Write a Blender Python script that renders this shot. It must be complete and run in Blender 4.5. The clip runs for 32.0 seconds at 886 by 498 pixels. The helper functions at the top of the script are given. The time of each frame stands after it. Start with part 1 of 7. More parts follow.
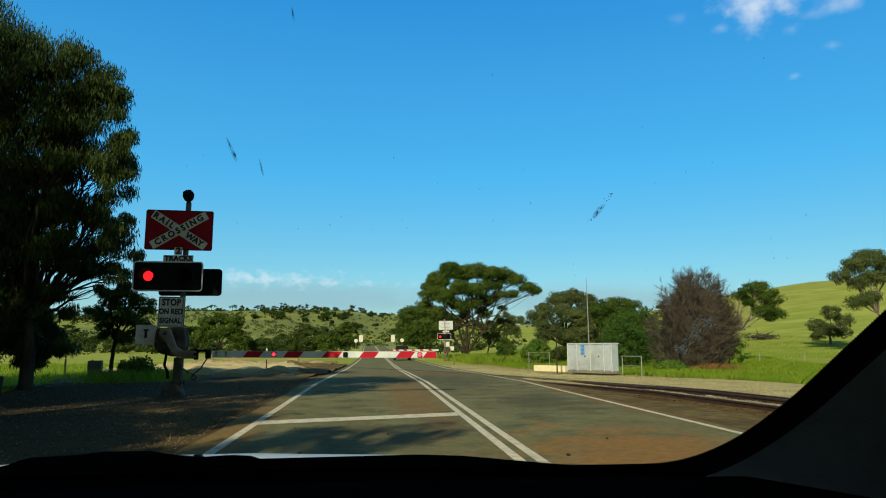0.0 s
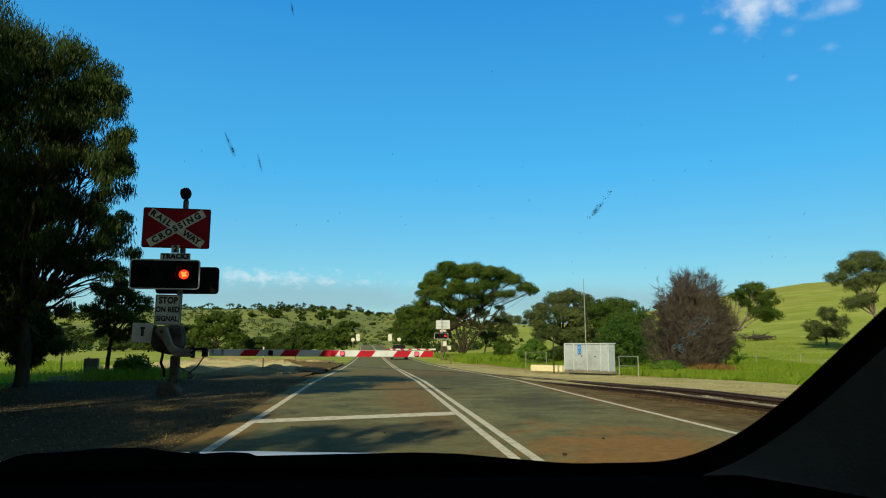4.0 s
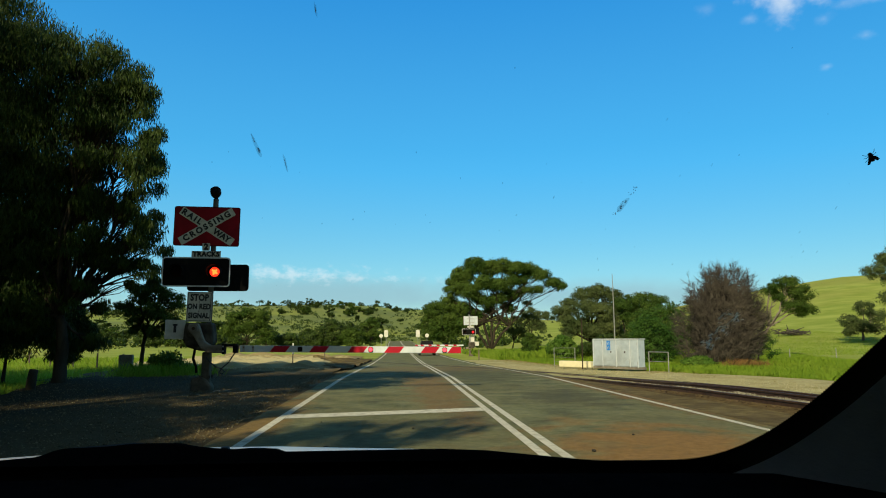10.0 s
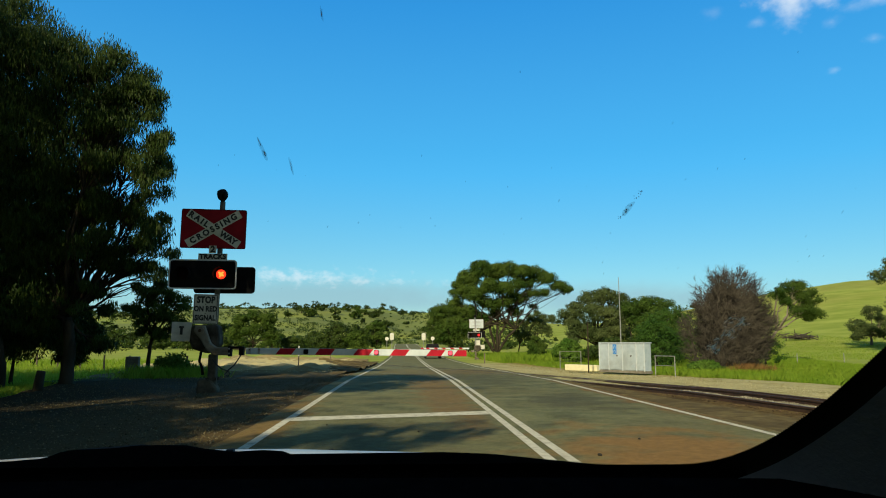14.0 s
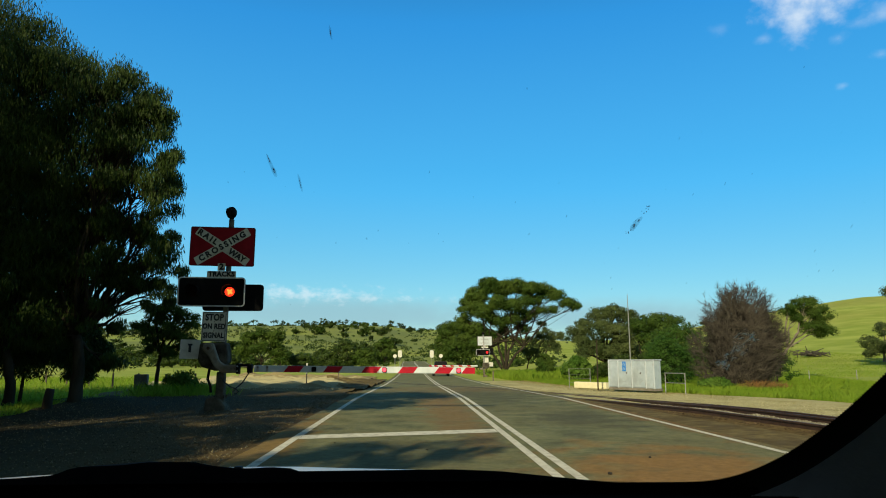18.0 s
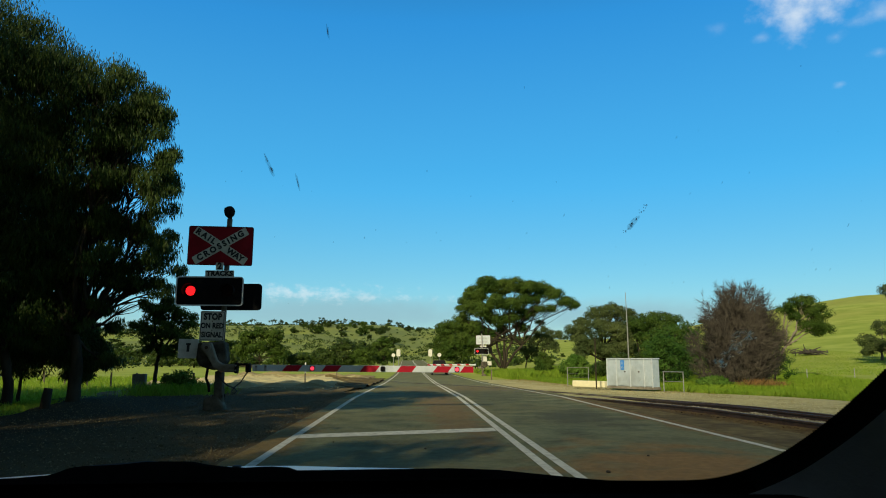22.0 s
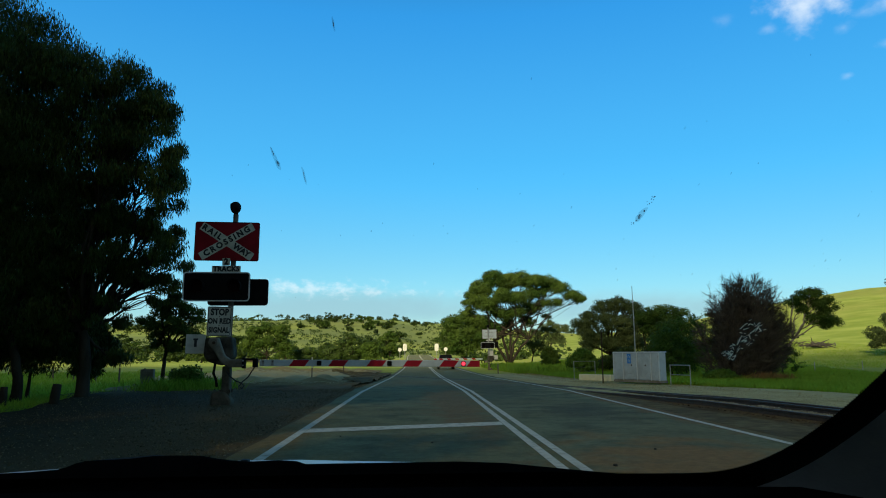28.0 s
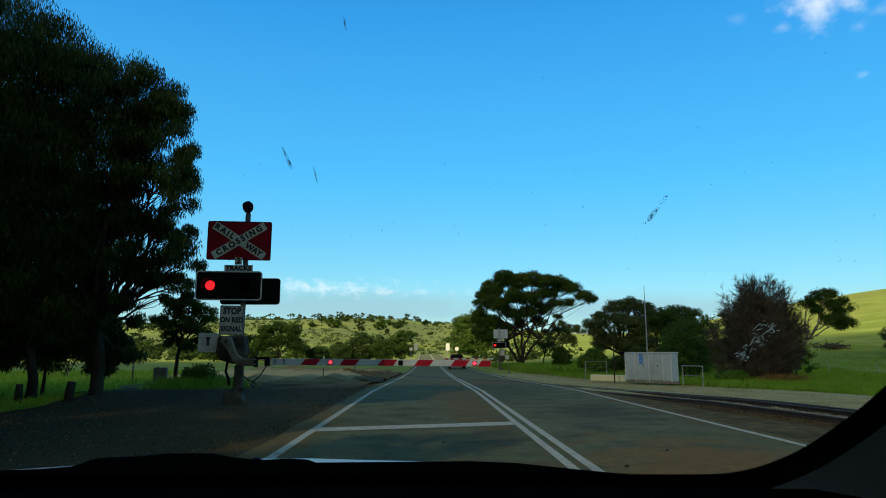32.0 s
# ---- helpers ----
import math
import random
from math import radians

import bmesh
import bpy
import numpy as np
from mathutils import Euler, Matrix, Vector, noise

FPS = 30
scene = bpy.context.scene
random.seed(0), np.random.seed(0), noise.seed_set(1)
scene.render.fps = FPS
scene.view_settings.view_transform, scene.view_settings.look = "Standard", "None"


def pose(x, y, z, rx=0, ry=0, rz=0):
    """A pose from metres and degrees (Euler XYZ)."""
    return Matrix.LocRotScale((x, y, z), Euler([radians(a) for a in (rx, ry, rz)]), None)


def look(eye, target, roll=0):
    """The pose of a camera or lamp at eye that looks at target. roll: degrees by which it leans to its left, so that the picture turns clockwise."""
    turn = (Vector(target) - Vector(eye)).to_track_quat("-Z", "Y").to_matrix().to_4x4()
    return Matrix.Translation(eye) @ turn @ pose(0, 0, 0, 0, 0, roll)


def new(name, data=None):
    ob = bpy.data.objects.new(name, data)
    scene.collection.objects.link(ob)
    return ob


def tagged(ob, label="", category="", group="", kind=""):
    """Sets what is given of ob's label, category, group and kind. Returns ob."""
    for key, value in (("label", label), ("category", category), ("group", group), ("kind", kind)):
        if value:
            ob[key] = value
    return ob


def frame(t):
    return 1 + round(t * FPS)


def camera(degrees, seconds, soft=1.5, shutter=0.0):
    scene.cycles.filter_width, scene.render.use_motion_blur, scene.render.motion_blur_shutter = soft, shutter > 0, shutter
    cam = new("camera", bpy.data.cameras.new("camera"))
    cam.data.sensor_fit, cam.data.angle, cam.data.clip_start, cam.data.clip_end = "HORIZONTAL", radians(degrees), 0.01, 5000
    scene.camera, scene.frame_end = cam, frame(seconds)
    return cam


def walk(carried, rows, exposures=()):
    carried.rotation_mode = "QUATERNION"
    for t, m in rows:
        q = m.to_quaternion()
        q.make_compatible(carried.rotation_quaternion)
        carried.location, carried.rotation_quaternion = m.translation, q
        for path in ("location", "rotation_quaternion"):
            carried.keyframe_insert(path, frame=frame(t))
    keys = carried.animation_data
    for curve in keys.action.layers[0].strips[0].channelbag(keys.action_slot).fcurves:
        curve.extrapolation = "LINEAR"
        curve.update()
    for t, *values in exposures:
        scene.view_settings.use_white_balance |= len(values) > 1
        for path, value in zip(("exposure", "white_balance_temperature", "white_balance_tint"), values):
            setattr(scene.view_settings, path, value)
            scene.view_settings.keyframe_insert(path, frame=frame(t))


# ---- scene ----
cam = camera(65.5, 32.0, soft=1.05)
PATH = [
    (0, pose(-0.0025, 0.0016, 1.2525, 97.962, 0.298, -5.629)),
    (0.5, pose(-0.0027, 0.0016, 1.2520, 98.017, 0.284, -5.779)),
    (1, pose(-0.0022, 0.0016, 1.2516, 98.033, 0.232, -5.906)),
    (1.5, pose(-0.0036, 0.0021, 1.2518, 98.009, 0.105, -6.087)),
    (2, pose(-0.0036, 0.0035, 1.2506, 97.997, 0.079, -6.219)),
    (2.5, pose(-0.0037, 0.0034, 1.2489, 98.054, -0.010, -6.423)),
    (3, pose(-0.0018, 0.0024, 1.2497, 98.007, 0.043, -6.190)),
    (3.5, pose(-0.0028, 0.0027, 1.2502, 97.941, 0.094, -5.971)),
    (5.5, pose(-0.0038, 0.0042, 1.2503, 97.864, -0.130, -5.662)),
    (6, pose(-0.0032, 0.0025, 1.2507, 97.779, -0.016, -5.472)),
    (6.5, pose(-0.0026, 0.0025, 1.2506, 97.672, 0.197, -5.246)),
    (7, pose(-0.0024, 0.0021, 1.2503, 97.681, 0.307, -5.000)),
    (7.5, pose(-0.0018, 0.0017, 1.2501, 97.762, 0.378, -4.724)),
    (8, pose(-0.0000, 0.0008, 1.2513, 97.779, 0.471, -4.343)),
    (8.5, pose(-0.0008, 0.0004, 1.2518, 97.639, 0.346, -4.029)),
    (9, pose(-0.0012, 0.0010, 1.2514, 97.454, 0.191, -3.812)),
    (9.5, pose(-0.0008, 0.0015, 1.2509, 97.498, 0.133, -3.673)),
    (10, pose(-0.0008, 0.0013, 1.2516, 97.581, 0.160, -3.583)),
    (10.5, pose(-0.0002, 0.0014, 1.2518, 97.631, 0.084, -3.496)),
    (11, pose(0.0001, 0.0010, 1.2534, 97.569, -0.090, -3.563)),
    (11.5, pose(-0.0003, 0.0017, 1.2528, 97.523, -0.245, -3.584)),
    (12, pose(-0.0003, 0.0019, 1.2526, 97.505, -0.206, -3.578)),
    (12.5, pose(-0.0006, 0.0016, 1.2517, 97.536, -0.161, -3.511)),
    (13, pose(0.0003, 0.0016, 1.2515, 97.624, -0.111, -3.438)),
    (13.5, pose(0.0001, 0.0017, 1.2512, 97.727, -0.072, -3.291)),
    (14, pose(0.0001, 0.0002, 1.2518, 97.834, -0.054, -3.112)),
    (14.5, pose(0.0001, -0.0001, 1.2511, 97.970, -0.020, -2.919)),
    (16.5, pose(0.0004, -0.0016, 1.2506, 98.723, 0.087, -2.365)),
    (17, pose(0.0003, -0.0002, 1.2496, 98.917, 0.094, -2.359)),
    (17.5, pose(-0.0001, -0.0007, 1.2495, 99.152, 0.059, -2.420)),
    (18, pose(-0.0000, -0.0015, 1.2501, 99.249, 0.011, -2.435)),
    (18.5, pose(0.0006, -0.0013, 1.2498, 99.316, 0.012, -2.437)),
    (19, pose(0.0000, -0.0000, 1.2500, 99.316, -0.000, -2.502)),
    (19.5, pose(0.0006, -0.0016, 1.2498, 99.313, 0.027, -2.506)),
    (20, pose(0.0006, -0.0017, 1.2497, 99.314, 0.027, -2.506)),
    (20.5, pose(0.0002, -0.0014, 1.2498, 99.286, 0.095, -2.529)),
    (21, pose(0.0003, -0.0021, 1.2499, 99.252, 0.116, -2.514)),
    (21.5, pose(0.0002, -0.0020, 1.2501, 99.208, 0.135, -2.516)),
    (22, pose(0.0006, -0.0020, 1.2501, 99.166, 0.105, -2.561)),
    (22.5, pose(0.0005, -0.0014, 1.2499, 99.135, 0.140, -2.569)),
    (23, pose(0.0007, -0.0015, 1.2495, 99.121, 0.110, -2.621)),
    (23.5, pose(0.0007, -0.0015, 1.2498, 99.098, 0.076, -2.631)),
    (24, pose(0.0005, -0.0015, 1.2501, 99.079, 0.115, -2.639)),
    (24.5, pose(0.0006, -0.0015, 1.2498, 99.053, 0.113, -2.652)),
    (25, pose(0.0007, -0.0011, 1.2496, 99.050, 0.107, -2.646)),
    (25.5, pose(0.0012, -0.0011, 1.2493, 99.045, 0.168, -2.579)),
    (27.5, pose(-0.0007, 0.0001, 1.2490, 98.794, 0.323, -2.270)),
    (28, pose(-0.0006, 0.0002, 1.2489, 98.707, 0.332, -2.037)),
    (28.5, pose(-0.0007, 0.0001, 1.2491, 98.651, 0.378, -1.721)),
    (29, pose(-0.0006, 0.0003, 1.2487, 98.635, 0.407, -1.438)),
    (29.5, pose(-0.0015, 0.0003, 1.2489, 98.627, 0.258, -1.310)),
    (30, pose(-0.0012, 0.0014, 1.2490, 98.644, 0.132, -1.286)),
    (30.5, pose(-0.0006, 0.0006, 1.2487, 98.656, 0.134, -1.264)),
    (31, pose(0.0002, 0.0010, 1.2488, 98.675, 0.122, -1.184)),
    (31.5, pose(-0.0001, 0.0011, 1.2491, 98.675, 0.143, -1.121)),
    (32, pose(-0.0002, 0.0004, 1.2487, 98.681, 0.080, -1.126)),
]
EXPOSURES = [(0, 0.07), (8, 0.09), (12, 0.14), (18, 0.14), (21, 0.06), (25, 0.13), (28, 0.27), (32, 0.32)]
walk(cam, PATH, EXPOSURES)

# ---------------------------------------------------------------- world and sun
SUN_DIR = Vector((-0.334, -0.811, 0.477)).normalized()  # towards the sun: behind and to the left


def build_world():
    world = bpy.data.worlds.new("sky")
    scene.world = world
    world.use_nodes = True
    nt = world.node_tree
    nt.nodes.clear()
    sky = nt.nodes.new("ShaderNodeTexSky")
    sky.sky_type = "NISHITA"
    sky.sun_disc = False
    sky.sun_elevation = math.asin(SUN_DIR.z)
    sky.sun_rotation = math.atan2(SUN_DIR.x, SUN_DIR.y)
    sky.air_density, sky.dust_density, sky.ozone_density = 1.0, 0.6, 3.0
    tint = nt.nodes.new("ShaderNodeHueSaturation")
    tint.inputs["Saturation"].default_value = 1.55
    nt.links.new(sky.outputs[0], tint.inputs["Color"])
    # clear dry air: a flatter, deeper blue than the model gives
    geo = nt.nodes.new("ShaderNodeTexCoord")
    sep = nt.nodes.new("ShaderNodeSeparateXYZ")
    nt.links.new(geo.outputs["Generated"], sep.inputs[0])
    deep = nt.nodes.new("ShaderNodeValToRGB")
    ramp_ = deep.color_ramp
    ramp_.elements[0].position, ramp_.elements[0].color = 0.0, (0.22, 0.46, 0.52, 1)
    ramp_.elements[1].position, ramp_.elements[1].color = 1.0, (0.016, 0.032, 0.050, 1)
    for at_, col_ in ((0.05, (0.20, 0.48, 0.545, 1)), (0.10, (0.18, 0.52, 0.635, 1)), (0.24, (0.098, 0.475, 0.80, 1)), (0.46, (0.041, 0.315, 0.735, 1)), (0.64, (0.022, 0.085, 0.17, 1))):
        e = ramp_.elements.new(at_)
        e.color = col_
    nt.links.new(sep.outputs["Z"], deep.inputs["Fac"])
    gain = nt.nodes.new("ShaderNodeVectorMath")
    gain.operation = "SCALE"
    gain.inputs["Scale"].default_value = 6.6
    nt.links.new(deep.outputs["Color"], gain.inputs[0])
    air = nt.nodes.new("ShaderNodeMix")
    air.data_type = "RGBA"
    air.inputs["Factor"].default_value = 0.72
    nt.links.new(tint.outputs[0], air.inputs["A"])
    nt.links.new(gain.outputs[0], air.inputs["B"])
    # the half of the sky on the sun's side is paler
    dot = nt.nodes.new("ShaderNodeVectorMath")
    dot.operation = "DOT_PRODUCT"
    nt.links.new(geo.outputs["Generated"], dot.inputs[0])
    dot.inputs[1].default_value = SUN_DIR
    near_sun = nt.nodes.new("ShaderNodeMapRange")
    near_sun.interpolation_type = "SMOOTHSTEP"
    near_sun.inputs["From Min"].default_value, near_sun.inputs["From Max"].default_value, near_sun.inputs["To Max"].default_value = -0.2, 0.6, 0.85
    nt.links.new(dot.outputs["Value"], near_sun.inputs["Value"])
    pale = nt.nodes.new("ShaderNodeMix")
    pale.data_type = "RGBA"
    nt.links.new(near_sun.outputs["Result"], pale.inputs["Factor"])
    nt.links.new(air.outputs["Result"], pale.inputs["A"])
    pale.inputs["B"].default_value = (0.72, 0.96, 1.08, 1)
    back = nt.nodes.new("ShaderNodeBackground")
    back.inputs["Strength"].default_value = 0.15
    out = nt.nodes.new("ShaderNodeOutputWorld")
    # clouds: a soft cumulus high up and a low bank over the hills
    n1 = nt.nodes.new("ShaderNodeTexNoise")
    n1.inputs["Scale"].default_value, n1.inputs["Detail"].default_value, n1.inputs["Roughness"].default_value = 14.0, 8.0, 0.6
    nt.links.new(geo.outputs["Generated"], n1.inputs["Vector"])

    def math_node(op, a, b=None):
        n = nt.nodes.new("ShaderNodeMath")
        n.operation = op
        for i, v in enumerate((a, b)):
            if v is None:
                continue
            if isinstance(v, (int, float)):
                n.inputs[i].default_value = v
            else:
                nt.links.new(v, n.inputs[i])
        return n.outputs[0]

    def blob(direction, stretch, size):
        sub = nt.nodes.new("ShaderNodeVectorMath")
        sub.operation = "SUBTRACT"
        nt.links.new(geo.outputs["Generated"], sub.inputs[0])
        sub.inputs[1].default_value = direction
        mul = nt.nodes.new("ShaderNodeVectorMath")
        mul.operation = "MULTIPLY"
        nt.links.new(sub.outputs[0], mul.inputs[0])
        mul.inputs[1].default_value = stretch
        length = nt.nodes.new("ShaderNodeVectorMath")
        length.operation = "LENGTH"
        nt.links.new(mul.outputs[0], length.inputs[0])
        return math_node("SUBTRACT", 1.0, math_node("DIVIDE", length.outputs["Value"], size))

    def ramp(v, lo, hi):
        m = nt.nodes.new("ShaderNodeMapRange")
        m.interpolation_type = "SMOOTHSTEP"
        m.inputs["From Min"].default_value, m.inputs["From Max"].default_value = lo, hi
        nt.links.new(v, m.inputs["Value"])
        return m.outputs["Result"]

    n2 = nt.nodes.new("ShaderNodeTexNoise")
    n2.inputs["Scale"].default_value, n2.inputs["Detail"].default_value, n2.inputs["Roughness"].default_value = 30.0, 6.0, 0.5
    flat = nt.nodes.new("ShaderNodeMapping")
    flat.inputs["Scale"].default_value = (1.0, 1.0, 1.6)
    nt.links.new(geo.outputs["Generated"], flat.inputs["Vector"])
    nt.links.new(flat.outputs[0], n2.inputs["Vector"])
    coarse = math_node("MULTIPLY", math_node("SUBTRACT", n1.outputs["Fac"], 0.5), 2.0)
    fine = math_node("MULTIPLY", math_node("SUBTRACT", n2.outputs["Fac"], 0.5), 1.5)
    grain = math_node("ADD", coarse, fine)
    n3 = nt.nodes.new("ShaderNodeTexNoise")
    n3.inputs["Scale"].default_value, n3.inputs["Detail"].default_value, n3.inputs["Roughness"].default_value = 62.0, 6.0, 0.6
    nt.links.new(flat.outputs[0], n3.inputs["Vector"])
    puffy = math_node("ADD", coarse, math_node("MULTIPLY", math_node("SUBTRACT", n3.outputs["Fac"], 0.5), 3.6))
    white = None
    for place, stretch, size, lo, hi, most in CLOUDS:
        m = math_node("MULTIPLY", ramp(math_node("ADD", blob(place, stretch, size), grain if place[2] > 0.2 else puffy), lo, hi), most)
        white = m if white is None else math_node("MAXIMUM", white, m)

    def over(mask, below, colour):
        mix = nt.nodes.new("ShaderNodeMix")
        mix.data_type = "RGBA"
        nt.links.new(mask, mix.inputs["Factor"])
        nt.links.new(below, mix.inputs["A"])
        mix.inputs["B"].default_value = (*colour, 1)
        return mix

    # grey haze low over the hills, then the white clouds
    haze = math_node("MAXIMUM", ramp(math_node("ADD", blob((-0.0976, 0.9927, 0.066), (0.55, 0.3, 5.2), 0.17), math_node("MULTIPLY", fine, 0.35)), 0.0, 0.8),
                     ramp(math_node("ADD", blob((0.29, 0.955, 0.060), (0.8, 0.3, 6.0), 0.2), math_node("MULTIPLY", fine, 0.35)), 0.0, 0.9))
    mix = over(math_node("MULTIPLY", haze, 0.75), pale.outputs["Result"], (1.9, 3.25, 3.75))
    mix = over(white, mix.outputs["Result"], (5.4, 5.8, 6.0))
    nt.links.new(mix.outputs["Result"], back.inputs["Color"])
    nt.links.new(back.outputs[0], out.inputs[0])


# where the clouds stand: direction, stretch, size, soft edge from and to, thickness
CLOUDS = (((0.487, 0.762, 0.448), (1.0, 1.0, 1.5), 0.070, -0.05, 1.3, 0.95), ((0.476, 0.778, 0.422), (1.2, 1.0, 0.8), 0.036, 0.0, 1.3, 0.7), ((0.44, 0.8019, 0.4041), (0.9, 1, 2.0), 0.022, 0.3, 1.8, 0.3), ((0.5142, 0.7651, 0.3876), (1, 1, 1.8), 0.022, 0.3, 1.8, 0.3),
          ((0.5543, 0.75, 0.3608), (1, 1, 1.9), 0.020, 0.3, 1.8, 0.3), ((0.3896, 0.8185, 0.4223), (0.8, 1, 1.3), 0.03, 0.35, 2.2, 0.25), ((0.5259, 0.7821, 0.3344), (1, 1, 1.9), 0.014, 0.3, 1.7, 0.3), ((0.5536, 0.7316, 0.404), (1, 1, 2.4), 0.05, 0.2, 1.6, 0.4),
          ((-0.150, 0.984, 0.0935), (0.45, 0.3, 5.5), 0.075, 0.0, 1.7, 0.5), ((-0.09, 0.99, 0.090), (0.45, 0.3, 9.0), 0.07, 0.2, 1.8, 0.4))
build_world()

sun = new("sun", bpy.data.lights.new("sun", "SUN"))
sun.data.energy = 5.0
sun.data.angle = radians(0.55)
sun.data.color = (1.0, 0.88, 0.60)
sun.matrix_world = look((0, 0, 0), -SUN_DIR)


# ---------------------------------------------------------------- materials
def material(name, c1, c2=None, scale=6.0, rough=0.8, bump=0.0, bump_scale=None, metal=0.0, c3=None, scale3=0.6, lo=0.35, hi=0.65,
             island=0.0, translucent=0.0, spec=0.5, objvar=0.0, space="pos", stretch=None):
    """Two or three colours mixed by noise at two scales, with a fine bump; real-world size."""
    m = bpy.data.materials.new(name)
    m.use_nodes = True
    nt = m.node_tree
    bsdf = nt.nodes["Principled BSDF"]
    bsdf.inputs["Roughness"].default_value = rough
    bsdf.inputs["Metallic"].default_value = metal
    bsdf.inputs["Specular IOR Level"].default_value = spec
    geo = nt.nodes.new("ShaderNodeNewGeometry")
    tc = nt.nodes.new("ShaderNodeTexCoord")
    vec = geo.outputs["Position"] if space == "pos" else tc.outputs["Object"]
    if stretch:
        mp = nt.nodes.new("ShaderNodeMapping")
        mp.inputs["Scale"].default_value = stretch
        nt.links.new(vec, mp.inputs["Vector"])
        vec = mp.outputs[0]

    def noise_tex(s, detail=5.0, rough_=0.6):
        n = nt.nodes.new("ShaderNodeTexNoise")
        n.inputs["Scale"].default_value, n.inputs["Detail"].default_value, n.inputs["Roughness"].default_value = s, detail, rough_
        nt.links.new(vec, n.inputs["Vector"])
        return n.outputs["Fac"]

    def spread(v, a, b):
        r = nt.nodes.new("ShaderNodeMapRange")
        r.inputs["From Min"].default_value, r.inputs["From Max"].default_value = a, b
        nt.links.new(v, r.inputs["Value"])
        return r.outputs["Result"]

    def mixed(f, a, b):
        x = nt.nodes.new("ShaderNodeMix")
        x.data_type = "RGBA"
        nt.links.new(f, x.inputs["Factor"])
        for key, v in (("A", a), ("B", b)):
            if isinstance(v, tuple):
                x.inputs[key].default_value = (*v, 1)
            else:
                nt.links.new(v, x.inputs[key])
        return x.outputs["Result"]

    col = None
    if c2:
        col = mixed(spread(noise_tex(scale), lo, hi), c1, c2)
    if c3:
        col = mixed(spread(noise_tex(scale3, 4.0), lo + 0.1, hi + 0.1), col, c3)
    if island or objvar:
        hsv = nt.nodes.new("ShaderNodeHueSaturation")
        if island:
            r = geo.outputs["Random Per Island"]
        else:
            oi = nt.nodes.new("ShaderNodeObjectInfo")
            r = oi.outputs["Random"]
        v = nt.nodes.new("ShaderNodeMapRange")
        k = island or objvar
        v.inputs["To Min"].default_value, v.inputs["To Max"].default_value = 1 - k, 1 + k
        nt.links.new(r, v.inputs["Value"])
        nt.links.new(v.outputs["Result"], hsv.inputs["Value"])
        if col:
            nt.links.new(col, hsv.inputs["Color"])
        else:
            hsv.inputs["Color"].default_value = (*c1, 1)
        col = hsv.outputs[0]
    if col:
        nt.links.new(col, bsdf.inputs["Base Color"])
    else:
        bsdf.inputs["Base Color"].default_value = (*c1, 1)
    if bump:
        b = nt.nodes.new("ShaderNodeBump")
        b.inputs["Strength"].default_value = bump
        b.inputs["Distance"].default_value = 0.02
        nt.links.new(noise_tex(bump_scale or scale * 4), b.inputs["Height"])
        nt.links.new(b.outputs[0], bsdf.inputs["Normal"])
    if translucent:
        out = nt.nodes["Material Output"]
        tr = nt.nodes.new("ShaderNodeBsdfTranslucent")
        if col:
            nt.links.new(col, tr.inputs["Color"])
        else:
            tr.inputs["Color"].default_value = (*c1, 1)
        mx = nt.nodes.new("ShaderNodeMixShader")
        mx.inputs[0].default_value = translucent
        nt.links.new(bsdf.outputs[0], mx.inputs[1])
        nt.links.new(tr.outputs[0], mx.inputs[2])
        nt.links.new(mx.outputs[0], out.inputs["Surface"])
    return m


def glowing(name, colour, strength):
    m = bpy.data.materials.new(name)
    m.use_nodes = True
    b = m.node_tree.nodes["Principled BSDF"]
    b.inputs["Base Color"].default_value = (*colour, 1)
    b.inputs["Emission Color"].default_value = (*colour, 1)
    b.inputs["Emission Strength"].default_value = strength
    return m


M = {}


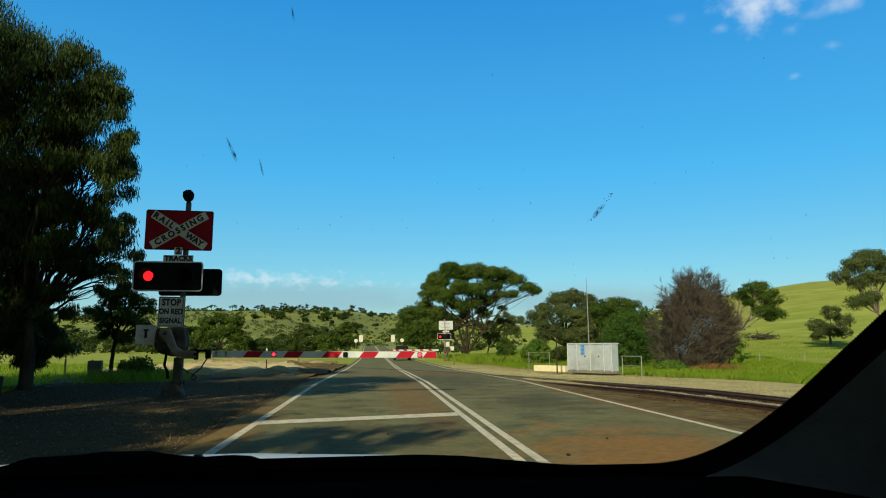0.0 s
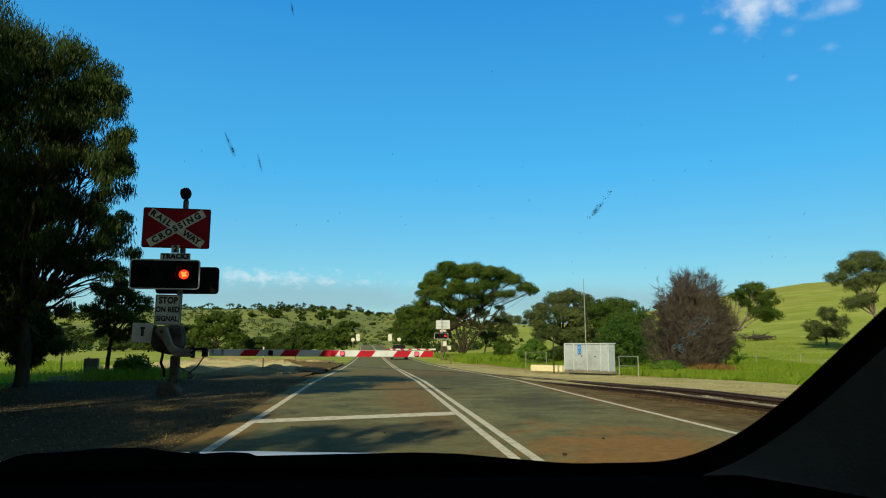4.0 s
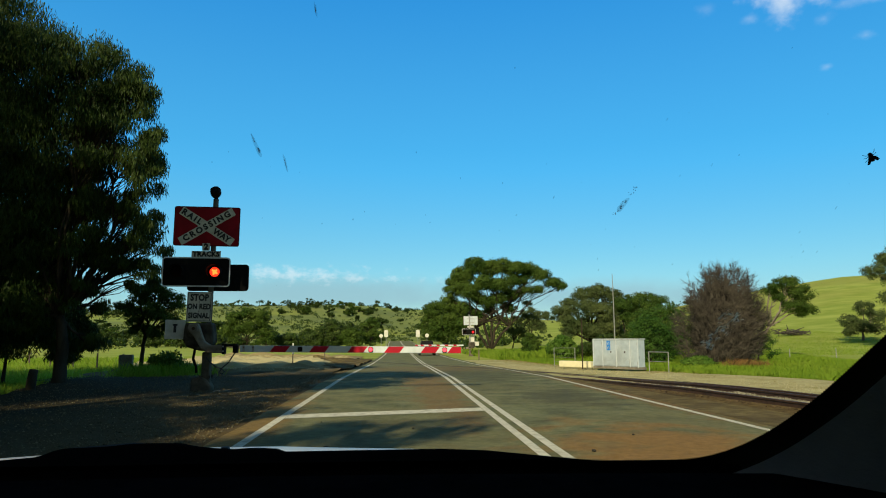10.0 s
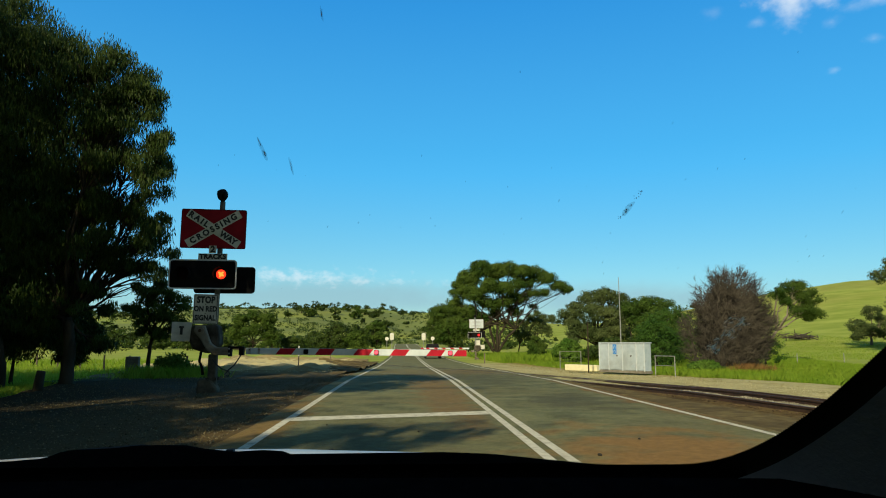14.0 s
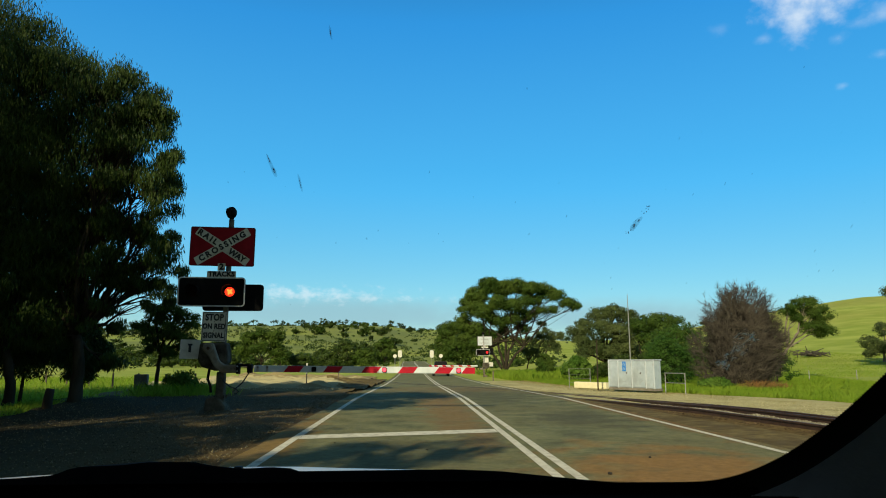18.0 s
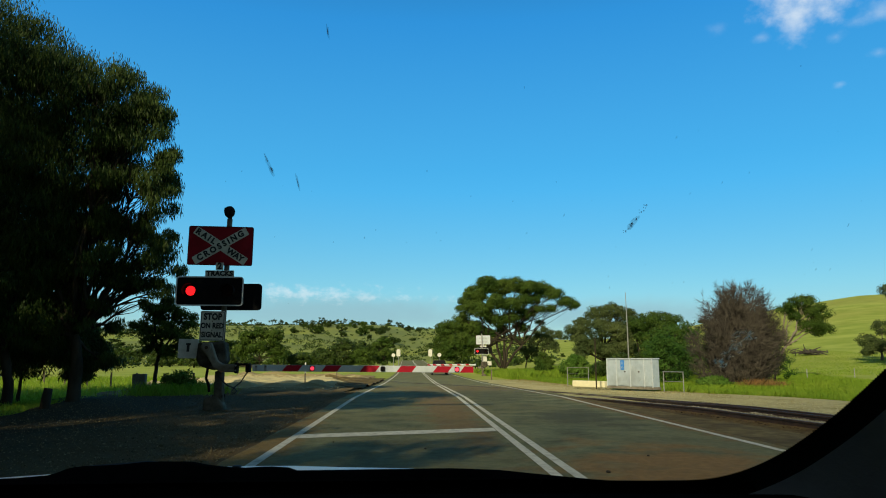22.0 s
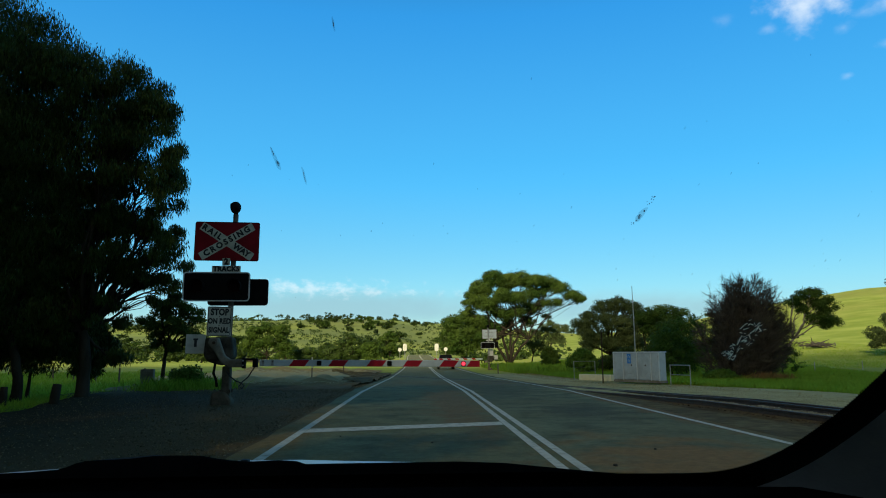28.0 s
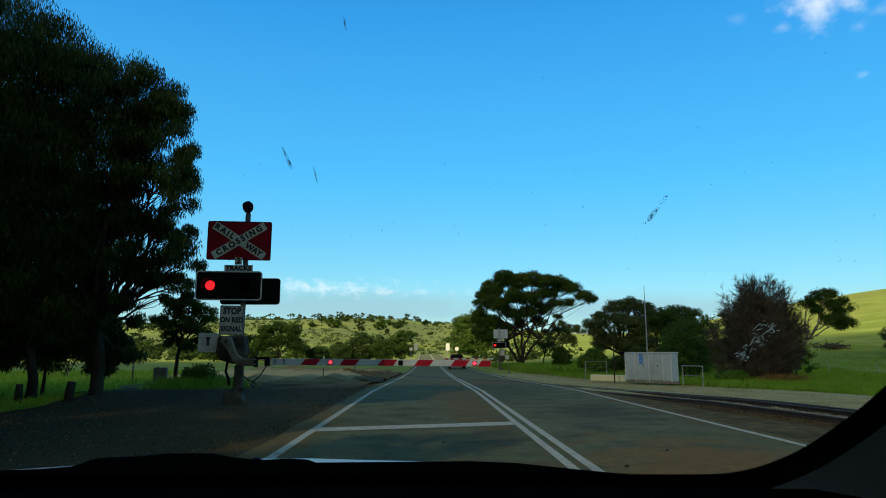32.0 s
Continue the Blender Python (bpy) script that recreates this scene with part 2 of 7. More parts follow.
def asphalt():
    """Olive-grey chip seal: fine stones, darker wheel tracks and patches, one painted patch of tree shade, rust-brown
    stains where trains and ore dust pass.
    """
    m = material("asphalt", (0.070, 0.077, 0.037), (0.182, 0.186, 0.087), 1.2, 0.9, 0.45, 110, c3=(0.142, 0.130, 0.055), scale3=0.30, lo=0.30, hi=0.62, spec=0.12)
    nt = m.node_tree
    bsdf = nt.nodes["Principled BSDF"]
    col = bsdf.inputs["Base Color"].links[0].from_socket
    geo = nt.nodes.new("ShaderNodeNewGeometry")

    def mnode(op, a, b):
        n = nt.nodes.new("ShaderNodeMath")
        n.operation = op
        n.use_clamp = op == "MULTIPLY_ADD"
        for k, v in enumerate((a, b)):
            if isinstance(v, (int, float)):
                n.inputs[k].default_value = v
            else:
                nt.links.new(v, n.inputs[k])
        return n.outputs[0]

    grain = nt.nodes.new("ShaderNodeTexNoise")
    grain.inputs["Scale"].default_value, grain.inputs["Detail"].default_value = 1.3, 6.0
    nt.links.new(geo.outputs["Position"], grain.inputs["Vector"])
    rough_edge = mnode("MULTIPLY", mnode("SUBTRACT", grain.outputs["Fac"], 0.5), 2.6)
    # the dark patch at (0.5, 10.6) is tree shade put into the colour
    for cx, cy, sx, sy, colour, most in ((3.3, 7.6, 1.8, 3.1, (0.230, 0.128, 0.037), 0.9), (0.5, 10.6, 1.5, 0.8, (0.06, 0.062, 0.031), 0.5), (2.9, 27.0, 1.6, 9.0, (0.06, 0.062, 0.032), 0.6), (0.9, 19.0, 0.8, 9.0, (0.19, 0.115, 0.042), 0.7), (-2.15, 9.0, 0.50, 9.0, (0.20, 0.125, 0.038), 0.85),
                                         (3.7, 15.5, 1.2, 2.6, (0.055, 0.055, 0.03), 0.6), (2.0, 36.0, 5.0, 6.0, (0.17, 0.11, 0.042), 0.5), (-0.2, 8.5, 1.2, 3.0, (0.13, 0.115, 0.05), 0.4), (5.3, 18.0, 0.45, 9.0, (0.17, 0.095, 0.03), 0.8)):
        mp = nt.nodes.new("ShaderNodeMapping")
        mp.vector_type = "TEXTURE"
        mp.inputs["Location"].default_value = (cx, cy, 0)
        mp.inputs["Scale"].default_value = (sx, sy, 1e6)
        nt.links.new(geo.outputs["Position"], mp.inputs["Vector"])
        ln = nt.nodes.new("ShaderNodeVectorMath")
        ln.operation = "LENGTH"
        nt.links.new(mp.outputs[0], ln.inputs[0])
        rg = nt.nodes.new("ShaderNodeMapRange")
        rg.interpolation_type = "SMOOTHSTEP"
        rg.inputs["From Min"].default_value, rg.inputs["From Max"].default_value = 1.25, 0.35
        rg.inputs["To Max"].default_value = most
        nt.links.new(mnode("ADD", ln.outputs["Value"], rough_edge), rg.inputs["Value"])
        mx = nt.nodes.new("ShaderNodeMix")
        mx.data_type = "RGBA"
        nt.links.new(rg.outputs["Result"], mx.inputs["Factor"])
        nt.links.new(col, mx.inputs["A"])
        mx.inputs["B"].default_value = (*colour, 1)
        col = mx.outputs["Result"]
    # pale and dark chips
    chip = nt.nodes.new("ShaderNodeTexNoise")
    chip.inputs["Scale"].default_value, chip.inputs["Detail"].default_value, chip.inputs["Roughness"].default_value = 7.0, 8.0, 0.85
    nt.links.new(geo.outputs["Position"], chip.inputs["Vector"])
    hs = nt.nodes.new("ShaderNodeHueSaturation")
    vr = nt.nodes.new("ShaderNodeMapRange")
    vr.inputs["From Min"].default_value, vr.inputs["From Max"].default_value = 0.3, 0.7
    vr.inputs["To Min"].default_value, vr.inputs["To Max"].default_value = 0.6, 1.42
    nt.links.new(chip.outputs["Fac"], vr.inputs["Value"])
    nt.links.new(vr.outputs["Result"], hs.inputs["Value"])
    nt.links.new(col, hs.inputs["Color"])
    nt.links.new(hs.outputs[0], bsdf.inputs["Base Color"])
    return m


M["asphalt"] = asphalt()
M["line_paint"] = material("worn_road_paint", (0.58, 0.56, 0.44), (0.27, 0.25, 0.17), 7.0, 0.8, 0.3, 90, lo=0.46, hi=0.74, spec=0.1)
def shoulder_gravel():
    """Dirt and litter, with tree shade painted in as darker colour on the left, running out into pale open sand farther
    on, rust-brown along the seal.
    """
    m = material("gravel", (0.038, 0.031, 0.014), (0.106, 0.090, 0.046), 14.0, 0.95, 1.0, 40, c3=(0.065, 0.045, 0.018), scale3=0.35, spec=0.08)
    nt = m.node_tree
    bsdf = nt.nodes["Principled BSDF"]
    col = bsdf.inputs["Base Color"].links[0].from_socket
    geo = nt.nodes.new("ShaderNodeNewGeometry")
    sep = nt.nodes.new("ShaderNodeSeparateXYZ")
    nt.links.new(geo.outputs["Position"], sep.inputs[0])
    # the first mix darkens the colour left of x -4.4 to deepen the trees' shade
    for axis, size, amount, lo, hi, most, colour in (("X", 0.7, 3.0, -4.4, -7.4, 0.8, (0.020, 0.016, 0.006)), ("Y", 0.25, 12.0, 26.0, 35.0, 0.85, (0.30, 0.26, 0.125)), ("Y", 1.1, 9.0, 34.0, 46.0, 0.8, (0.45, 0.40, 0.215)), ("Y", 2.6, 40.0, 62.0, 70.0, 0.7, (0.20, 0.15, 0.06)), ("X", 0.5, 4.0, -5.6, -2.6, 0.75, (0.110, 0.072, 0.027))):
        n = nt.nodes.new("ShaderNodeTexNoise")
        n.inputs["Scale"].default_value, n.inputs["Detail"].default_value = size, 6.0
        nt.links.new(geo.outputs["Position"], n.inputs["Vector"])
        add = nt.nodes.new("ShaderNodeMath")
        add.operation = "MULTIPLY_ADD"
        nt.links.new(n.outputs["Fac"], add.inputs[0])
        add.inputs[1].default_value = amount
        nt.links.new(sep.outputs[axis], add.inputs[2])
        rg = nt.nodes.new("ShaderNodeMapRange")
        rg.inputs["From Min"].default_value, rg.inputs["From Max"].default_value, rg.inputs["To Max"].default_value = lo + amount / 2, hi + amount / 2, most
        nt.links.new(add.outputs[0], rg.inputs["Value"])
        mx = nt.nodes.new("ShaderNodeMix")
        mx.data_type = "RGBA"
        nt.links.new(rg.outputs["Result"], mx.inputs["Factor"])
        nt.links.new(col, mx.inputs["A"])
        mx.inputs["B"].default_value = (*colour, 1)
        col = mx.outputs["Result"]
    nt.links.new(col, bsdf.inputs["Base Color"])
    return m


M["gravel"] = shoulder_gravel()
M["pale_gravel"] = material("pale_gravel", (0.32, 0.285, 0.125), (0.48, 0.43, 0.21), 8.0, 0.95, 0.8, 30, c3=(0.22, 0.20, 0.065), scale3=0.7, spec=0.08)
M["dirt"] = material("rust_brown_dirt", (0.092, 0.066, 0.026), (0.185, 0.145, 0.058), 3.0, 0.95, 0.8, 40, c3=(0.060, 0.042, 0.018), scale3=0.7, spec=0.08)
M["ballast"] = material("ballast", (0.068, 0.046, 0.018), (0.150, 0.108, 0.042), 9.0, 0.95, 1.0, 25, c3=(0.045, 0.030, 0.013), scale3=0.9, spec=0.08)
def pasture():
    """Bright grass, greyer and darker in patches on the hill beyond the road."""
    m = material("grassland", (0.205, 0.270, 0.036), (0.325, 0.370, 0.075), 0.12, 0.95, 0.7, 2.5, c3=(0.27, 0.265, 0.06), scale3=0.011, lo=0.35, hi=0.65, spec=0.05)
    nt = m.node_tree
    bsdf = nt.nodes["Principled BSDF"]
    col = bsdf.inputs["Base Color"].links[0].from_socket
    geo = nt.nodes.new("ShaderNodeNewGeometry")
    sep = nt.nodes.new("ShaderNodeSeparateXYZ")
    nt.links.new(geo.outputs["Position"], sep.inputs[0])
    fac = []
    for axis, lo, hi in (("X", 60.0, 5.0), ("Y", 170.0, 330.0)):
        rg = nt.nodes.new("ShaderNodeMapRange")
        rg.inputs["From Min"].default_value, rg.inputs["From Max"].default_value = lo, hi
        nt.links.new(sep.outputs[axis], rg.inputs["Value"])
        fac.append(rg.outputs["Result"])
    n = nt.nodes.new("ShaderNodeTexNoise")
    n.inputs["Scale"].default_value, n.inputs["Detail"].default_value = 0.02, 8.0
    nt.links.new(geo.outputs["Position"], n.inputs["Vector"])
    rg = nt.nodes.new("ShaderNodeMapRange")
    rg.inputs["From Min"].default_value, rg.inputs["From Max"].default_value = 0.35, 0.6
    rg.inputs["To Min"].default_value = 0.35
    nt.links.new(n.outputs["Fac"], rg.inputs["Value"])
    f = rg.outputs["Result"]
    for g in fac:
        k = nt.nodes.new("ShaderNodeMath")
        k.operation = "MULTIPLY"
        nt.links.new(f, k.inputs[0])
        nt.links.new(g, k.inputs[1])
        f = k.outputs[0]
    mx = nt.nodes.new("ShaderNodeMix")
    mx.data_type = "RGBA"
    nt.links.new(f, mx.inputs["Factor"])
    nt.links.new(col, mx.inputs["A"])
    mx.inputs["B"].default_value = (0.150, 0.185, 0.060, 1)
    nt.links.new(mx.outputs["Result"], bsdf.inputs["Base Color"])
    return m


M["ground"] = pasture()
M["grass"] = material("grass_blades", (0.21, 0.335, 0.024), (0.335, 0.435, 0.050), 0.5, 0.8, island=0.18, translucent=0.6, spec=0.05)
M["dry_grass"] = material("dry_grass_blades", (0.30, 0.23, 0.09), (0.22, 0.22, 0.06), 0.6, 0.8, island=0.3, translucent=0.3)
M["rusty_grass"] = material("rusty_dry_grass", (0.26, 0.13, 0.05), (0.20, 0.15, 0.05), 0.8, 0.85, island=0.3, translucent=0.3, spec=0.05)
M["litter"] = material("dry_litter", (0.075, 0.06, 0.030), (0.185, 0.15, 0.078), 3.0, 0.9, island=0.4, spec=0.1)
M["stone"] = material("grey_stone", (0.07, 0.058, 0.030), (0.19, 0.16, 0.09), 5.0, 0.9, island=0.5, spec=0.1)
M["dark_stone"] = material("dark_stone", (0.02, 0.018, 0.015), (0.05, 0.045, 0.035), 30.0, 0.9, 0.3, 120, spec=0.1)
M["pale_stone"] = material("pale_stone", (0.33, 0.295, 0.16), (0.46, 0.42, 0.25), 5.0, 0.9, island=0.35)
M["ballast_stone"] = material("ballast_stone", (0.06, 0.040, 0.022), (0.105, 0.076, 0.045), 3.0, 0.9, island=0.5, spec=0.1)
M["grey_ballast"] = material("grey_ballast_stone", (0.13, 0.115, 0.075), (0.30, 0.275, 0.19), 5.0, 0.9, island=0.45, spec=0.1)
M["rail"] = material("rusty_rail", (0.045, 0.024, 0.013), (0.085, 0.045, 0.025), 6.0, 0.6, 0.3, 40, metal=0.4)
M["rail_top"] = material("polished_rail", (0.42, 0.40, 0.38), (0.3, 0.28, 0.26), 3.0, 0.3, metal=0.9)
M["sleeper"] = material("weathered_sleeper", (0.10, 0.065, 0.04), (0.15, 0.10, 0.07), 5.0, 0.9, 0.7, 30, objvar=0.25)
M["leaf_dark"] = material("gum_leaf", (0.020, 0.042, 0.007), (0.048, 0.076, 0.012), 0.9, 0.55, island=0.35, translucent=0.18, spec=0.15)
M["leaf_olive"] = material("olive_gum_leaf", (0.028, 0.062, 0.009), (0.072, 0.112, 0.018), 0.35, 0.6, island=0.3, translucent=0.22, spec=0.08)
M["leaf_green"] = material("green_shrub_leaf", (0.030, 0.078, 0.012), (0.065, 0.125, 0.022), 0.6, 0.6, island=0.3, translucent=0.3, spec=0.08)
M["leaf_fresh"] = material("fresh_green_leaf", (0.060, 0.135, 0.018), (0.115, 0.195, 0.032), 0.6, 0.6, island=0.3, translucent=0.35, spec=0.08)
M["leaf_sage"] = material("sage_gum_leaf", (0.045, 0.070, 0.022), (0.095, 0.122, 0.040), 0.4, 0.6, island=0.3, translucent=0.2, spec=0.1)
M["dead_twig"] = material("dead_grey_twigs", (0.036, 0.032, 0.026), (0.098, 0.086, 0.068), 1.0, 0.9, island=0.35, spec=0.1)
M["bark"] = material("gum_bark", (0.13, 0.10, 0.075), (0.24, 0.20, 0.16), 3.0, 0.9, 0.8, 14, stretch=(1, 1, 0.3))
M["dark_bark"] = material("dark_bark", (0.020, 0.016, 0.011), (0.052, 0.042, 0.029), 3.0, 0.95, 0.8, 14, stretch=(1, 1, 0.3), spec=0.1)
M["galv"] = material("galvanised_steel", (0.26, 0.26, 0.24), (0.40, 0.40, 0.38), 7.0, 0.5, 0.1, 40, metal=0.55, c3=(0.3, 0.29, 0.27), scale3=2.0)
M["mast_paint"] = material("dull_mast_paint", (0.07, 0.068, 0.058), (0.14, 0.135, 0.115), 5.0, 0.8, 0.3, 30, c3=(0.09, 0.06, 0.035), scale3=2.0, spec=0.2)
M["stained"] = material("stained_concrete", (0.075, 0.065, 0.045), (0.15, 0.132, 0.096), 6.0, 0.95, 0.6, 30, c3=(0.05, 0.04, 0.026), scale3=2.2, spec=0.1)
M["cabinet"] = material("grey_cabinet_steel", (0.32, 0.385, 0.43), (0.40, 0.465, 0.50), 3.0, 0.55, 0.12, 30, c3=(0.26, 0.29, 0.29), scale3=1.4)
M["cabinet_trim"] = material("pale_aluminium_trim", (0.56, 0.62, 0.65), (0.46, 0.50, 0.52), 5.0, 0.45, metal=0.2)
M["red_sign"] = material("red_sign_face", (0.26, 0.004, 0.014), (0.19, 0.003, 0.010), 3.0, 0.5, 0.05, 20, spec=0.15)
M["dark_red_rim"] = material("dull_dark_red_edge", (0.05, 0.004, 0.008), (0.08, 0.006, 0.012), 8.0, 0.6, spec=0.15)
M["white_sign"] = material("white_sign_face", (0.60, 0.59, 0.52), (0.40, 0.39, 0.33), 4.0, 0.5, 0.05, 20, lo=0.42, hi=0.75, spec=0.2)
M["black"] = material("black_paint", (0.004, 0.004, 0.004), (0.008, 0.008, 0.008), 6.0, 0.8, 0.1, 40, spec=0.1)
M["dark_case"] = material("grimy_dark_case", (0.035, 0.03, 0.022), (0.075, 0.066, 0.05), 5.0, 0.9, 0.4, 30, c3=(0.12, 0.105, 0.08), scale3=2.5, spec=0.1)
M["cast"] = material("flaking_grey_casting", (0.17, 0.15, 0.115), (0.30, 0.28, 0.22), 6.0, 0.9, 0.4, 30, c3=(0.07, 0.055, 0.035), scale3=3.0, spec=0.15)
M["black_letter"] = material("black_lettering", (0.01, 0.01, 0.011), rough=0.6)
M["grey_rim"] = material("grey_rim", (0.66, 0.67, 0.67), (0.52, 0.53, 0.53), 8.0, 0.5)
M["dark_lens"] = material("unlit_red_lens", (0.010, 0.002, 0.002), rough=0.7, spec=0.1)
M["red_stripe"] = material("red_reflective", (0.42, 0.006, 0.022), (0.31, 0.005, 0.016), 4.0, 0.5, spec=0.2)
M["white_stripe"] = material("white_reflective", (0.56, 0.62, 0.62), (0.44, 0.49, 0.49), 3.0, 0.5, spec=0.3)
M["concrete"] = material("weathered_concrete", (0.13, 0.115, 0.085), (0.23, 0.21, 0.16), 6.0, 0.9, 0.5, 30, c3=(0.10, 0.09, 0.07), scale3=1.8)
M["cream"] = material("cream_painted_concrete", (0.72, 0.66, 0.40), (0.62, 0.57, 0.36), 4.0, 0.8, 0.3, 25)
M["blue_sign"] = material("blue_sign_face", (0.02, 0.20, 0.62), (0.02, 0.17, 0.52), 5.0, 0.45)
M["timber"] = material("weathered_timber", (0.08, 0.06, 0.042), (0.14, 0.11, 0.08), 5.0, 0.9, 0.6, 30, stretch=(1, 1, 0.2))
M["rubber"] = material("black_rubber", (0.015, 0.015, 0.015), (0.03, 0.03, 0.03), 9.0, 0.7)
M["dash"] = material("black_dash_plastic", (0.005, 0.005, 0.005), (0.008, 0.008, 0.008), 20.0, 0.9, 0.15, 300, spec=0.0)
M["trim_grey"] = material("dark_grey_pillar_trim", (0.30, 0.30, 0.29), (0.36, 0.36, 0.35), 12.0, 0.9, 0.1, 200, spec=0.05)
M["frit"] = material("black_ceramic_frit", (0.004, 0.004, 0.004), rough=0.7, spec=0.1)
M["white_car"] = material("white_car_paint", (0.72, 0.72, 0.70), (0.66, 0.66, 0.64), 2.0, 0.35)
M["dark_car"] = material("dark_car_paint", (0.012, 0.010, 0.012), (0.02, 0.016, 0.018), 2.0, 0.45, spec=0.1)
M["car_glass"] = material("dark_car_glass", (0.01, 0.011, 0.012), rough=0.4, spec=0.03)
M["insect"] = material("dried_insect_mark", (0.30, 0.30, 0.30), (0.62, 0.60, 0.58), 400.0, 0.9, translucent=0.9)


def film(name, colour, cover):
    """A thin dried film: part of the light passes straight through."""
    m = bpy.data.materials.new(name)
    m.use_nodes = True
    nt = m.node_tree
    nt.nodes["Principled BSDF"].inputs["Base Color"].default_value = (*colour, 1)
    nt.nodes["Principled BSDF"].inputs["Roughness"].default_value = 0.9
    tr = nt.nodes.new("ShaderNodeBsdfTransparent")
    mx = nt.nodes.new("ShaderNodeMixShader")
    mx.inputs[0].default_value = cover
    nt.links.new(tr.outputs[0], mx.inputs[1])
    nt.links.new(nt.nodes["Principled BSDF"].outputs[0], mx.inputs[2])
    nt.links.new(mx.outputs[0], nt.nodes["Material Output"].inputs["Surface"])
    return m


M["insect_faint"] = film("faint_insect_mark", (0.2, 0.2, 0.18), 0.28)
M["insect_film"] = film("dried_insect_film", (0.2, 0.2, 0.18), 0.24)
M["insect_black"] = material("black_chitin", (0.006, 0.006, 0.007), (0.012, 0.012, 0.013), 300.0, 0.5)
M["insect_wing"] = material("smoky_wing", (0.12, 0.12, 0.11), rough=0.4, translucent=0.5)
M["smear"] = material("pale_dried_smear", (1.0, 0.70, 0.46), (0.9, 0.60, 0.38), 200.0, 0.9, translucent=0.9)
M["hay"] = material("old_timber_heap", (0.035, 0.030, 0.024), (0.08, 0.068, 0.052), 2.0, 0.9)
M["lit_red"] = glowing("lit_red_leds", (1.0, 0.012, 0.016), 1.5)
M["lit_orange"] = glowing("lit_orange_leds", (1.0, 0.035, 0.010), 1.6)
M["lit_amber"] = glowing("lit_amber_leds", (1.0, 0.22, 0.03), 2.0)
M["lit_pink"] = glowing("lit_arm_leds", (1.0, 0.05, 0.09), 1.1)


# ---------------------------------------------------------------- mesh helpers
class Geo:
    """Collects vertices and faces of one mesh."""

    def __init__(self):
        self.v, self.f, self.n = [], [], 0

    def add(self, verts, faces):
        verts = np.asarray(verts, float).reshape(-1, 3)
        self.v.append(verts)
        self.f += [tuple(i + self.n for i in f) for f in faces]
        self.n += len(verts)
        return self

    def box(self, c, s, bevel=0.0, m=None):
        """A box with chamfered edges."""
        h = np.array(s, float) / 2
        b = min(bevel, *(h * 0.9))
        if b <= 0:
            v = np.array([(x, y, z) for x in (-1, 1) for y in (-1, 1) for z in (-1, 1)]) * h
            f = [(0, 1, 3, 2), (4, 6, 7, 5), (0, 4, 5, 1), (2, 3, 7, 6), (0, 2, 6, 4), (1, 5, 7, 3)]
        else:
            bm = bmesh.new()
            bmesh.ops.create_cube(bm, size=1, matrix=Matrix.Diagonal((*s, 1)))
            bmesh.ops.bevel(bm, geom=bm.edges[:], offset=b, segments=2, affect="EDGES", profile=0.5)
            bm.verts.index_update()
            v = np.array([p.co[:] for p in bm.verts])
            f = [tuple(p.index for p in q.verts) for q in bm.faces]
            bm.free()
        v = v + np.array(c)
        if m is not None:
            v = np.array([(m @ Vector(p))[:] for p in v])
        return self.add(v, f)

    def tube(self, pts, radii, sides=8, cap=True):
        pts = [Vector(p) for p in pts]
        if not hasattr(radii, "__len__"):
            radii = [radii] * len(pts)
        vs, fs = [], []
        ref = Vector((0.31, 0.95, 0.02))
        for i, p in enumerate(pts):
            d = (pts[min(i + 1, len(pts) - 1)] - pts[max(i - 1, 0)]).normalized()
            a = d.cross(ref)
            if a.length < 0.05:
                a = d.cross(Vector((1, 0, 0)))
            a.normalize()
            b = d.cross(a)
            for k in range(sides):
                t = 2 * math.pi * k / sides
                vs.append(p + (a * math.cos(t) + b * math.sin(t)) * radii[i])
        for i in range(len(pts) - 1):
            for k in range(sides):
                fs.append((i * sides + k, i * sides + (k + 1) % sides, (i + 1) * sides + (k + 1) % sides, (i + 1) * sides + k))
        if cap:
            fs.append(tuple(range(sides))[::-1])
            fs.append(tuple((len(pts) - 1) * sides + k for k in range(sides)))
        return self.add([v[:] for v in vs], fs)

    def rounded_plate(self, c, w, h, t, r, seg=5):
        """A plate in the xz plane with rounded corners, its front towards -y."""
        out = []
        for cx, cz, a0 in ((w / 2 - r, h / 2 - r, 0), (-w / 2 + r, h / 2 - r, 90), (-w / 2 + r, -h / 2 + r, 180), (w / 2 - r, -h / 2 + r, 270)):
            for k in range(seg + 1):
                a = radians(a0 + 90 * k / seg)
                out.append((cx + r * math.cos(a), cz + r * math.sin(a)))
        n = len(out)
        v = [(c[0] + x, c[1] - t / 2, c[2] + z) for x, z in out] + [(c[0] + x, c[1] + t / 2, c[2] + z) for x, z in out]
        f = [tuple(range(n)), tuple(range(2 * n - 1, n - 1, -1))] + [(k, k + n, (k + 1) % n + n, (k + 1) % n) for k in range(n)]
        return self.add(v, f)

    def plate_ring(self, c, w, h, t, r, rim, seg=5):
        """The rim of such a plate."""
        def loop(w, h, r):
            o = []
            for cx, cz, a0 in ((w / 2 - r, h / 2 - r, 0), (-w / 2 + r, h / 2 - r, 90), (-w / 2 + r, -h / 2 + r, 180), (w / 2 - r, -h / 2 + r, 270)):
                for k in range(seg + 1):
                    a = radians(a0 + 90 * k / seg)
                    o.append((cx + r * math.cos(a), cz + r * math.sin(a)))
            return o
        o, i = loop(w, h, r), loop(w - 2 * rim, h - 2 * rim, max(r - rim, 0.004))
        n = len(o)
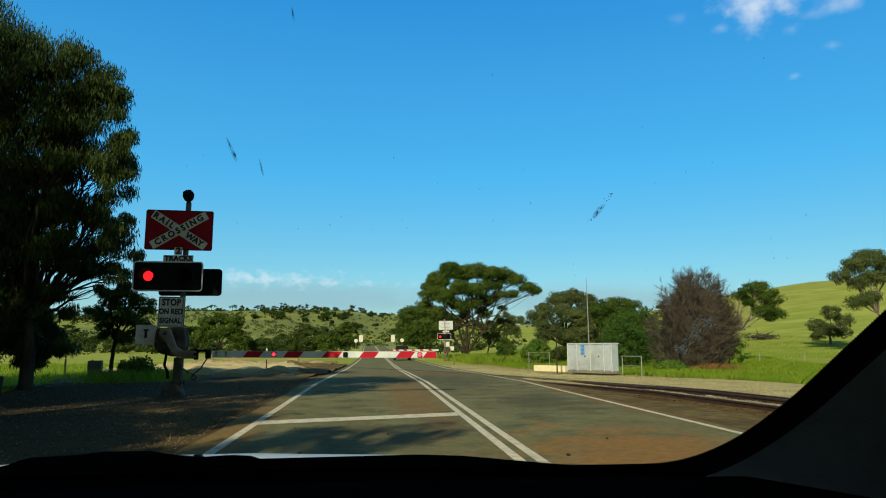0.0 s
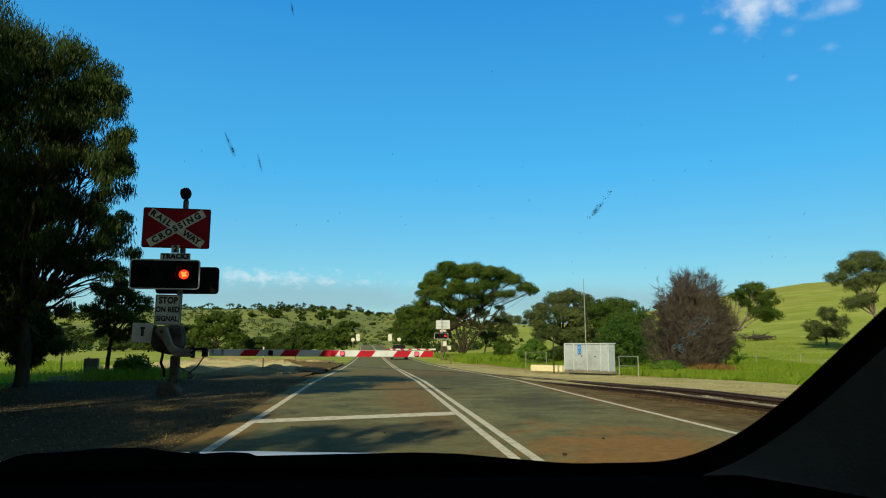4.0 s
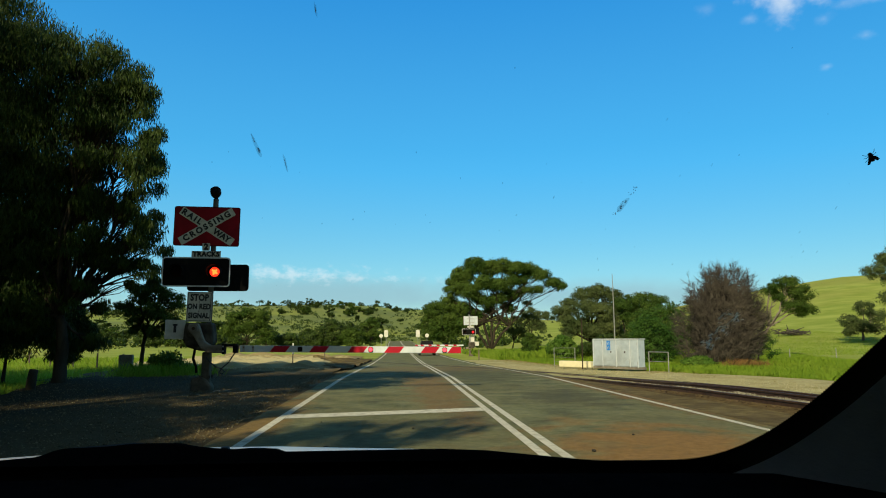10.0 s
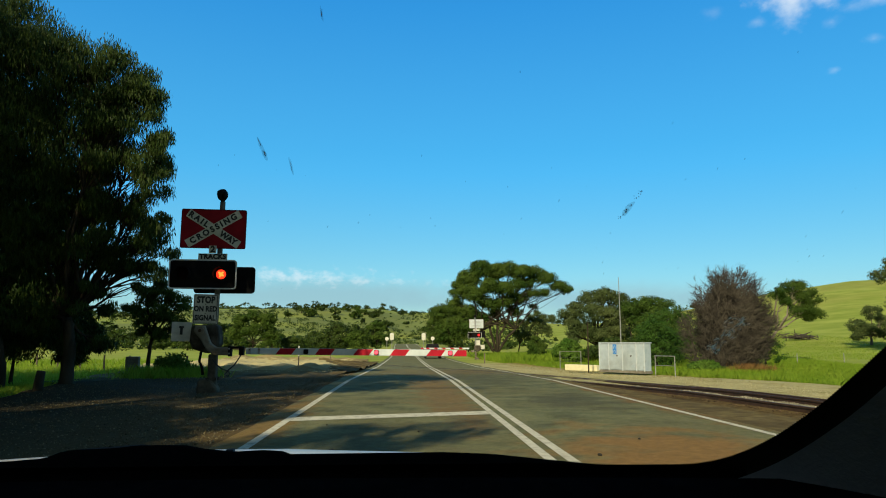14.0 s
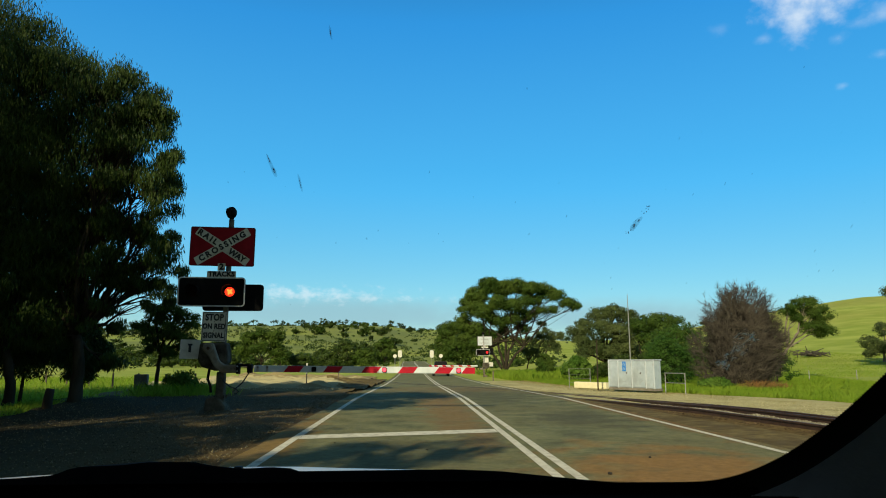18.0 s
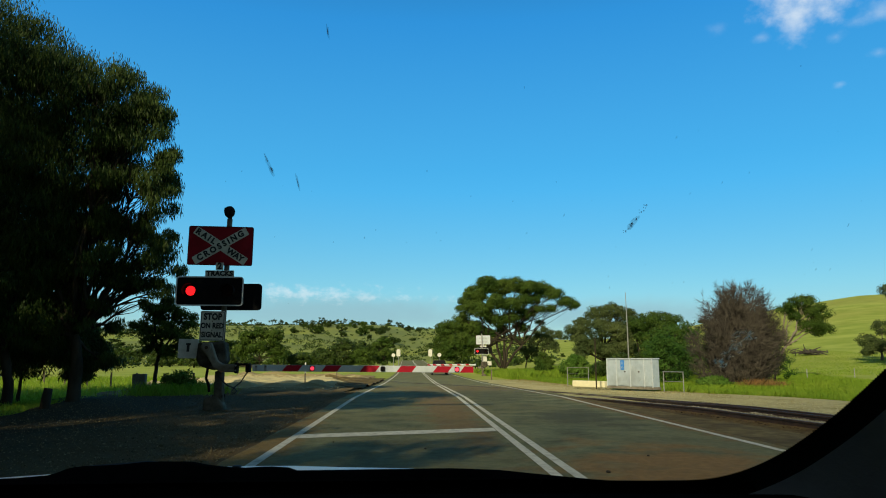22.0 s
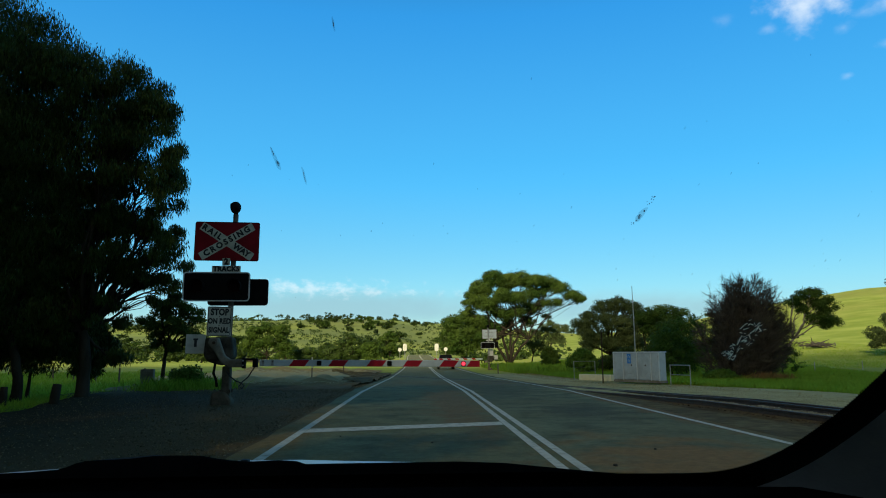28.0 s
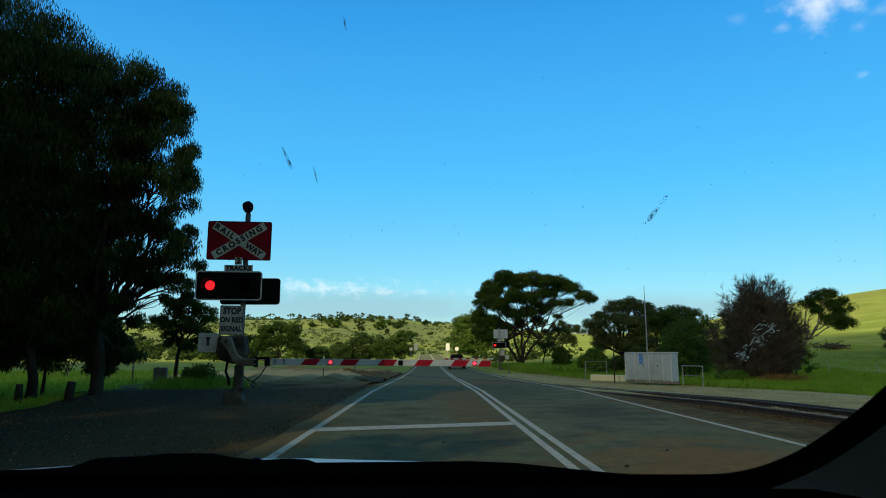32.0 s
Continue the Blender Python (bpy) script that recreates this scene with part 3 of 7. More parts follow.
        v = [(c[0] + x, c[1] + dy, c[2] + z) for dy in (-t / 2, t / 2) for ring in (o, i) for x, z in ring]
        f = []
        for k in range(n):
            j = (k + 1) % n
            f += [(k, j, n + j, n + k), (2 * n + k, 3 * n + k, 3 * n + j, 2 * n + j), (k, 2 * n + k, 2 * n + j, j), (n + k, n + j, 3 * n + j, 3 * n + k)]
        return self.add(v, f)

    def poly(self, outline, y0, y1, bevel=0.0):
        """A plate of any outline in the xz plane, from y0 to y1, with rounded edges."""
        bm = bmesh.new()
        face = bm.faces.new([bm.verts.new((x, y0, z)) for x, z in outline])
        got = bmesh.ops.extrude_face_region(bm, geom=[face])
        bmesh.ops.translate(bm, verts=[e for e in got["geom"] if isinstance(e, bmesh.types.BMVert)], vec=(0, y1 - y0, 0))
        bmesh.ops.recalc_face_normals(bm, faces=bm.faces[:])
        if bevel:
            bmesh.ops.bevel(bm, geom=bm.edges[:], offset=bevel, segments=2, affect="EDGES", profile=0.5)
        bm.verts.index_update()
        v = np.array([p.co[:] for p in bm.verts])
        f = [tuple(p.index for p in q.verts) for q in bm.faces]
        bm.free()
        return self.add(v, f)

    def disc(self, c, r, t, seg=20):
        v = [(c[0] + r * math.cos(2 * math.pi * k / seg), c[1] + dy, c[2] + r * math.sin(2 * math.pi * k / seg)) for dy in (-t / 2, t / 2) for k in range(seg)]
        return self.add(v, [tuple(range(seg)), tuple(range(2 * seg - 1, seg - 1, -1))] + [(k, k + seg, (k + 1) % seg + seg, (k + 1) % seg) for k in range(seg)])

    def mesh(self, name, smooth=False):
        me = bpy.data.meshes.new(name)
        me.from_pydata(np.concatenate(self.v).tolist(), [], self.f)
        if smooth:
            me.shade_smooth()
        return me


def part(name, geo, mat, parent=None, label="", smooth=False, at=None):
    me = geo.mesh(name, smooth) if isinstance(geo, Geo) else geo
    if not me.materials:
        me.materials.append(M[mat] if isinstance(mat, str) else mat)
    ob = new(name, me)
    if parent is not None:
        ob.parent = parent
    if at is not None:
        ob.matrix_basis = at
    if label:
        tagged(ob, label)
    return ob


def thing(name, m, label, category, group="", kind=""):
    ob = new(name)
    ob.empty_display_size = 0.2
    ob.matrix_basis = m
    return tagged(ob, label, category, group, kind)


def lettering(name, text, size, mat, parent, at, spacing=1.0, depth=0.002, label="", narrow=1.0, span=0.0, bold=0.035):
    """Raised letters, centred, reading in the xz plane from -y."""
    cu = bpy.data.curves.new(name, "FONT")
    cu.body, cu.size, cu.align_x, cu.align_y, cu.extrude, cu.space_character = text, size, "CENTER", "CENTER", depth, spacing
    cu.resolution_u = 3
    cu.offset = size * bold
    tmp = bpy.data.objects.new("tmp", cu)
    me = bpy.data.meshes.new_from_object(tmp)
    if span:
        # letter-space the word until it is as long as asked
        xs = [v.co.x for v in me.vertices]
        wide = max(xs) - min(xs)
        cu.space_character = spacing * (span - 0.6 * size) / (wide - 0.6 * size)
        tmp.data = cu
        bpy.data.meshes.remove(me)
        me = bpy.data.meshes.new_from_object(tmp)
    bpy.data.objects.remove(tmp)
    me.materials.clear()
    me.materials.append(M[mat])
    ob = new(name, me)
    ob.parent = parent
    ob.matrix_basis = at @ pose(0, 0, 0, 90, 0, 0) @ Matrix.Diagonal((narrow, 1, 1, 1))
    return tagged(ob, label) if label else ob


def smooth01(t):
    t = min(max(t, 0.0), 1.0)
    return t * t * (3 - 2 * t)


# ---------------------------------------------------------------- the lie of the land
ROAD_Y = [-90, 24, 38, 50, 70, 95, 140, 200, 250, 300, 420]
ROAD_Z = [0, 0, -0.2, -0.38, -0.52, -0.6, -0.3, 0.5, 1.2, 0.9, -3.0]
CREST_AZ = [-60, -35, -25, -14.9, -9.8, -6.5, -1.4, 2.3, 8, 13, 20, 25, 29, 33.5, 45, 70]
CREST_EL = [1.6, 1.7, 2.1, 2.75, 2.9, 2.95, 2.8, 2.55, 1.9, 1.7, 2.2, 3.2, 3.8, 4.4, 4.6, 3.0]


def road_z(y):
    return float(np.interp(y, ROAD_Y, ROAD_Z))


def land_z(x, y):
    r = math.hypot(x, y)
    az = math.degrees(math.atan2(x, max(y, -1e9))) if y > 0 else 90 * (1 if x > 0 else -1)
    crest = math.tan(radians(float(np.interp(az, CREST_AZ, CREST_EL))))
    rc = float(np.interp(az, [-40, 5, 15, 30], [900, 800, 520, 420]))
    r0 = float(np.interp(az, [-40, 0, 10, 30], [120, 260, 90, 70]))
    k = (r - r0) / (rc - r0)
    z = crest * rc * smooth01(k) if k < 1 else crest * rc * (1 - 0.25 * min(k - 1, 2))
    if y < 0:
        z *= max(0.0, 1 - abs(y) / 100.0)
    z += (noise.noise(Vector((x * 0.012, y * 0.012, 3.1))) * 1.0 + noise.noise(Vector((x * 0.005, y * 0.005, 7.7))) * 2.4) * smooth01((r - 120) / 300)
    z += noise.noise(Vector((x * 0.15, y * 0.15, 1.0))) * 0.06 * smooth01((abs(x - 1.6) - 12) / 10)
    base = road_z(y)
    side = abs(x - 1.6)
    away = smooth01((side - 5) / 20)
    return base * (1 - away) + (-0.15 * smooth01((side - 9) / 6)) + z * max(smooth01((side - 6) / (10 + r * 0.05)), smooth01((y - 265) / 90)) - 0.05


def build_ground():
    g = Geo()
    rings = [0.0] + [4 * 1.043 ** k for k in range(165)]
    seg = 288
    v = [(0, 0, land_z(0, 0.001))]
    for r in rings[1:]:
        for k in range(seg):
            a = 2 * math.pi * k / seg
            x, y = r * math.sin(a), r * math.cos(a)
            v.append((x, y, land_z(x, y)))
    f = [(0, 1 + (k + 1) % seg, 1 + k) for k in range(seg)]
    for i in range(len(rings) - 2):
        for k in range(seg):
            a, b = 1 + i * seg + k, 1 + i * seg + (k + 1) % seg
            f.append((a, b, b + seg, a + seg))
    g.add(v, f)
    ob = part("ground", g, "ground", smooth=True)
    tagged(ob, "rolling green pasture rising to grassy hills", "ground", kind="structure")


def strip(name, xa, xb, y0, y1, step, lift, mat, label, category, across=1, zf=road_z, kind="structure"):
    """A sheet along the road; xa and xb give its two edges at y."""
    n = max(2, int((y1 - y0) / step) + 1)
    v, f = [], []
    for i in range(n):
        y = y0 + (y1 - y0) * i / (n - 1)
        a, b = xa(y) + drift(y), xb(y) + drift(y)
        for k in range(across + 1):
            x = a + (b - a) * k / across
            v.append((x, y, zf(y) + lift(x, y) if callable(lift) else zf(y) + lift))
    for i in range(n - 1):
        for k in range(across):
            p = i * (across + 1) + k
            f.append((p, p + 1, p + across + 2, p + across + 1))
    ob = part(name, Geo().add(v, f), mat)
    return tagged(ob, label, category, kind=kind)


LEFT, MID, RIGHT = -1.93, 1.66, 5.15   # edge line, centre line, edge line


def drift(y):
    """The road bears gently left beyond the crossing."""
    return -1.3 * smooth01((y - 90) / 150)


def wobble(y, k, a):
    return noise.noise(Vector((y * 0.35, k, 0.0))) * a


def build_road():
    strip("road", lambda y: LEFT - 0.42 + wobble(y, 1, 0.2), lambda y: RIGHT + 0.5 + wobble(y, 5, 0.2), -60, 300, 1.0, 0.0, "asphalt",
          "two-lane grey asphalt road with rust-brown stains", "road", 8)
    strip("edge_line", lambda y: LEFT - 0.065, lambda y: LEFT + 0.065, -40, 260, 2.0, 0.005, "line_paint", "worn white painted edge line", "road marking")
    strip("edge_line", lambda y: RIGHT - 0.06, lambda y: RIGHT + 0.06, -40, 260, 2.0, 0.005, "line_paint", "worn white painted edge line", "road marking")
    strip("centre_line", lambda y: MID - 0.13, lambda y: MID - 0.01, -40, 260, 2.0, 0.005, "line_paint", "worn white painted double centre line", "road marking")
    strip("centre_line", lambda y: MID + 0.10, lambda y: MID + 0.22, -40, 260, 2.0, 0.005, "line_paint", "worn white painted double centre line", "road marking")
    g = Geo()
    x0, x1 = LEFT + 0.07, MID - 0.14
    g.add([(x0, 11.6, 0.005), (x1, 12.55, 0.005), (x1, 13.15, 0.005), (x0, 12.2, 0.005)], [(0, 1, 2, 3)])
    tagged(part("stop_line", g, "line_paint"), "worn white painted stop line", "road marking", kind="structure")


TRACK = [(9.3, -14), (8.6, -4), (7.75, 6), (7.15, 11), (6.65, 15.4), (6.1, 20), (5.1, 27), (3.2, 36), (0.6, 45), (-2.4, 54), (-7.4, 70), (-14, 90), (-24, 120), (-44, 180), (-70, 260)]


def track_x(y):
    return float(np.interp(y, [p[1] for p in TRACK], [p[0] for p in TRACK]))


def track_rise(y):
    return float(np.interp(y, [-14, 16, 24, 70, 90, 260], [0.16, 0.16, 0.0, 0.0, 0.08, 0.1]))


def rail(offset, y0, y1, parent, mat_name="rail"):
    """A rail of head, web and foot, swept along the track."""
    prof = [(-0.07, 0), (0.07, 0), (0.07, 0.015), (0.012, 0.03), (0.012, 0.115), (0.036, 0.125), (0.036, 0.155), (-0.036, 0.155), (-0.036, 0.125), (-0.012, 0.115), (-0.012, 0.03), (-0.07, 0.015)]
    n = int((y1 - y0) / 1.5) + 1
    v, f = [], []
    k = len(prof)
    for i in range(n):
        y = y0 + (y1 - y0) * i / (n - 1)
        d = Vector((track_x(y + 1.5) - track_x(y - 1.5), 3.0)).normalized()
        px, py = d.y, -d.x
        x = track_x(y)
        z = road_z(y) + track_rise(y) - 0.15
        for a, b in prof:
            v.append((x + px * (offset + a), y + py * (offset + a), z + b))
    for i in range(n - 1):
        for j in range(k):
            f.append((i * k + j, i * k + (j + 1) % k, (i + 1) * k + (j + 1) % k, (i + 1) * k + j))
    return part("rail", Geo().add(v, f), mat_name, parent)


def build_track():
    tr = thing("railway_track", Matrix(), "rusty steel rails on brown ballast crossing the road at a slant", "railway track", kind="structure")
    strip_bed = []
    for y0, y1 in ((-14, 24.5), (58, 240)):
        n = int((y1 - y0) / 1.2)
        v, f = [], []
        cols = (-0.9, -0.5, -0.1, 0.2, 0.9, 1.6, 2.3, 2.9)
        for i in range(n + 1):
            y = y0 + (y1 - y0) * i / n
            for c in cols:
                up = track_rise(y) - 0.13 if -0.3 < c < 2.4 else -0.03
                v.append((track_x(y) + c, y, road_z(y) + up + 0.02 + noise.noise(Vector((c * 3, y * 2, 0))) * 0.03))
        w = len(cols)
        for i in range(n):
            for j in range(w - 1):
                f.append((i * w + j, i * w + j + 1, (i + 1) * w + j + 1, (i + 1) * w + j))
        strip_bed.append((v, f))
    g = Geo()
    for v, f in strip_bed:
        g.add(v, f)
    part("ballast_bed", g, "ballast", tr)
    for off in (0.0, 1.10, 1.5):
        rail(off, -14, 240, tr)
    sl = Geo().box((0, 0, 0), (2.4, 0.24, 0.14), 0.02).mesh("sleeper")
    sl.materials.append(M["sleeper"])
    y = -12.0
    while y < 110:
        if y < 24 or y > 60:
            d = math.atan2(-(track_x(y + 1) - track_x(y - 1)), 2)
            ob = new("sleeper", sl)
            ob.parent = tr
            ob.matrix_basis = Matrix.Translation((track_x(y) + 0.75, y, road_z(y) + track_rise(y) - 0.235)) @ Matrix.Rotation(d, 4, "Z")
        y += 0.68


build_ground()
build_road()
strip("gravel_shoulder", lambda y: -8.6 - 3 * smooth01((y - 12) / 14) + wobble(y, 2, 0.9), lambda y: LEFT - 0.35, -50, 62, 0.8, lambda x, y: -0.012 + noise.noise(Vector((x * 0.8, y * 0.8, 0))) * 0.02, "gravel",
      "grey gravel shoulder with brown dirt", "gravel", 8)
strip("gravel_verge", lambda y: RIGHT + 0.45, lambda y: max(10.0, 13.6 - 0.26 * max(0, y - 20)) + wobble(y, 9, 0.5), -40, 62, 0.8, lambda x, y: -0.012 + noise.noise(Vector((x * 0.9, y * 0.9, 5))) * 0.02, "pale_gravel",
      "pale sandy gravel verge beside the railway track", "gravel", 8)
strip("dirt_patch", lambda y: RIGHT + 0.25, lambda y: track_x(y) - 0.1, -10, 29.5, 0.8, 0.004, "dirt", "rust-brown dirt between road and rails", "dirt", 3)


def sand_lift(x, y):
    """Height of the open sand over the road's line: flush at the near end, rutted and heaped farther on."""
    fade = smooth01((y - 25) / 8) * smooth01((85 - y) / 8)
    ruts = 0.09 + noise.noise(Vector((x * 0.45, y * 0.3, 8))) * 0.12 + noise.noise(Vector((x * 1.5, y * 0.6, 3))) * 0.08 + noise.noise(Vector((x * 3.1, y * 2.2, 6))) * 0.035
    heaps = 0.42 * max(0.0, noise.noise(Vector((x * 0.5, y * 0.9, 11)))) * smooth01((-3.6 - x) / 1.5)
    return -0.03 + (land_z(x, y) - road_z(y) + 0.05) * smooth01((y - 32) / 8) + (ruts + heaps) * fade


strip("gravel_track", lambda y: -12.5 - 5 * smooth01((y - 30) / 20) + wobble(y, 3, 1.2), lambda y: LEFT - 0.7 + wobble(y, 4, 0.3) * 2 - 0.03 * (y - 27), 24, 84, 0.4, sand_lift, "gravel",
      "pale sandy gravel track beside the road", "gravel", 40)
strip("dirt_bank", lambda y: min(LEFT - 0.9 - 1.7 * smooth01((y - 33) / 10), track_x(y) - 1.6 - 1.0 * smooth01((y - 44) / 8)) + wobble(y * 2.2, 6, 1.3), lambda y: LEFT - 0.5, 34, 66, 0.4, lambda x, y: sand_lift(x, y) + 0.025, "dirt",
      "brown dirt bank where the track leaves the road", "dirt", 12)
build_track()


# ---------------------------------------------------------------- trees
def leaf_points(rng, lobes, subs, per, spread=0.30, clump=7):
    """Leaf places in small bunches all over the lobes of a crown; also the bunches' centres."""
    pts, mids = [], []
    tot = sum(l[3] * l[4] + l[4] * l[5] + l[3] * l[5] for l in lobes)
    for cx, cy, cz, rx, ry, rz in lobes:
        share = (rx * ry + ry * rz + rx * rz) / tot
        n = max(6, int(subs * share))
        d = rng.normal(size=(n, 3))
        d /= np.linalg.norm(d, axis=1)[:, None]
        rad = rng.uniform(0.45, 1.02, size=(n, 1)) ** 0.6
        m = max(4, n // clump)
        pick = rng.integers(0, m, size=n)
        c = np.array((cx, cy, cz)) + (d[:m] * rad[:m])[pick] * (rx, ry, rz) + rng.normal(size=(n, 3)) * 0.15 * np.array((rx, ry, rz * 0.9))
        mids.append(c)
        s = spread * (rx * ry * rz) ** (1 / 3)
        e = rng.normal(size=(n * per, 3))
        e *= (rng.uniform(0, 1, size=(n * per, 1)) ** 0.45 * 1.7) / (np.linalg.norm(e, axis=1)[:, None] + 1e-9)
        q = np.repeat(c, per, axis=0) + e * s * (1, 1, 0.7)
        pts.append(q)
    return np.concatenate(pts), mids


def puff_points(rng, lobes, puffs, per, size):
    """Leaf places in round puffs over the outside of each lobe, with the way each leaf faces; also the puffs' centres."""
    pts, outs, mids = [], [], []
    area = [l[3] * l[4] + l[4] * l[5] + l[3] * l[5] for l in lobes]
    mean = sum(area) / len(area)
    for (cx, cy, cz, rx, ry, rz), a in zip(lobes, area):
        n = max(4, int(puffs * a / mean))
        d = rng.normal(size=(n, 3)) + (0, 0, 0.25)
        d /= np.linalg.norm(d, axis=1)[:, None]
        c = np.array((cx, cy, cz)) + d * (rx, ry, rz) * rng.uniform(0.55, 0.98, size=(n, 1))
        mids.append(c)
        e = rng.normal(size=(n * per, 3))
        e /= np.linalg.norm(e, axis=1)[:, None] + 1e-9
        k = np.repeat(size * rng.uniform(0.6, 1.35, size=(n, 1)), per, axis=0)
        pts.append(np.repeat(c, per, axis=0) + e * k * rng.uniform(0.25, 1.0, size=(n * per, 1)) ** 0.5 * (1, 1, 0.72))
        o = e + np.repeat(d, per, axis=0) * 0.5 + rng.normal(size=e.shape) * 0.35
        outs.append(o / (np.linalg.norm(o, axis=1)[:, None] + 1e-9))
    return np.concatenate(pts), np.concatenate(outs), mids


def faced_leaves(rng, pts, outs, length, width, droop):
    """Leaves that lie over the outside of their puff and hang a little."""
    n = len(pts)
    d = np.cross(outs, rng.normal(size=(n, 3)))
    d /= np.linalg.norm(d, axis=1)[:, None] + 1e-9
    d[:, 2] -= droop
    d /= np.linalg.norm(d, axis=1)[:, None]
    s = np.cross(d, outs)
    s /= np.linalg.norm(s, axis=1)[:, None] + 1e-9
    L = length * rng.uniform(0.6, 1.35, size=(n, 1))
    w = width * rng.uniform(0.7, 1.3, size=(n, 1))
    v = np.stack([pts, pts + d * L * 0.45 + s * w / 2, pts + d * L, pts + d * L * 0.45 - s * w / 2], 1).reshape(-1, 3)
    return v, np.arange(4 * n).reshape(-1, 4)


def leaves(rng, pts, length, width, droop):
    n = len(pts)
    d = rng.normal(size=(n, 3))
    d /= np.linalg.norm(d, axis=1)[:, None]
    d = d * (1 - droop) + np.array((0, 0, -1.0)) * droop
    d /= np.linalg.norm(d, axis=1)[:, None]
    s = np.cross(d, rng.normal(size=(n, 3)))
    s /= np.linalg.norm(s, axis=1)[:, None] + 1e-9
    L = length * rng.uniform(0.6, 1.35, size=(n, 1))
    w = width * rng.uniform(0.7, 1.3, size=(n, 1))
    v = np.stack([pts, pts + d * L * 0.45 + s * w / 2, pts + d * L, pts + d * L * 0.45 - s * w / 2], 1).reshape(-1, 3)
    return v, np.arange(4 * n).reshape(-1, 4)


def quick_mesh(name, v, f):
    me = bpy.data.meshes.new(name)
    me.vertices.add(len(v))
    me.vertices.foreach_set("co", np.ascontiguousarray(v, dtype=np.float32).ravel())
    n, k = f.shape
    me.loops.add(n * k)
    me.loops.foreach_set("vertex_index", np.ascontiguousarray(f, dtype=np.int32).ravel())
    me.polygons.add(n)
    me.polygons.foreach_set("loop_start", np.arange(0, n * k, k, dtype=np.int32))
    me.update(calc_edges=True)
    return me


def limb_path(rng, a, b, bend, n=6):
    a, b = np.array(a, float), np.array(b, float)
    mid = (a + b) / 2 + rng.normal(size=3) * bend * np.linalg.norm(b - a) + np.array((0, 0, 0.06)) * np.linalg.norm(b - a)
    t = np.linspace(0, 1, n)[:, None]
    p = (1 - t) ** 2 * a + 2 * t * (1 - t) * mid + t ** 2 * b
    p[1:-1] += rng.normal(size=(n - 2, 3)) * 0.015 * np.linalg.norm(b - a)
    return p


def tree(seed, x, y, label, lobes, trunk=((0, 0, 0), (0, 0, 2.0)), radius=0.2, leaf="leaf_olive", bark="bark", subs=300, per=24, length=0.22, width=0.06,
         droop=0.6, spread=0.30, twigs=5, group="", name="gum_tree", stems=None, limb_scale=0.6, clump=6, swell=1.0, puffs=0, puff=0.6):
    """A tree: trunk, limbs to every lobe, twigs and a crown of leaf bunches. Lobes are (x, y, z, rx, ry, rz) from the base."""
    rng = np.random.default_rng(seed)
    z0 = land_z(x, y)
    t = thing(name, pose(x, y, z0), label, "tree" if "tree" in name else "shrub", group)
    lobes = [(a, b, c, d * swell, e * swell, f * swell) for a, b, c, d, e, f in lobes]
    if puffs:
        pts, outs, mids = puff_points(rng, lobes, puffs, per, puff)
    else:
        pts, mids = leaf_points(rng, lobes, subs, per, spread, clump)
    g = Geo()
    tr = np.array(trunk, float)
    path = np.concatenate([limb_path(rng, tr[i], tr[i + 1], 0.04, 5)[(1 if i else 0):] for i in range(len(tr) - 1)])
    rad = radius * (1 - 0.35 * np.linspace(0, 1, len(path)))
    rad[0] *= 1.35
    path[0, 2] -= 0.25
    g.tube(path, rad, 10)
    part("trunk", g, bark, t, smooth=True)
    top = tr[-1]
    for s in stems or ():
        part("limb", Geo().tube(limb_path(rng, top - (0, 0, 0.2), s, 0.05, 6), np.linspace(radius * 0.62, radius * 0.42, 6), 9), bark, t, smooth=True)
    for (cx, cy, cz, rx, ry, rz), mid in zip(lobes, mids):
        gl = Geo()
        start = top if stems is None else np.array(stems[rng.integers(len(stems))], float)
        p = limb_path(rng, start, (cx, cy, cz + rz * 0.1), 0.10, 7)
        r0 = radius * limb_scale
        gl.tube(p, np.linspace(r0, r0 * 0.25, 7), 7)
        for c in mid[rng.permutation(len(mid))[:twigs]]:
            k = rng.integers(3, 6)
            q = limb_path(rng, p[k], c, 0.12, 5)
            gl.tube(q, np.linspace(r0 * 0.3, r0 * 0.08, 5), 5)
        part("limb", gl, bark, t, smooth=True)
    v, f = faced_leaves(rng, pts, outs, length, width, droop) if puffs else leaves(rng, pts, length, width, droop)
    me = quick_mesh("crown", v, f)
    me.materials.append(M[leaf])
    ob = new("crown", me)
    ob.parent = t
    return t


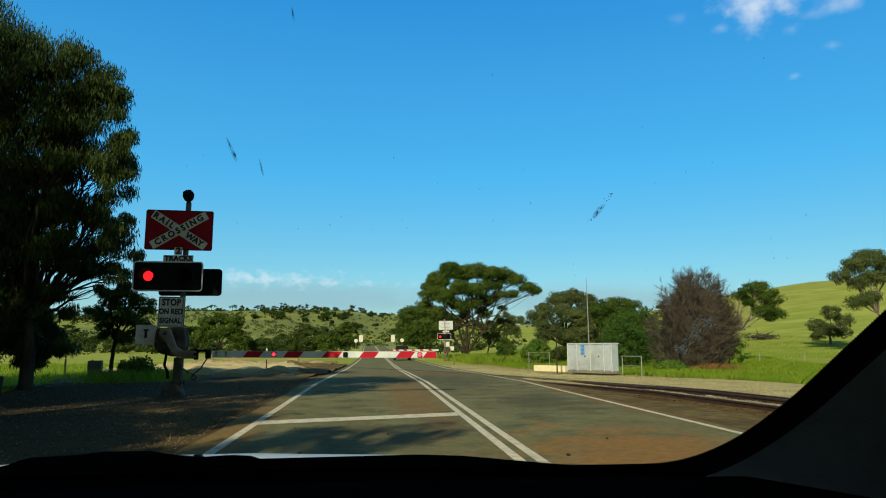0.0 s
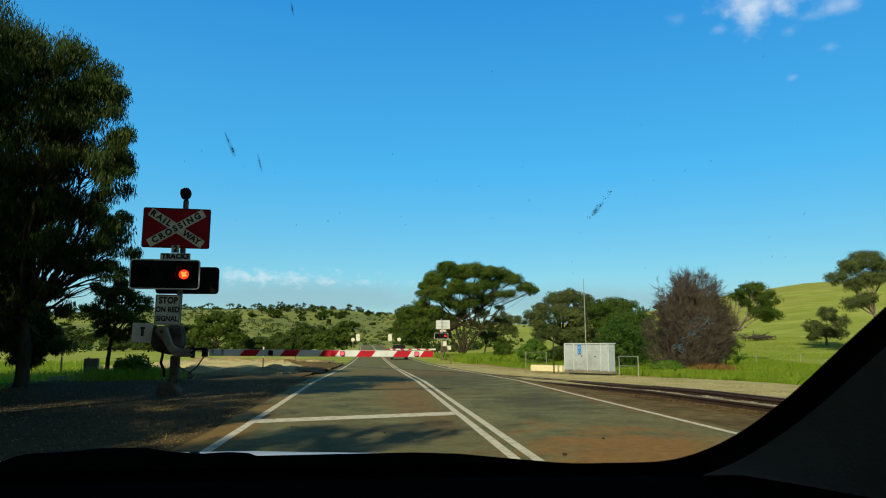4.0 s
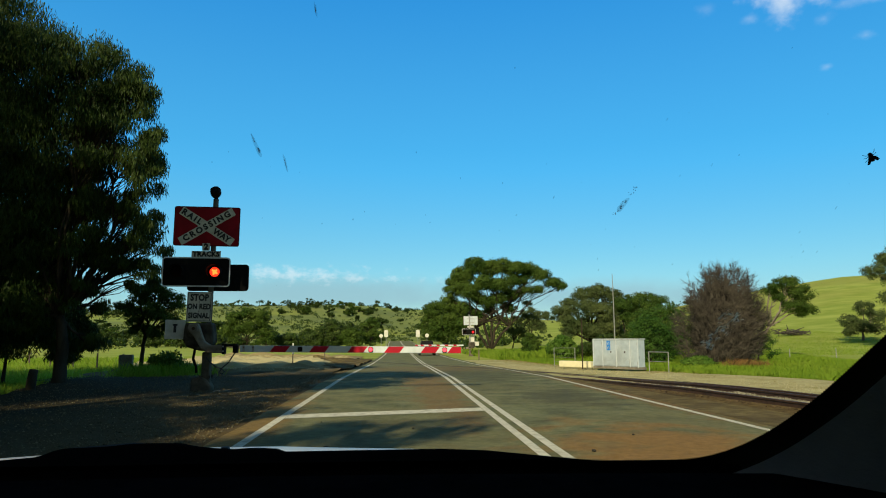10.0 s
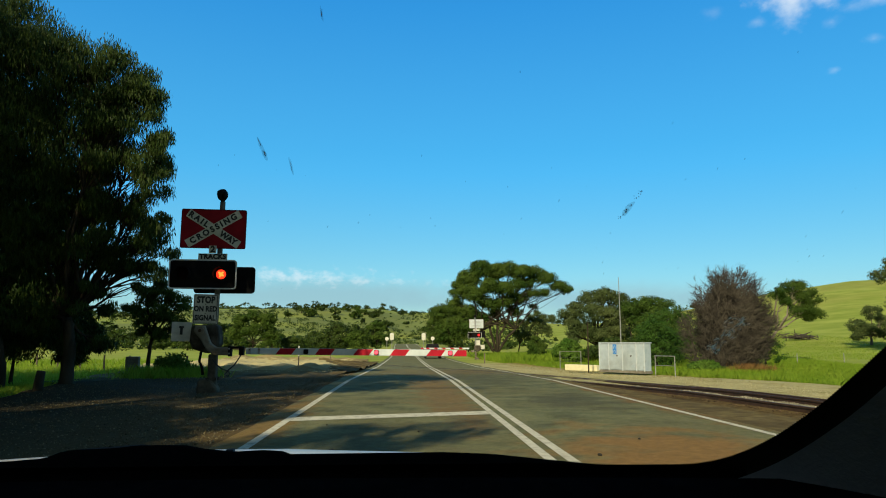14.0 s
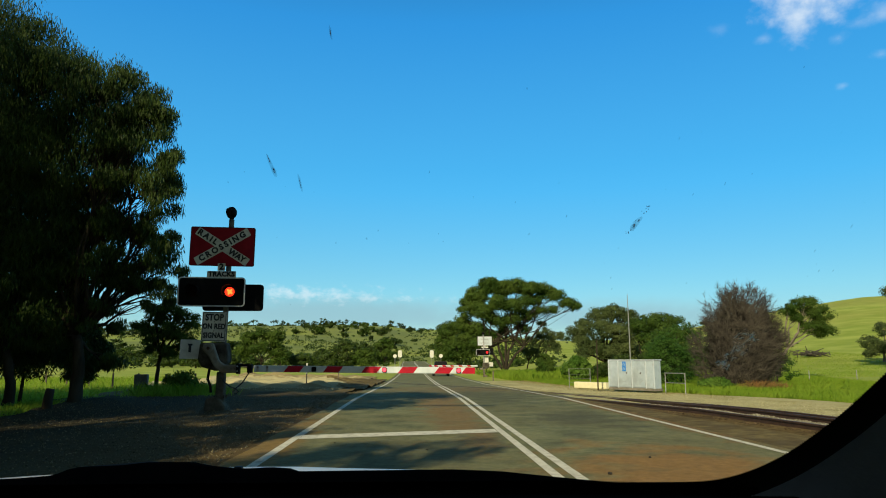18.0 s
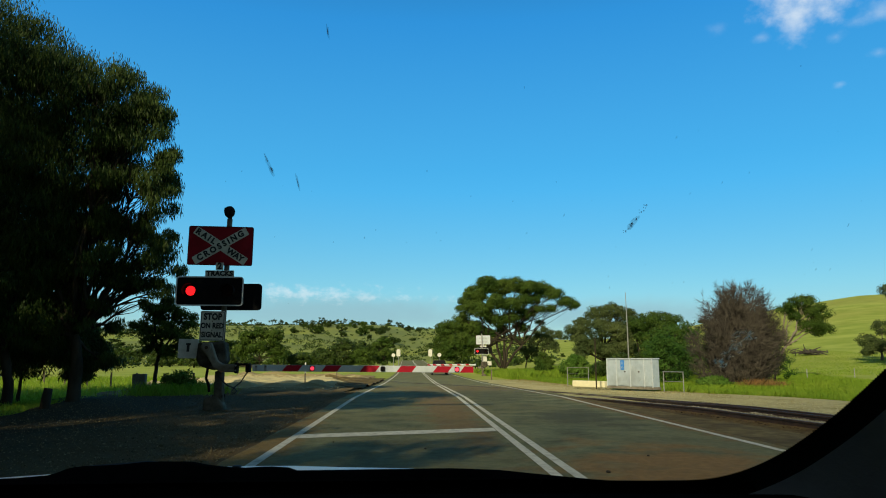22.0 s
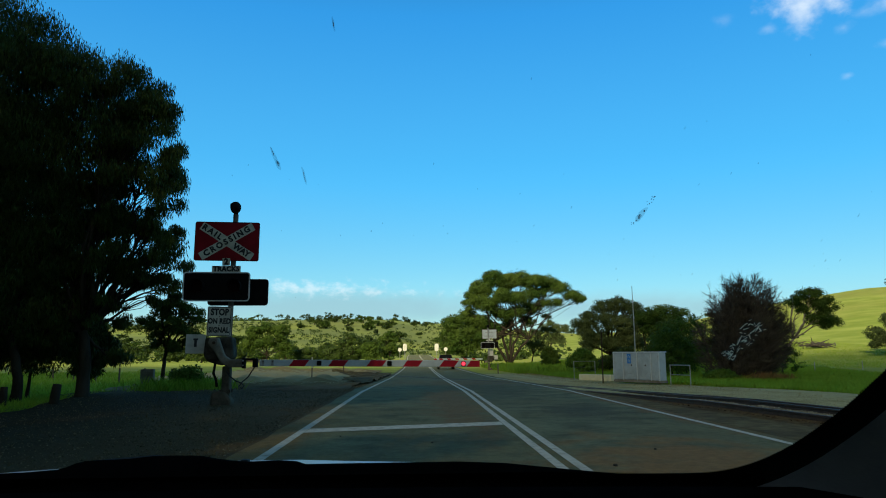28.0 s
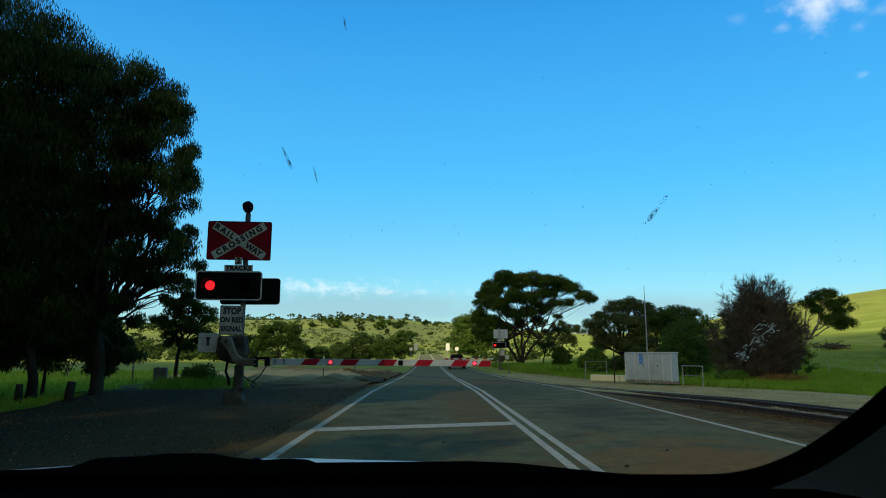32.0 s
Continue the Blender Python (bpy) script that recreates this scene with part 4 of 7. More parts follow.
def build_trees():
    # the tall gum beside the signal and its neighbours
    tree(11, -10.7, 22.7, "tall dark gum tree with drooping leaves beside the gravel", [
        (-3.6, -0.4, 12.4, 1.2, 1.5, 0.9), (-2.2, -0.4, 11.7, 1.1, 1.5, 0.85), (-1.0, -0.5, 11.1, 0.75, 1.3, 0.65), (-0.3, -0.4, 10.7, 0.6, 1.2, 0.5), (-2.8, 0, 10.6, 1.4, 1.7, 1.1), (-4.4, 0, 11.0, 1.6, 1.8, 1.4), (-1.3, 0, 9.9, 1.1, 1.6, 0.9),
        (0.9, -0.5, 10.35, 0.75, 1.2, 0.6), (0.2, -0.4, 9.9, 0.8, 1.3, 0.7), (1.5, -0.6, 10.0, 0.6, 1.2, 0.6), (2.05, -0.6, 9.2, 0.55, 1.1, 0.55), (1.4, -0.4, 8.9, 0.9, 1.2, 0.7), (0.2, -0.2, 8.6, 1.1, 1.4, 0.8),
        (2.15, -0.5, 7.25, 0.55, 1.0, 0.5), (2.2, -0.4, 6.6, 0.65, 0.9, 0.42), (1.5, -0.2, 7.3, 0.8, 1.1, 0.6), (-0.7, 0, 7.9, 1.2, 1.5, 0.9), (0.3, 0, 7.3, 0.8, 1.2, 0.45), (-2.4, 0, 8.4, 1.4, 1.6, 1.1), (-4.2, 0, 8.6, 1.6, 1.8, 1.4),
        (1.75, 0.3, 3.95, 0.4, 0.6, 0.25), (1.2, 0.1, 5.6, 0.45, 0.7, 0.35), (0.3, 0, 6.1, 0.6, 0.9, 0.5), (0.85, 0, 5.8, 0.45, 0.8, 0.4), (-0.4, 0.2, 6.1, 0.6, 0.9, 0.5), (-0.2, 0.2, 7.0, 0.7, 1.0, 0.5), (1.8, 0.1, 5.25, 0.45, 0.7, 0.35), (2.4, 0.1, 5.35, 0.35, 0.6, 0.3), (2.4, -0.5, 8.1, 0.5, 0.9, 0.5), (2.6, 0.3, 3.6, 0.35, 0.6, 0.3), (2.1, 0.3, 3.3, 0.3, 0.5, 0.22), (-1.1, 0.1, 6.2, 0.9, 1.3, 0.75), (-2.7, 0.2, 6.3, 1.2, 1.5, 1.0), (-4.3, 0.2, 6.2, 1.3, 1.6, 1.1), (0.4, 0.2, 4.5, 0.75, 1.0, 0.4), (1.4, 0.2, 4.75, 0.7, 0.9, 0.42), (2.2, 0.3, 4.95, 0.6, 0.8, 0.5), (2.55, 0.3, 4.4, 0.45, 0.7, 0.4),
        (1.7, 0.3, 4.0, 0.6, 0.7, 0.3), (-0.7, 0.3, 4.5, 0.9, 1.1, 0.6), (-2.2, 0.2, 4.3, 1.1, 1.3, 0.8), (-3.6, 0.3, 4.0, 1.1, 1.2, 0.8), (0.3, 0.4, 3.3, 0.7, 0.8, 0.3), (0.72, 0.5, 1.2, 0.42, 0.6, 0.42), (-1.2, 0.5, 2.9, 0.8, 0.9, 0.4), (-2.6, 0.4, 2.7, 0.9, 0.9, 0.5), (-0.3, 0.7, 1.8, 0.45, 0.6, 0.3), (1.6, 0, 5.85, 0.5, 0.8, 0.3), (2.1, 0.1, 5.6, 0.5, 0.7, 0.3), (-0.35, 0.1, 5.5, 0.5, 0.9, 0.45), (-0.2, 0.4, 2.6, 0.6, 0.8, 0.35), (0.5, 0.5, 2.6, 0.45, 0.7, 0.25),
        (-1.7, 0.4, 2.1, 0.7, 0.8, 0.4), (-3.2, 0.4, 1.8, 0.8, 0.9, 0.45), (-4.3, 0.3, 2.6, 0.9, 1.0, 0.6), (-4.6, 0.2, 4.6, 1.0, 1.2, 0.7), (-1.5, 0.2, 5.2, 0.8, 1.0, 0.5), (-3.0, 0.2, 5.2, 0.9, 1.0, 0.6), (1.0, 0.4, 3.9, 0.5, 0.7, 0.25), (-0.5, 0.4, 3.6, 0.6, 0.8, 0.3)],
        trunk=((0, 0, 0), (0.05, 0.05, 1.0), (-0.1, 0, 2.2)), radius=0.22, leaf="leaf_dark", bark="dark_bark", subs=2500, per=105, length=0.185, width=0.029, droop=0.7, spread=0.27, twigs=16, limb_scale=0.26, clump=3, swell=1.22)
    tree(12, -12.6, 22.4, "dark gum tree with a twin trunk at the roadside", [
        (-0.6, 0, 6.0, 1.6, 1.7, 1.3), (-2.2, 0, 8.2, 2.0, 2.0, 1.7), (-1.2, 0, 4.2, 1.5, 1.5, 1.0), (-3.2, 0, 5.2, 1.8, 1.8, 1.4), (0.3, 0.3, 3.0, 1.1, 1.1, 0.7), (-0.9, 0.4, 2.4, 0.9, 0.9, 0.6), (0.9, 0.5, 4.0, 0.9, 0.9, 0.6), (-2.2, 0.2, 3.0, 1.3, 1.2, 0.8), (1.1, 0.7, 2.3, 0.6, 0.6, 0.4), (-2.0, 0.4, 1.6, 0.8, 0.8, 0.6), (-4.0, 0.2, 3.2, 1.5, 1.3, 1.0), (-5.0, 0, 5.0, 1.6, 1.5, 1.3), (-0.2, 0.2, 4.6, 1.2, 1.2, 0.8), (-1.6, 0.3, 5.6, 1.4, 1.3, 1.0), (-3.6, 0.4, 1.9, 1.0, 0.9, 0.6), (-5.4, 0.3, 2.4, 1.2, 1.2, 0.9), (0.6, 0.3, 5.4, 0.9, 1.0, 0.6), (0.1, 0.4, 3.6, 1.0, 0.9, 0.5)],
        trunk=((0, 0, 0), (0, 0, 1.0), (-0.3, 0, 2.2)), radius=0.17, leaf="leaf_dark", bark="dark_bark", clump=3, swell=1.1, subs=1700, per=64, length=0.19, width=0.032, droop=0.62, spread=0.27, twigs=14, limb_scale=0.45)
    tree(13, -11.2, 31.0, "small dark gum tree with a thin trunk on the verge", [
        (-0.3, 0, 3.6, 0.5, 0.8, 0.35), (0.5, 0, 3.6, 0.65, 0.8, 0.38), (1.1, 0, 3.3, 0.5, 0.8, 0.4), (-0.6, 0, 3.05, 0.45, 0.8, 0.38), (0.3, -0.3, 2.85, 0.65, 0.8, 0.42), (1.05, 0, 2.55, 0.5, 0.8, 0.4), (-0.3, 0, 2.3, 0.4, 0.7, 0.32), (0.6, 0, 2.0, 0.5, 0.8, 0.3), (1.4, 0, 2.05, 0.3, 0.6, 0.3)],
        trunk=((0, 0, 0), (0.05, 0, 0.9), (0.15, 0, 1.7)), radius=0.10, leaf="leaf_olive", bark="dark_bark", subs=420, per=28, length=0.2, width=0.04, droop=0.5, spread=0.24, twigs=10)
    # beside the waiting car: they shade the shoulder, the signal and the tall gum
    for seed, x, y, h, w in ((14, -9.0, 8.4, 12.4, 3.4), (20, -9.0, -5.2, 9.6, 2.0), (15, -10.2, -0.6, 9.6, 2.5), (16, -17.9, 9.6, 18.0, 4.6), (17, -15.4, 4.2, 14.5, 3.8), (18, -12.0, -9.0, 11.0, 3.2), (19, -22.4, 15.6, 17.0, 4.6), (30, -19.0, 12.4, 8.5, 3.4), (32, -7.1, -6.6, 11.4, 1.6)):
        tree(seed, x, y, "tall dense gum tree beside the road shoulder", [
            (0, 0, h * 0.9, w * 0.7, w * 0.7, h * 0.14), (w * 0.55, w * 0.3, h * 0.75, w * 0.6, w * 0.6, h * 0.13), (-w * 0.5, 0, h * 0.8, w * 0.65, w * 0.65, h * 0.15), (0.2, -w * 0.6, h * 0.68, w * 0.6, w * 0.6, h * 0.13),
            (w * 0.1, w * 0.6, h * 0.7, w * 0.6, w * 0.6, h * 0.10), (w * 0.4, -w * 0.4, h * 0.66, w * 0.5, w * 0.5, h * 0.08), (-w * 0.5, 0.2, h * 0.56, w * 0.7, w * 0.7, h * 0.14)]
            + ([(0.3, 0, h * 0.42, w * 0.8, w * 0.8, h * 0.10), (-w * 0.3, 0.3, h * 0.28, w * 0.9, w * 0.8, h * 0.09)] if x < -15 else []),
            trunk=((0, 0, 0), (0, 0, 2.0), (0.2, 0, h * 0.4)), radius=0.36, leaf="leaf_dark", bark="dark_bark", subs=1000 if x < -12 else 640 if y > 5 else 80 if x > -8 else 400, per=28, length=0.36, width=0.09, droop=0.65, spread=0.24, group="roadside gum trees")
    # dark scrub under the roadside trees
    for seed, x, y, h, w in ((61, -13.4, 24.6, 3.6, 3.0), (62, -15.8, 25.2, 4.2, 3.4), (63, -18.5, 26.0, 4.4, 3.6), (64, -11.9, 25.6, 2.9, 1.5), (65, -14.6, 23.2, 3.2, 2.2)):
        tree(seed, x, y, "dark straggling scrub under the roadside gum trees", [
            (-w * 0.28, 0, h * 0.66, w * 0.3, w * 0.3, h * 0.2), (w * 0.28, 0.1, h * 0.6, w * 0.3, w * 0.3, h * 0.2), (0, 0, h * 0.86, w * 0.32, w * 0.3, h * 0.16), (0.1, -w * 0.12, h * 0.42, w * 0.34, w * 0.3, h * 0.13)],
            trunk=((0, 0, 0), (0.05, 0, h * 0.25)), radius=0.07, leaf="leaf_dark", bark="dark_bark", subs=420, per=34, length=0.2, width=0.036, droop=0.55, spread=0.28, twigs=14, clump=3, group="roadside scrub", name="shrub", limb_scale=0.5)
    # across the tracks
    tree(21, 13.2, 100, "broad spreading gum tree with many forking trunks", [
        (-4.1, 0, 11.1, 1.8, 1.8, 1.3), (-2.1, 0, 12.7, 1.7, 1.7, 1.3), (0.0, 0.5, 12.4, 1.6, 1.7, 1.3), (1.9, 0, 12.6, 1.6, 1.7, 1.1), (3.7, -0.5, 12.1, 1.6, 1.7, 1.1), (5.8, 0, 12.1, 1.5, 1.6, 1.0), (7.5, 0, 11.3, 1.3, 1.4, 0.85),
        (9.2, 0, 10.2, 1.3, 1.3, 0.65), (10.5, 0, 9.75, 0.7, 1.0, 0.45), (-5.4, 0, 9.3, 1.3, 1.4, 1.5), (-3.6, -1.5, 8.8, 1.5, 1.5, 1.3), (-1.4, -2, 9.9, 1.6, 1.6, 1.15), (0.9, -2, 9.6, 1.7, 1.6, 0.9), (3.1, -1, 10.5, 1.2, 1.2, 0.75),
        (-5.9, 0.5, 7.2, 1.1, 1.1, 1.0), (-4.0, 0, 6.5, 1.2, 1.2, 0.9), (4.7, 0, 10.7, 1.0, 1.0, 0.6), (-1.9, -1, 7.9, 1.0, 1.0, 0.65), (-5.6, 0.5, 5.0, 1.2, 1.3, 1.1), (-1.0, -0.8, 7.4, 1.3, 1.3, 0.8), (1.0, -0.8, 7.9, 1.4, 1.3, 0.8), (3.2, 0, 8.5, 1.2, 1.2, 0.75),
        (5.3, 0, 9.1, 1.0, 1.0, 0.5), (2.4, 1, 6.6, 0.9, 1.0, 0.5), (0.0, 1, 6.2, 1.0, 1.0, 0.6), (7.2, 0.6, 9.2, 0.7, 0.9, 0.4), (-2.1, 0.6, 5.6, 1.1, 1.1, 0.8), (-4.2, -0.4, 4.0, 1.1, 1.2, 0.9)],
        trunk=((0, 0, 0), (0, 0, 0.5)), radius=0.36, leaf="leaf_olive", bark="dark_bark", puffs=30, puff=0.70, per=100, length=0.27, width=0.12, droop=0.35, twigs=18,
        stems=[(-2.2, 0, 3.6), (-1.1, 0.3, 5.0), (0.1, -0.2, 4.8), (1.3, -0.2, 4.6), (2.8, 0, 3.9)], limb_scale=0.3)
    tree(29, 17.6, 108, "thin grey-green gum sapling behind the spreading tree", [
        (0.6, 0, 8.6, 1.0, 1.0, 0.6), (2.2, 0, 7.3, 1.0, 1.0, 0.6), (-0.2, 0, 6.6, 1.0, 1.0, 0.6), (1.2, 0, 5.6, 1.1, 1.0, 0.7), (3.0, 0, 5.4, 0.9, 1.0, 0.6), (0.2, 0, 3.6, 1.3, 1.0, 0.9), (2.0, 0, 3.2, 1.3, 1.0, 0.9)],
        radius=0.12, leaf="leaf_sage", bark="dark_bark", subs=230, per=22, length=0.26, width=0.10, droop=0.6, spread=0.34, trunk=((0, 0, 0), (0.3, 0, 1.6)), twigs=9)
    tree(22, 12.2, 190, "dense low gum tree beside the road", [
        (-2.6, 0, 9.2, 3.0, 3.4, 2.9), (1.2, 0, 10.6, 3.1, 3.4, 2.6), (4.6, 0, 8.6, 3.1, 3.4, 3.0), (-1.0, -1.6, 5.2, 3.4, 3.4, 2.5), (3.8, -1, 4.5, 3.1, 3.4, 2.4), (-4.4, 0, 5.8, 2.1, 2.8, 2.3), (0.5, -1, 2.4, 4.0, 2.8, 1.6), (-4.0, -1, 2.6, 2.2, 2.4, 1.6)],
        radius=0.4, leaf="leaf_olive", bark="dark_bark", puffs=48, puff=1.05, per=80, length=0.46, width=0.22, droop=0.3, trunk=((0, 0, 0), (0, 0, 2.6)))
    tree(23, 21.3, 76, "dense rounded grey-green gum tree behind the steel cabinet", [
        (-0.8, 0, 6.7, 1.15, 1.3, 0.85), (0.9, 0, 6.95, 1.25, 1.4, 0.85), (2.6, 0, 6.3, 1.2, 1.3, 0.9), (-2.3, 0, 5.3, 1.15, 1.3, 0.95), (-0.8, -1, 4.9, 1.4, 1.4, 1.1), (1.1, -1, 4.6, 1.4, 1.4, 1.1), (3.2, 0, 4.6, 1.1, 1.2, 1.15), (-2.7, 0, 3.7, 0.9, 1.1, 0.85), (-1.4, -0.5, 3.1, 1.0, 1.1, 0.75), (1.6, -0.5, 3.2, 1.3, 1.2, 0.8), (-3.5, 0, 4.5, 0.95, 1.1, 0.85), (-2.6, -0.4, 2.4, 1.0, 1.0, 0.7), (0.2, -0.8, 2.5, 1.3, 1.1, 0.8), (2.8, -0.4, 2.7, 1.2, 1.1, 0.9)],
        radius=0.3, leaf="leaf_sage", bark="dark_bark", puffs=36, puff=0.56, per=90, length=0.2, width=0.085, droop=0.4, trunk=((0, 0, 0), (0, 0, 1.5)), twigs=7)
    tree(24, 30.2, 84, "rounded dark gum tree in a grove", [
        (-1.2, 0, 6.3, 1.4, 1.5, 0.95), (0.7, 0, 6.5, 1.25, 1.4, 0.85), (2.2, 0, 6.0, 1.0, 1.2, 0.9), (-0.6, -1, 4.7, 1.7, 1.6, 1.1), (1.2, -1, 4.5, 1.5, 1.5, 1.1), (-3.0, 0, 5.0, 1.2, 1.3, 1.1), (0.4, -1, 3.0, 2.2, 1.5, 1.0)],
        radius=0.3, leaf="leaf_olive", bark="dark_bark", puffs=34, puff=0.58, per=85, length=0.22, width=0.095, droop=0.4, trunk=((0, 0, 0), (0, 0, 1.5)))
    tree(39, 23.6, 70, "dense dark gum tree between grove and dead bush", [
        (-0.6, 0, 5.0, 1.0, 1.1, 0.8), (0.6, 0, 5.2, 1.1, 1.1, 0.8), (1.7, 0, 4.6, 1.0, 1.1, 0.9), (0.2, -0.6, 3.6, 1.3, 1.2, 0.9), (1.6, -0.6, 3.2, 1.2, 1.2, 0.9)],
        radius=0.2, leaf="leaf_olive", bark="dark_bark", puffs=32, puff=0.5, per=80, length=0.2, width=0.085, droop=0.4, trunk=((0, 0, 0), (0, 0, 1.3)))
    for seed, x, y, h, w in ((66, 17.4, 63, 1.5, 2.2), (67, 19.4, 64, 2.4, 2.6), (68, 21.4, 62, 2.6, 2.6), (69, 23.6, 60, 3.0, 3.0), (70, 25.6, 58, 3.2, 3.0)):
        tree(seed, x, y, "dark undergrowth below the grove", [(-w * 0.25, 0, h * 0.5, w * 0.32, 0.9, h * 0.34), (w * 0.25, 0, h * 0.45, w * 0.32, 0.9, h * 0.32), (0, 0, h * 0.72, w * 0.3, 0.8, h * 0.24)],
             radius=0.07, leaf="leaf_dark", bark="dark_bark", puffs=30, puff=0.4, per=60, length=0.19, width=0.08, droop=0.3, trunk=((0, 0, 0), (0, 0, h * 0.2)), name="shrub", group="grove undergrowth")
    tree(25, 24.0, 128, "sparse gum tree behind the grove", [
        (0, 0, 6.2, 1.6, 1.6, 1.0), (2.4, 0, 5.6, 1.6, 1.6, 1.2), (-1.6, 0, 4.6, 1.2, 1.2, 0.8), (1.5, 0, 3.8, 1.8, 1.6, 1.2)],
        radius=0.2, leaf="leaf_sage", bark="dark_bark", subs=320, per=24, length=0.3, width=0.13, droop=0.5, spread=0.22, trunk=((0, 0, 0), (0, 0, 1.8)))
    tree(26, 33.0, 60, "gum tree with a leaning crown behind the dead bush", [
        (0.3, 0, 6.0, 0.7, 0.9, 0.5), (1.8, 0, 6.6, 1.15, 1.1, 0.5), (3.2, 0, 5.6, 1.0, 1.0, 0.8), (2.2, -0.3, 4.45, 1.05, 1.0, 0.55), (3.4, 0, 4.1, 0.8, 1.0, 0.6), (1.0, 0, 5.3, 0.5, 0.8, 0.3), (2.4, 0, 5.7, 0.9, 0.9, 0.5)],
        radius=0.15, leaf="leaf_olive", bark="bark", puffs=24, puff=0.42, per=90, length=0.18, width=0.07, droop=0.5, trunk=((-1.2, 0, 0), (-0.8, 0, 1.4), (0.0, 0, 2.6)), twigs=8, limb_scale=0.5)
    tree(27, 53.8, 75, "tall gum tree in the green field", [
        (0.3, 0, 8.9, 1.1, 1.2, 0.8), (2.0, 0, 10.1, 1.4, 1.5, 0.95), (3.9, 0, 11.0, 1.7, 1.7, 1.1), (2.2, 0, 8.1, 1.1, 1.2, 0.6), (4.4, 0, 8.7, 1.5, 1.5, 0.95), (1.6, 0, 5.9, 1.0, 1.0, 0.6), (3.6, 0, 6.2, 1.3, 1.3, 0.8), (6.2, 0, 9.8, 1.7, 1.7, 1.4)],
        radius=0.28, leaf="leaf_sage", bark="bark", puffs=36, puff=0.66, per=80, length=0.24, width=0.09, droop=0.5, trunk=((6.0, 0, 0), (5.2, 0, 2.5), (4.4, 0, 4.6)), twigs=9, limb_scale=0.4)
    tree(28, 63.9, 92, "small rounded gum tree in the green field", [
        (0.4, 0, 4.5, 1.15, 1.2, 1.0), (-2.0, 0, 2.7, 1.25, 1.3, 0.95), (-0.1, -0.5, 2.0, 1.6, 1.5, 0.85), (2.2, 0, 3.4, 1.2, 1.2, 1.0), (-1.7, 0, 1.4, 1.1, 1.1, 0.65), (2.0, 0, 1.6, 1.1, 1.1, 0.7)],
        radius=0.2, leaf="leaf_sage", bark="bark", puffs=24, puff=0.55, per=75, length=0.24, width=0.1, droop=0.4, trunk=((0, 0, 0), (0, 0, 1.2)))
    # across the road to the left
    tree(31, -30.2, 140, "rounded olive gum tree standing in pasture", [
        (-2.4, 0, 6.1, 1.8, 1.9, 1.4), (0.2, 0, 6.9, 2.0, 2.0, 1.2), (2.9, 0, 6.3, 1.8, 1.9, 1.3), (-3.4, 0, 3.8, 1.6, 1.7, 1.5), (-0.4, -1, 4.2, 2.0, 1.9, 1.3), (2.8, 0, 4.0, 1.8, 1.8, 1.4), (4.1, 0, 2.7, 1.1, 1.2, 1.1)],
        radius=0.17, leaf="leaf_olive", bark="dark_bark", puffs=32, puff=0.8, per=70, length=0.36, width=0.17, droop=0.5, trunk=((0, 0, 0), (0, 0, 1.4)), name="gum_tree")
    for i, (sx, sy, h, w) in enumerate(((-14.6, 150, 6.4, 5.0), (-6.2, 152, 6.6, 5.0), (-21, 165, 4.6, 5.0), (-9.5, 195, 5.4, 4.2), (-34, 180, 5.0, 6.0), (-46, 150, 4.6, 5.0), (-58, 165, 5.0, 6.0),
                                         (-10.4, 148, 4.4, 4.4), (-18.0, 150, 3.4, 4.4), (-23.5, 146, 3.0, 4.6), (-26.6, 170, 3.6, 5.0), (-38.5, 146, 3.2, 5.4), (-11.8, 172, 6.0, 5.0))):
        tree(40 + i if i < 7 else 240 + i, sx, sy, "dense dark scrub tree beyond the crossing", [
            (-w * 0.22, 0, h * 0.6, w * 0.34, 2, h * 0.28), (w * 0.25, 0, h * 0.55, w * 0.34, 2, h * 0.3), (0, 0, h * 0.78, w * 0.3, 1.8, h * 0.2), (w * 0.1, -0.6, h * 0.3, w * 0.5, 2, h * 0.26)],
            radius=0.2, leaf="leaf_olive" if i % 3 == 1 else "leaf_dark", bark="dark_bark", puffs=26, puff=0.62, per=52, length=0.36, width=0.19, droop=0.4, trunk=((0, 0, 0), (0, 0, h * 0.25)), group="scrub beyond the crossing", name="scrub_tree")
    # shrubs
    for seed, x, y, h, w, leaf, label in ((51, 14.2, 60, 2.3, 2.5, "leaf_fresh", "bright green rounded shrub by the fence"), (52, 19.4, 50, 4.9, 5.0, "leaf_green", "large dense dark green shrub beside the dead bush"),
                                          (53, 16.9, 46, 3.6, 3.2, "leaf_green", "dark green shrub behind the steel cabinet"), (54, 15.2, 80, 2.8, 2.2, "leaf_olive", "thin olive shrub in the pasture"),
                                          (55, -9.35, 28.8, 1.1, 1.5, "leaf_fresh", "low green shrub behind the signal"), (56, 23.6, 44.5, 2.6, 2.4, "leaf_green", "straggling green shrub beside the dead bush"), (57, 22.0, 58, 5.6, 5.0, "leaf_olive", "tall olive shrub behind the dead bush"),
                                          (58, 17.4, 39.6, 0.6, 2.0, "leaf_fresh", "low green shrub under the dead bush")):
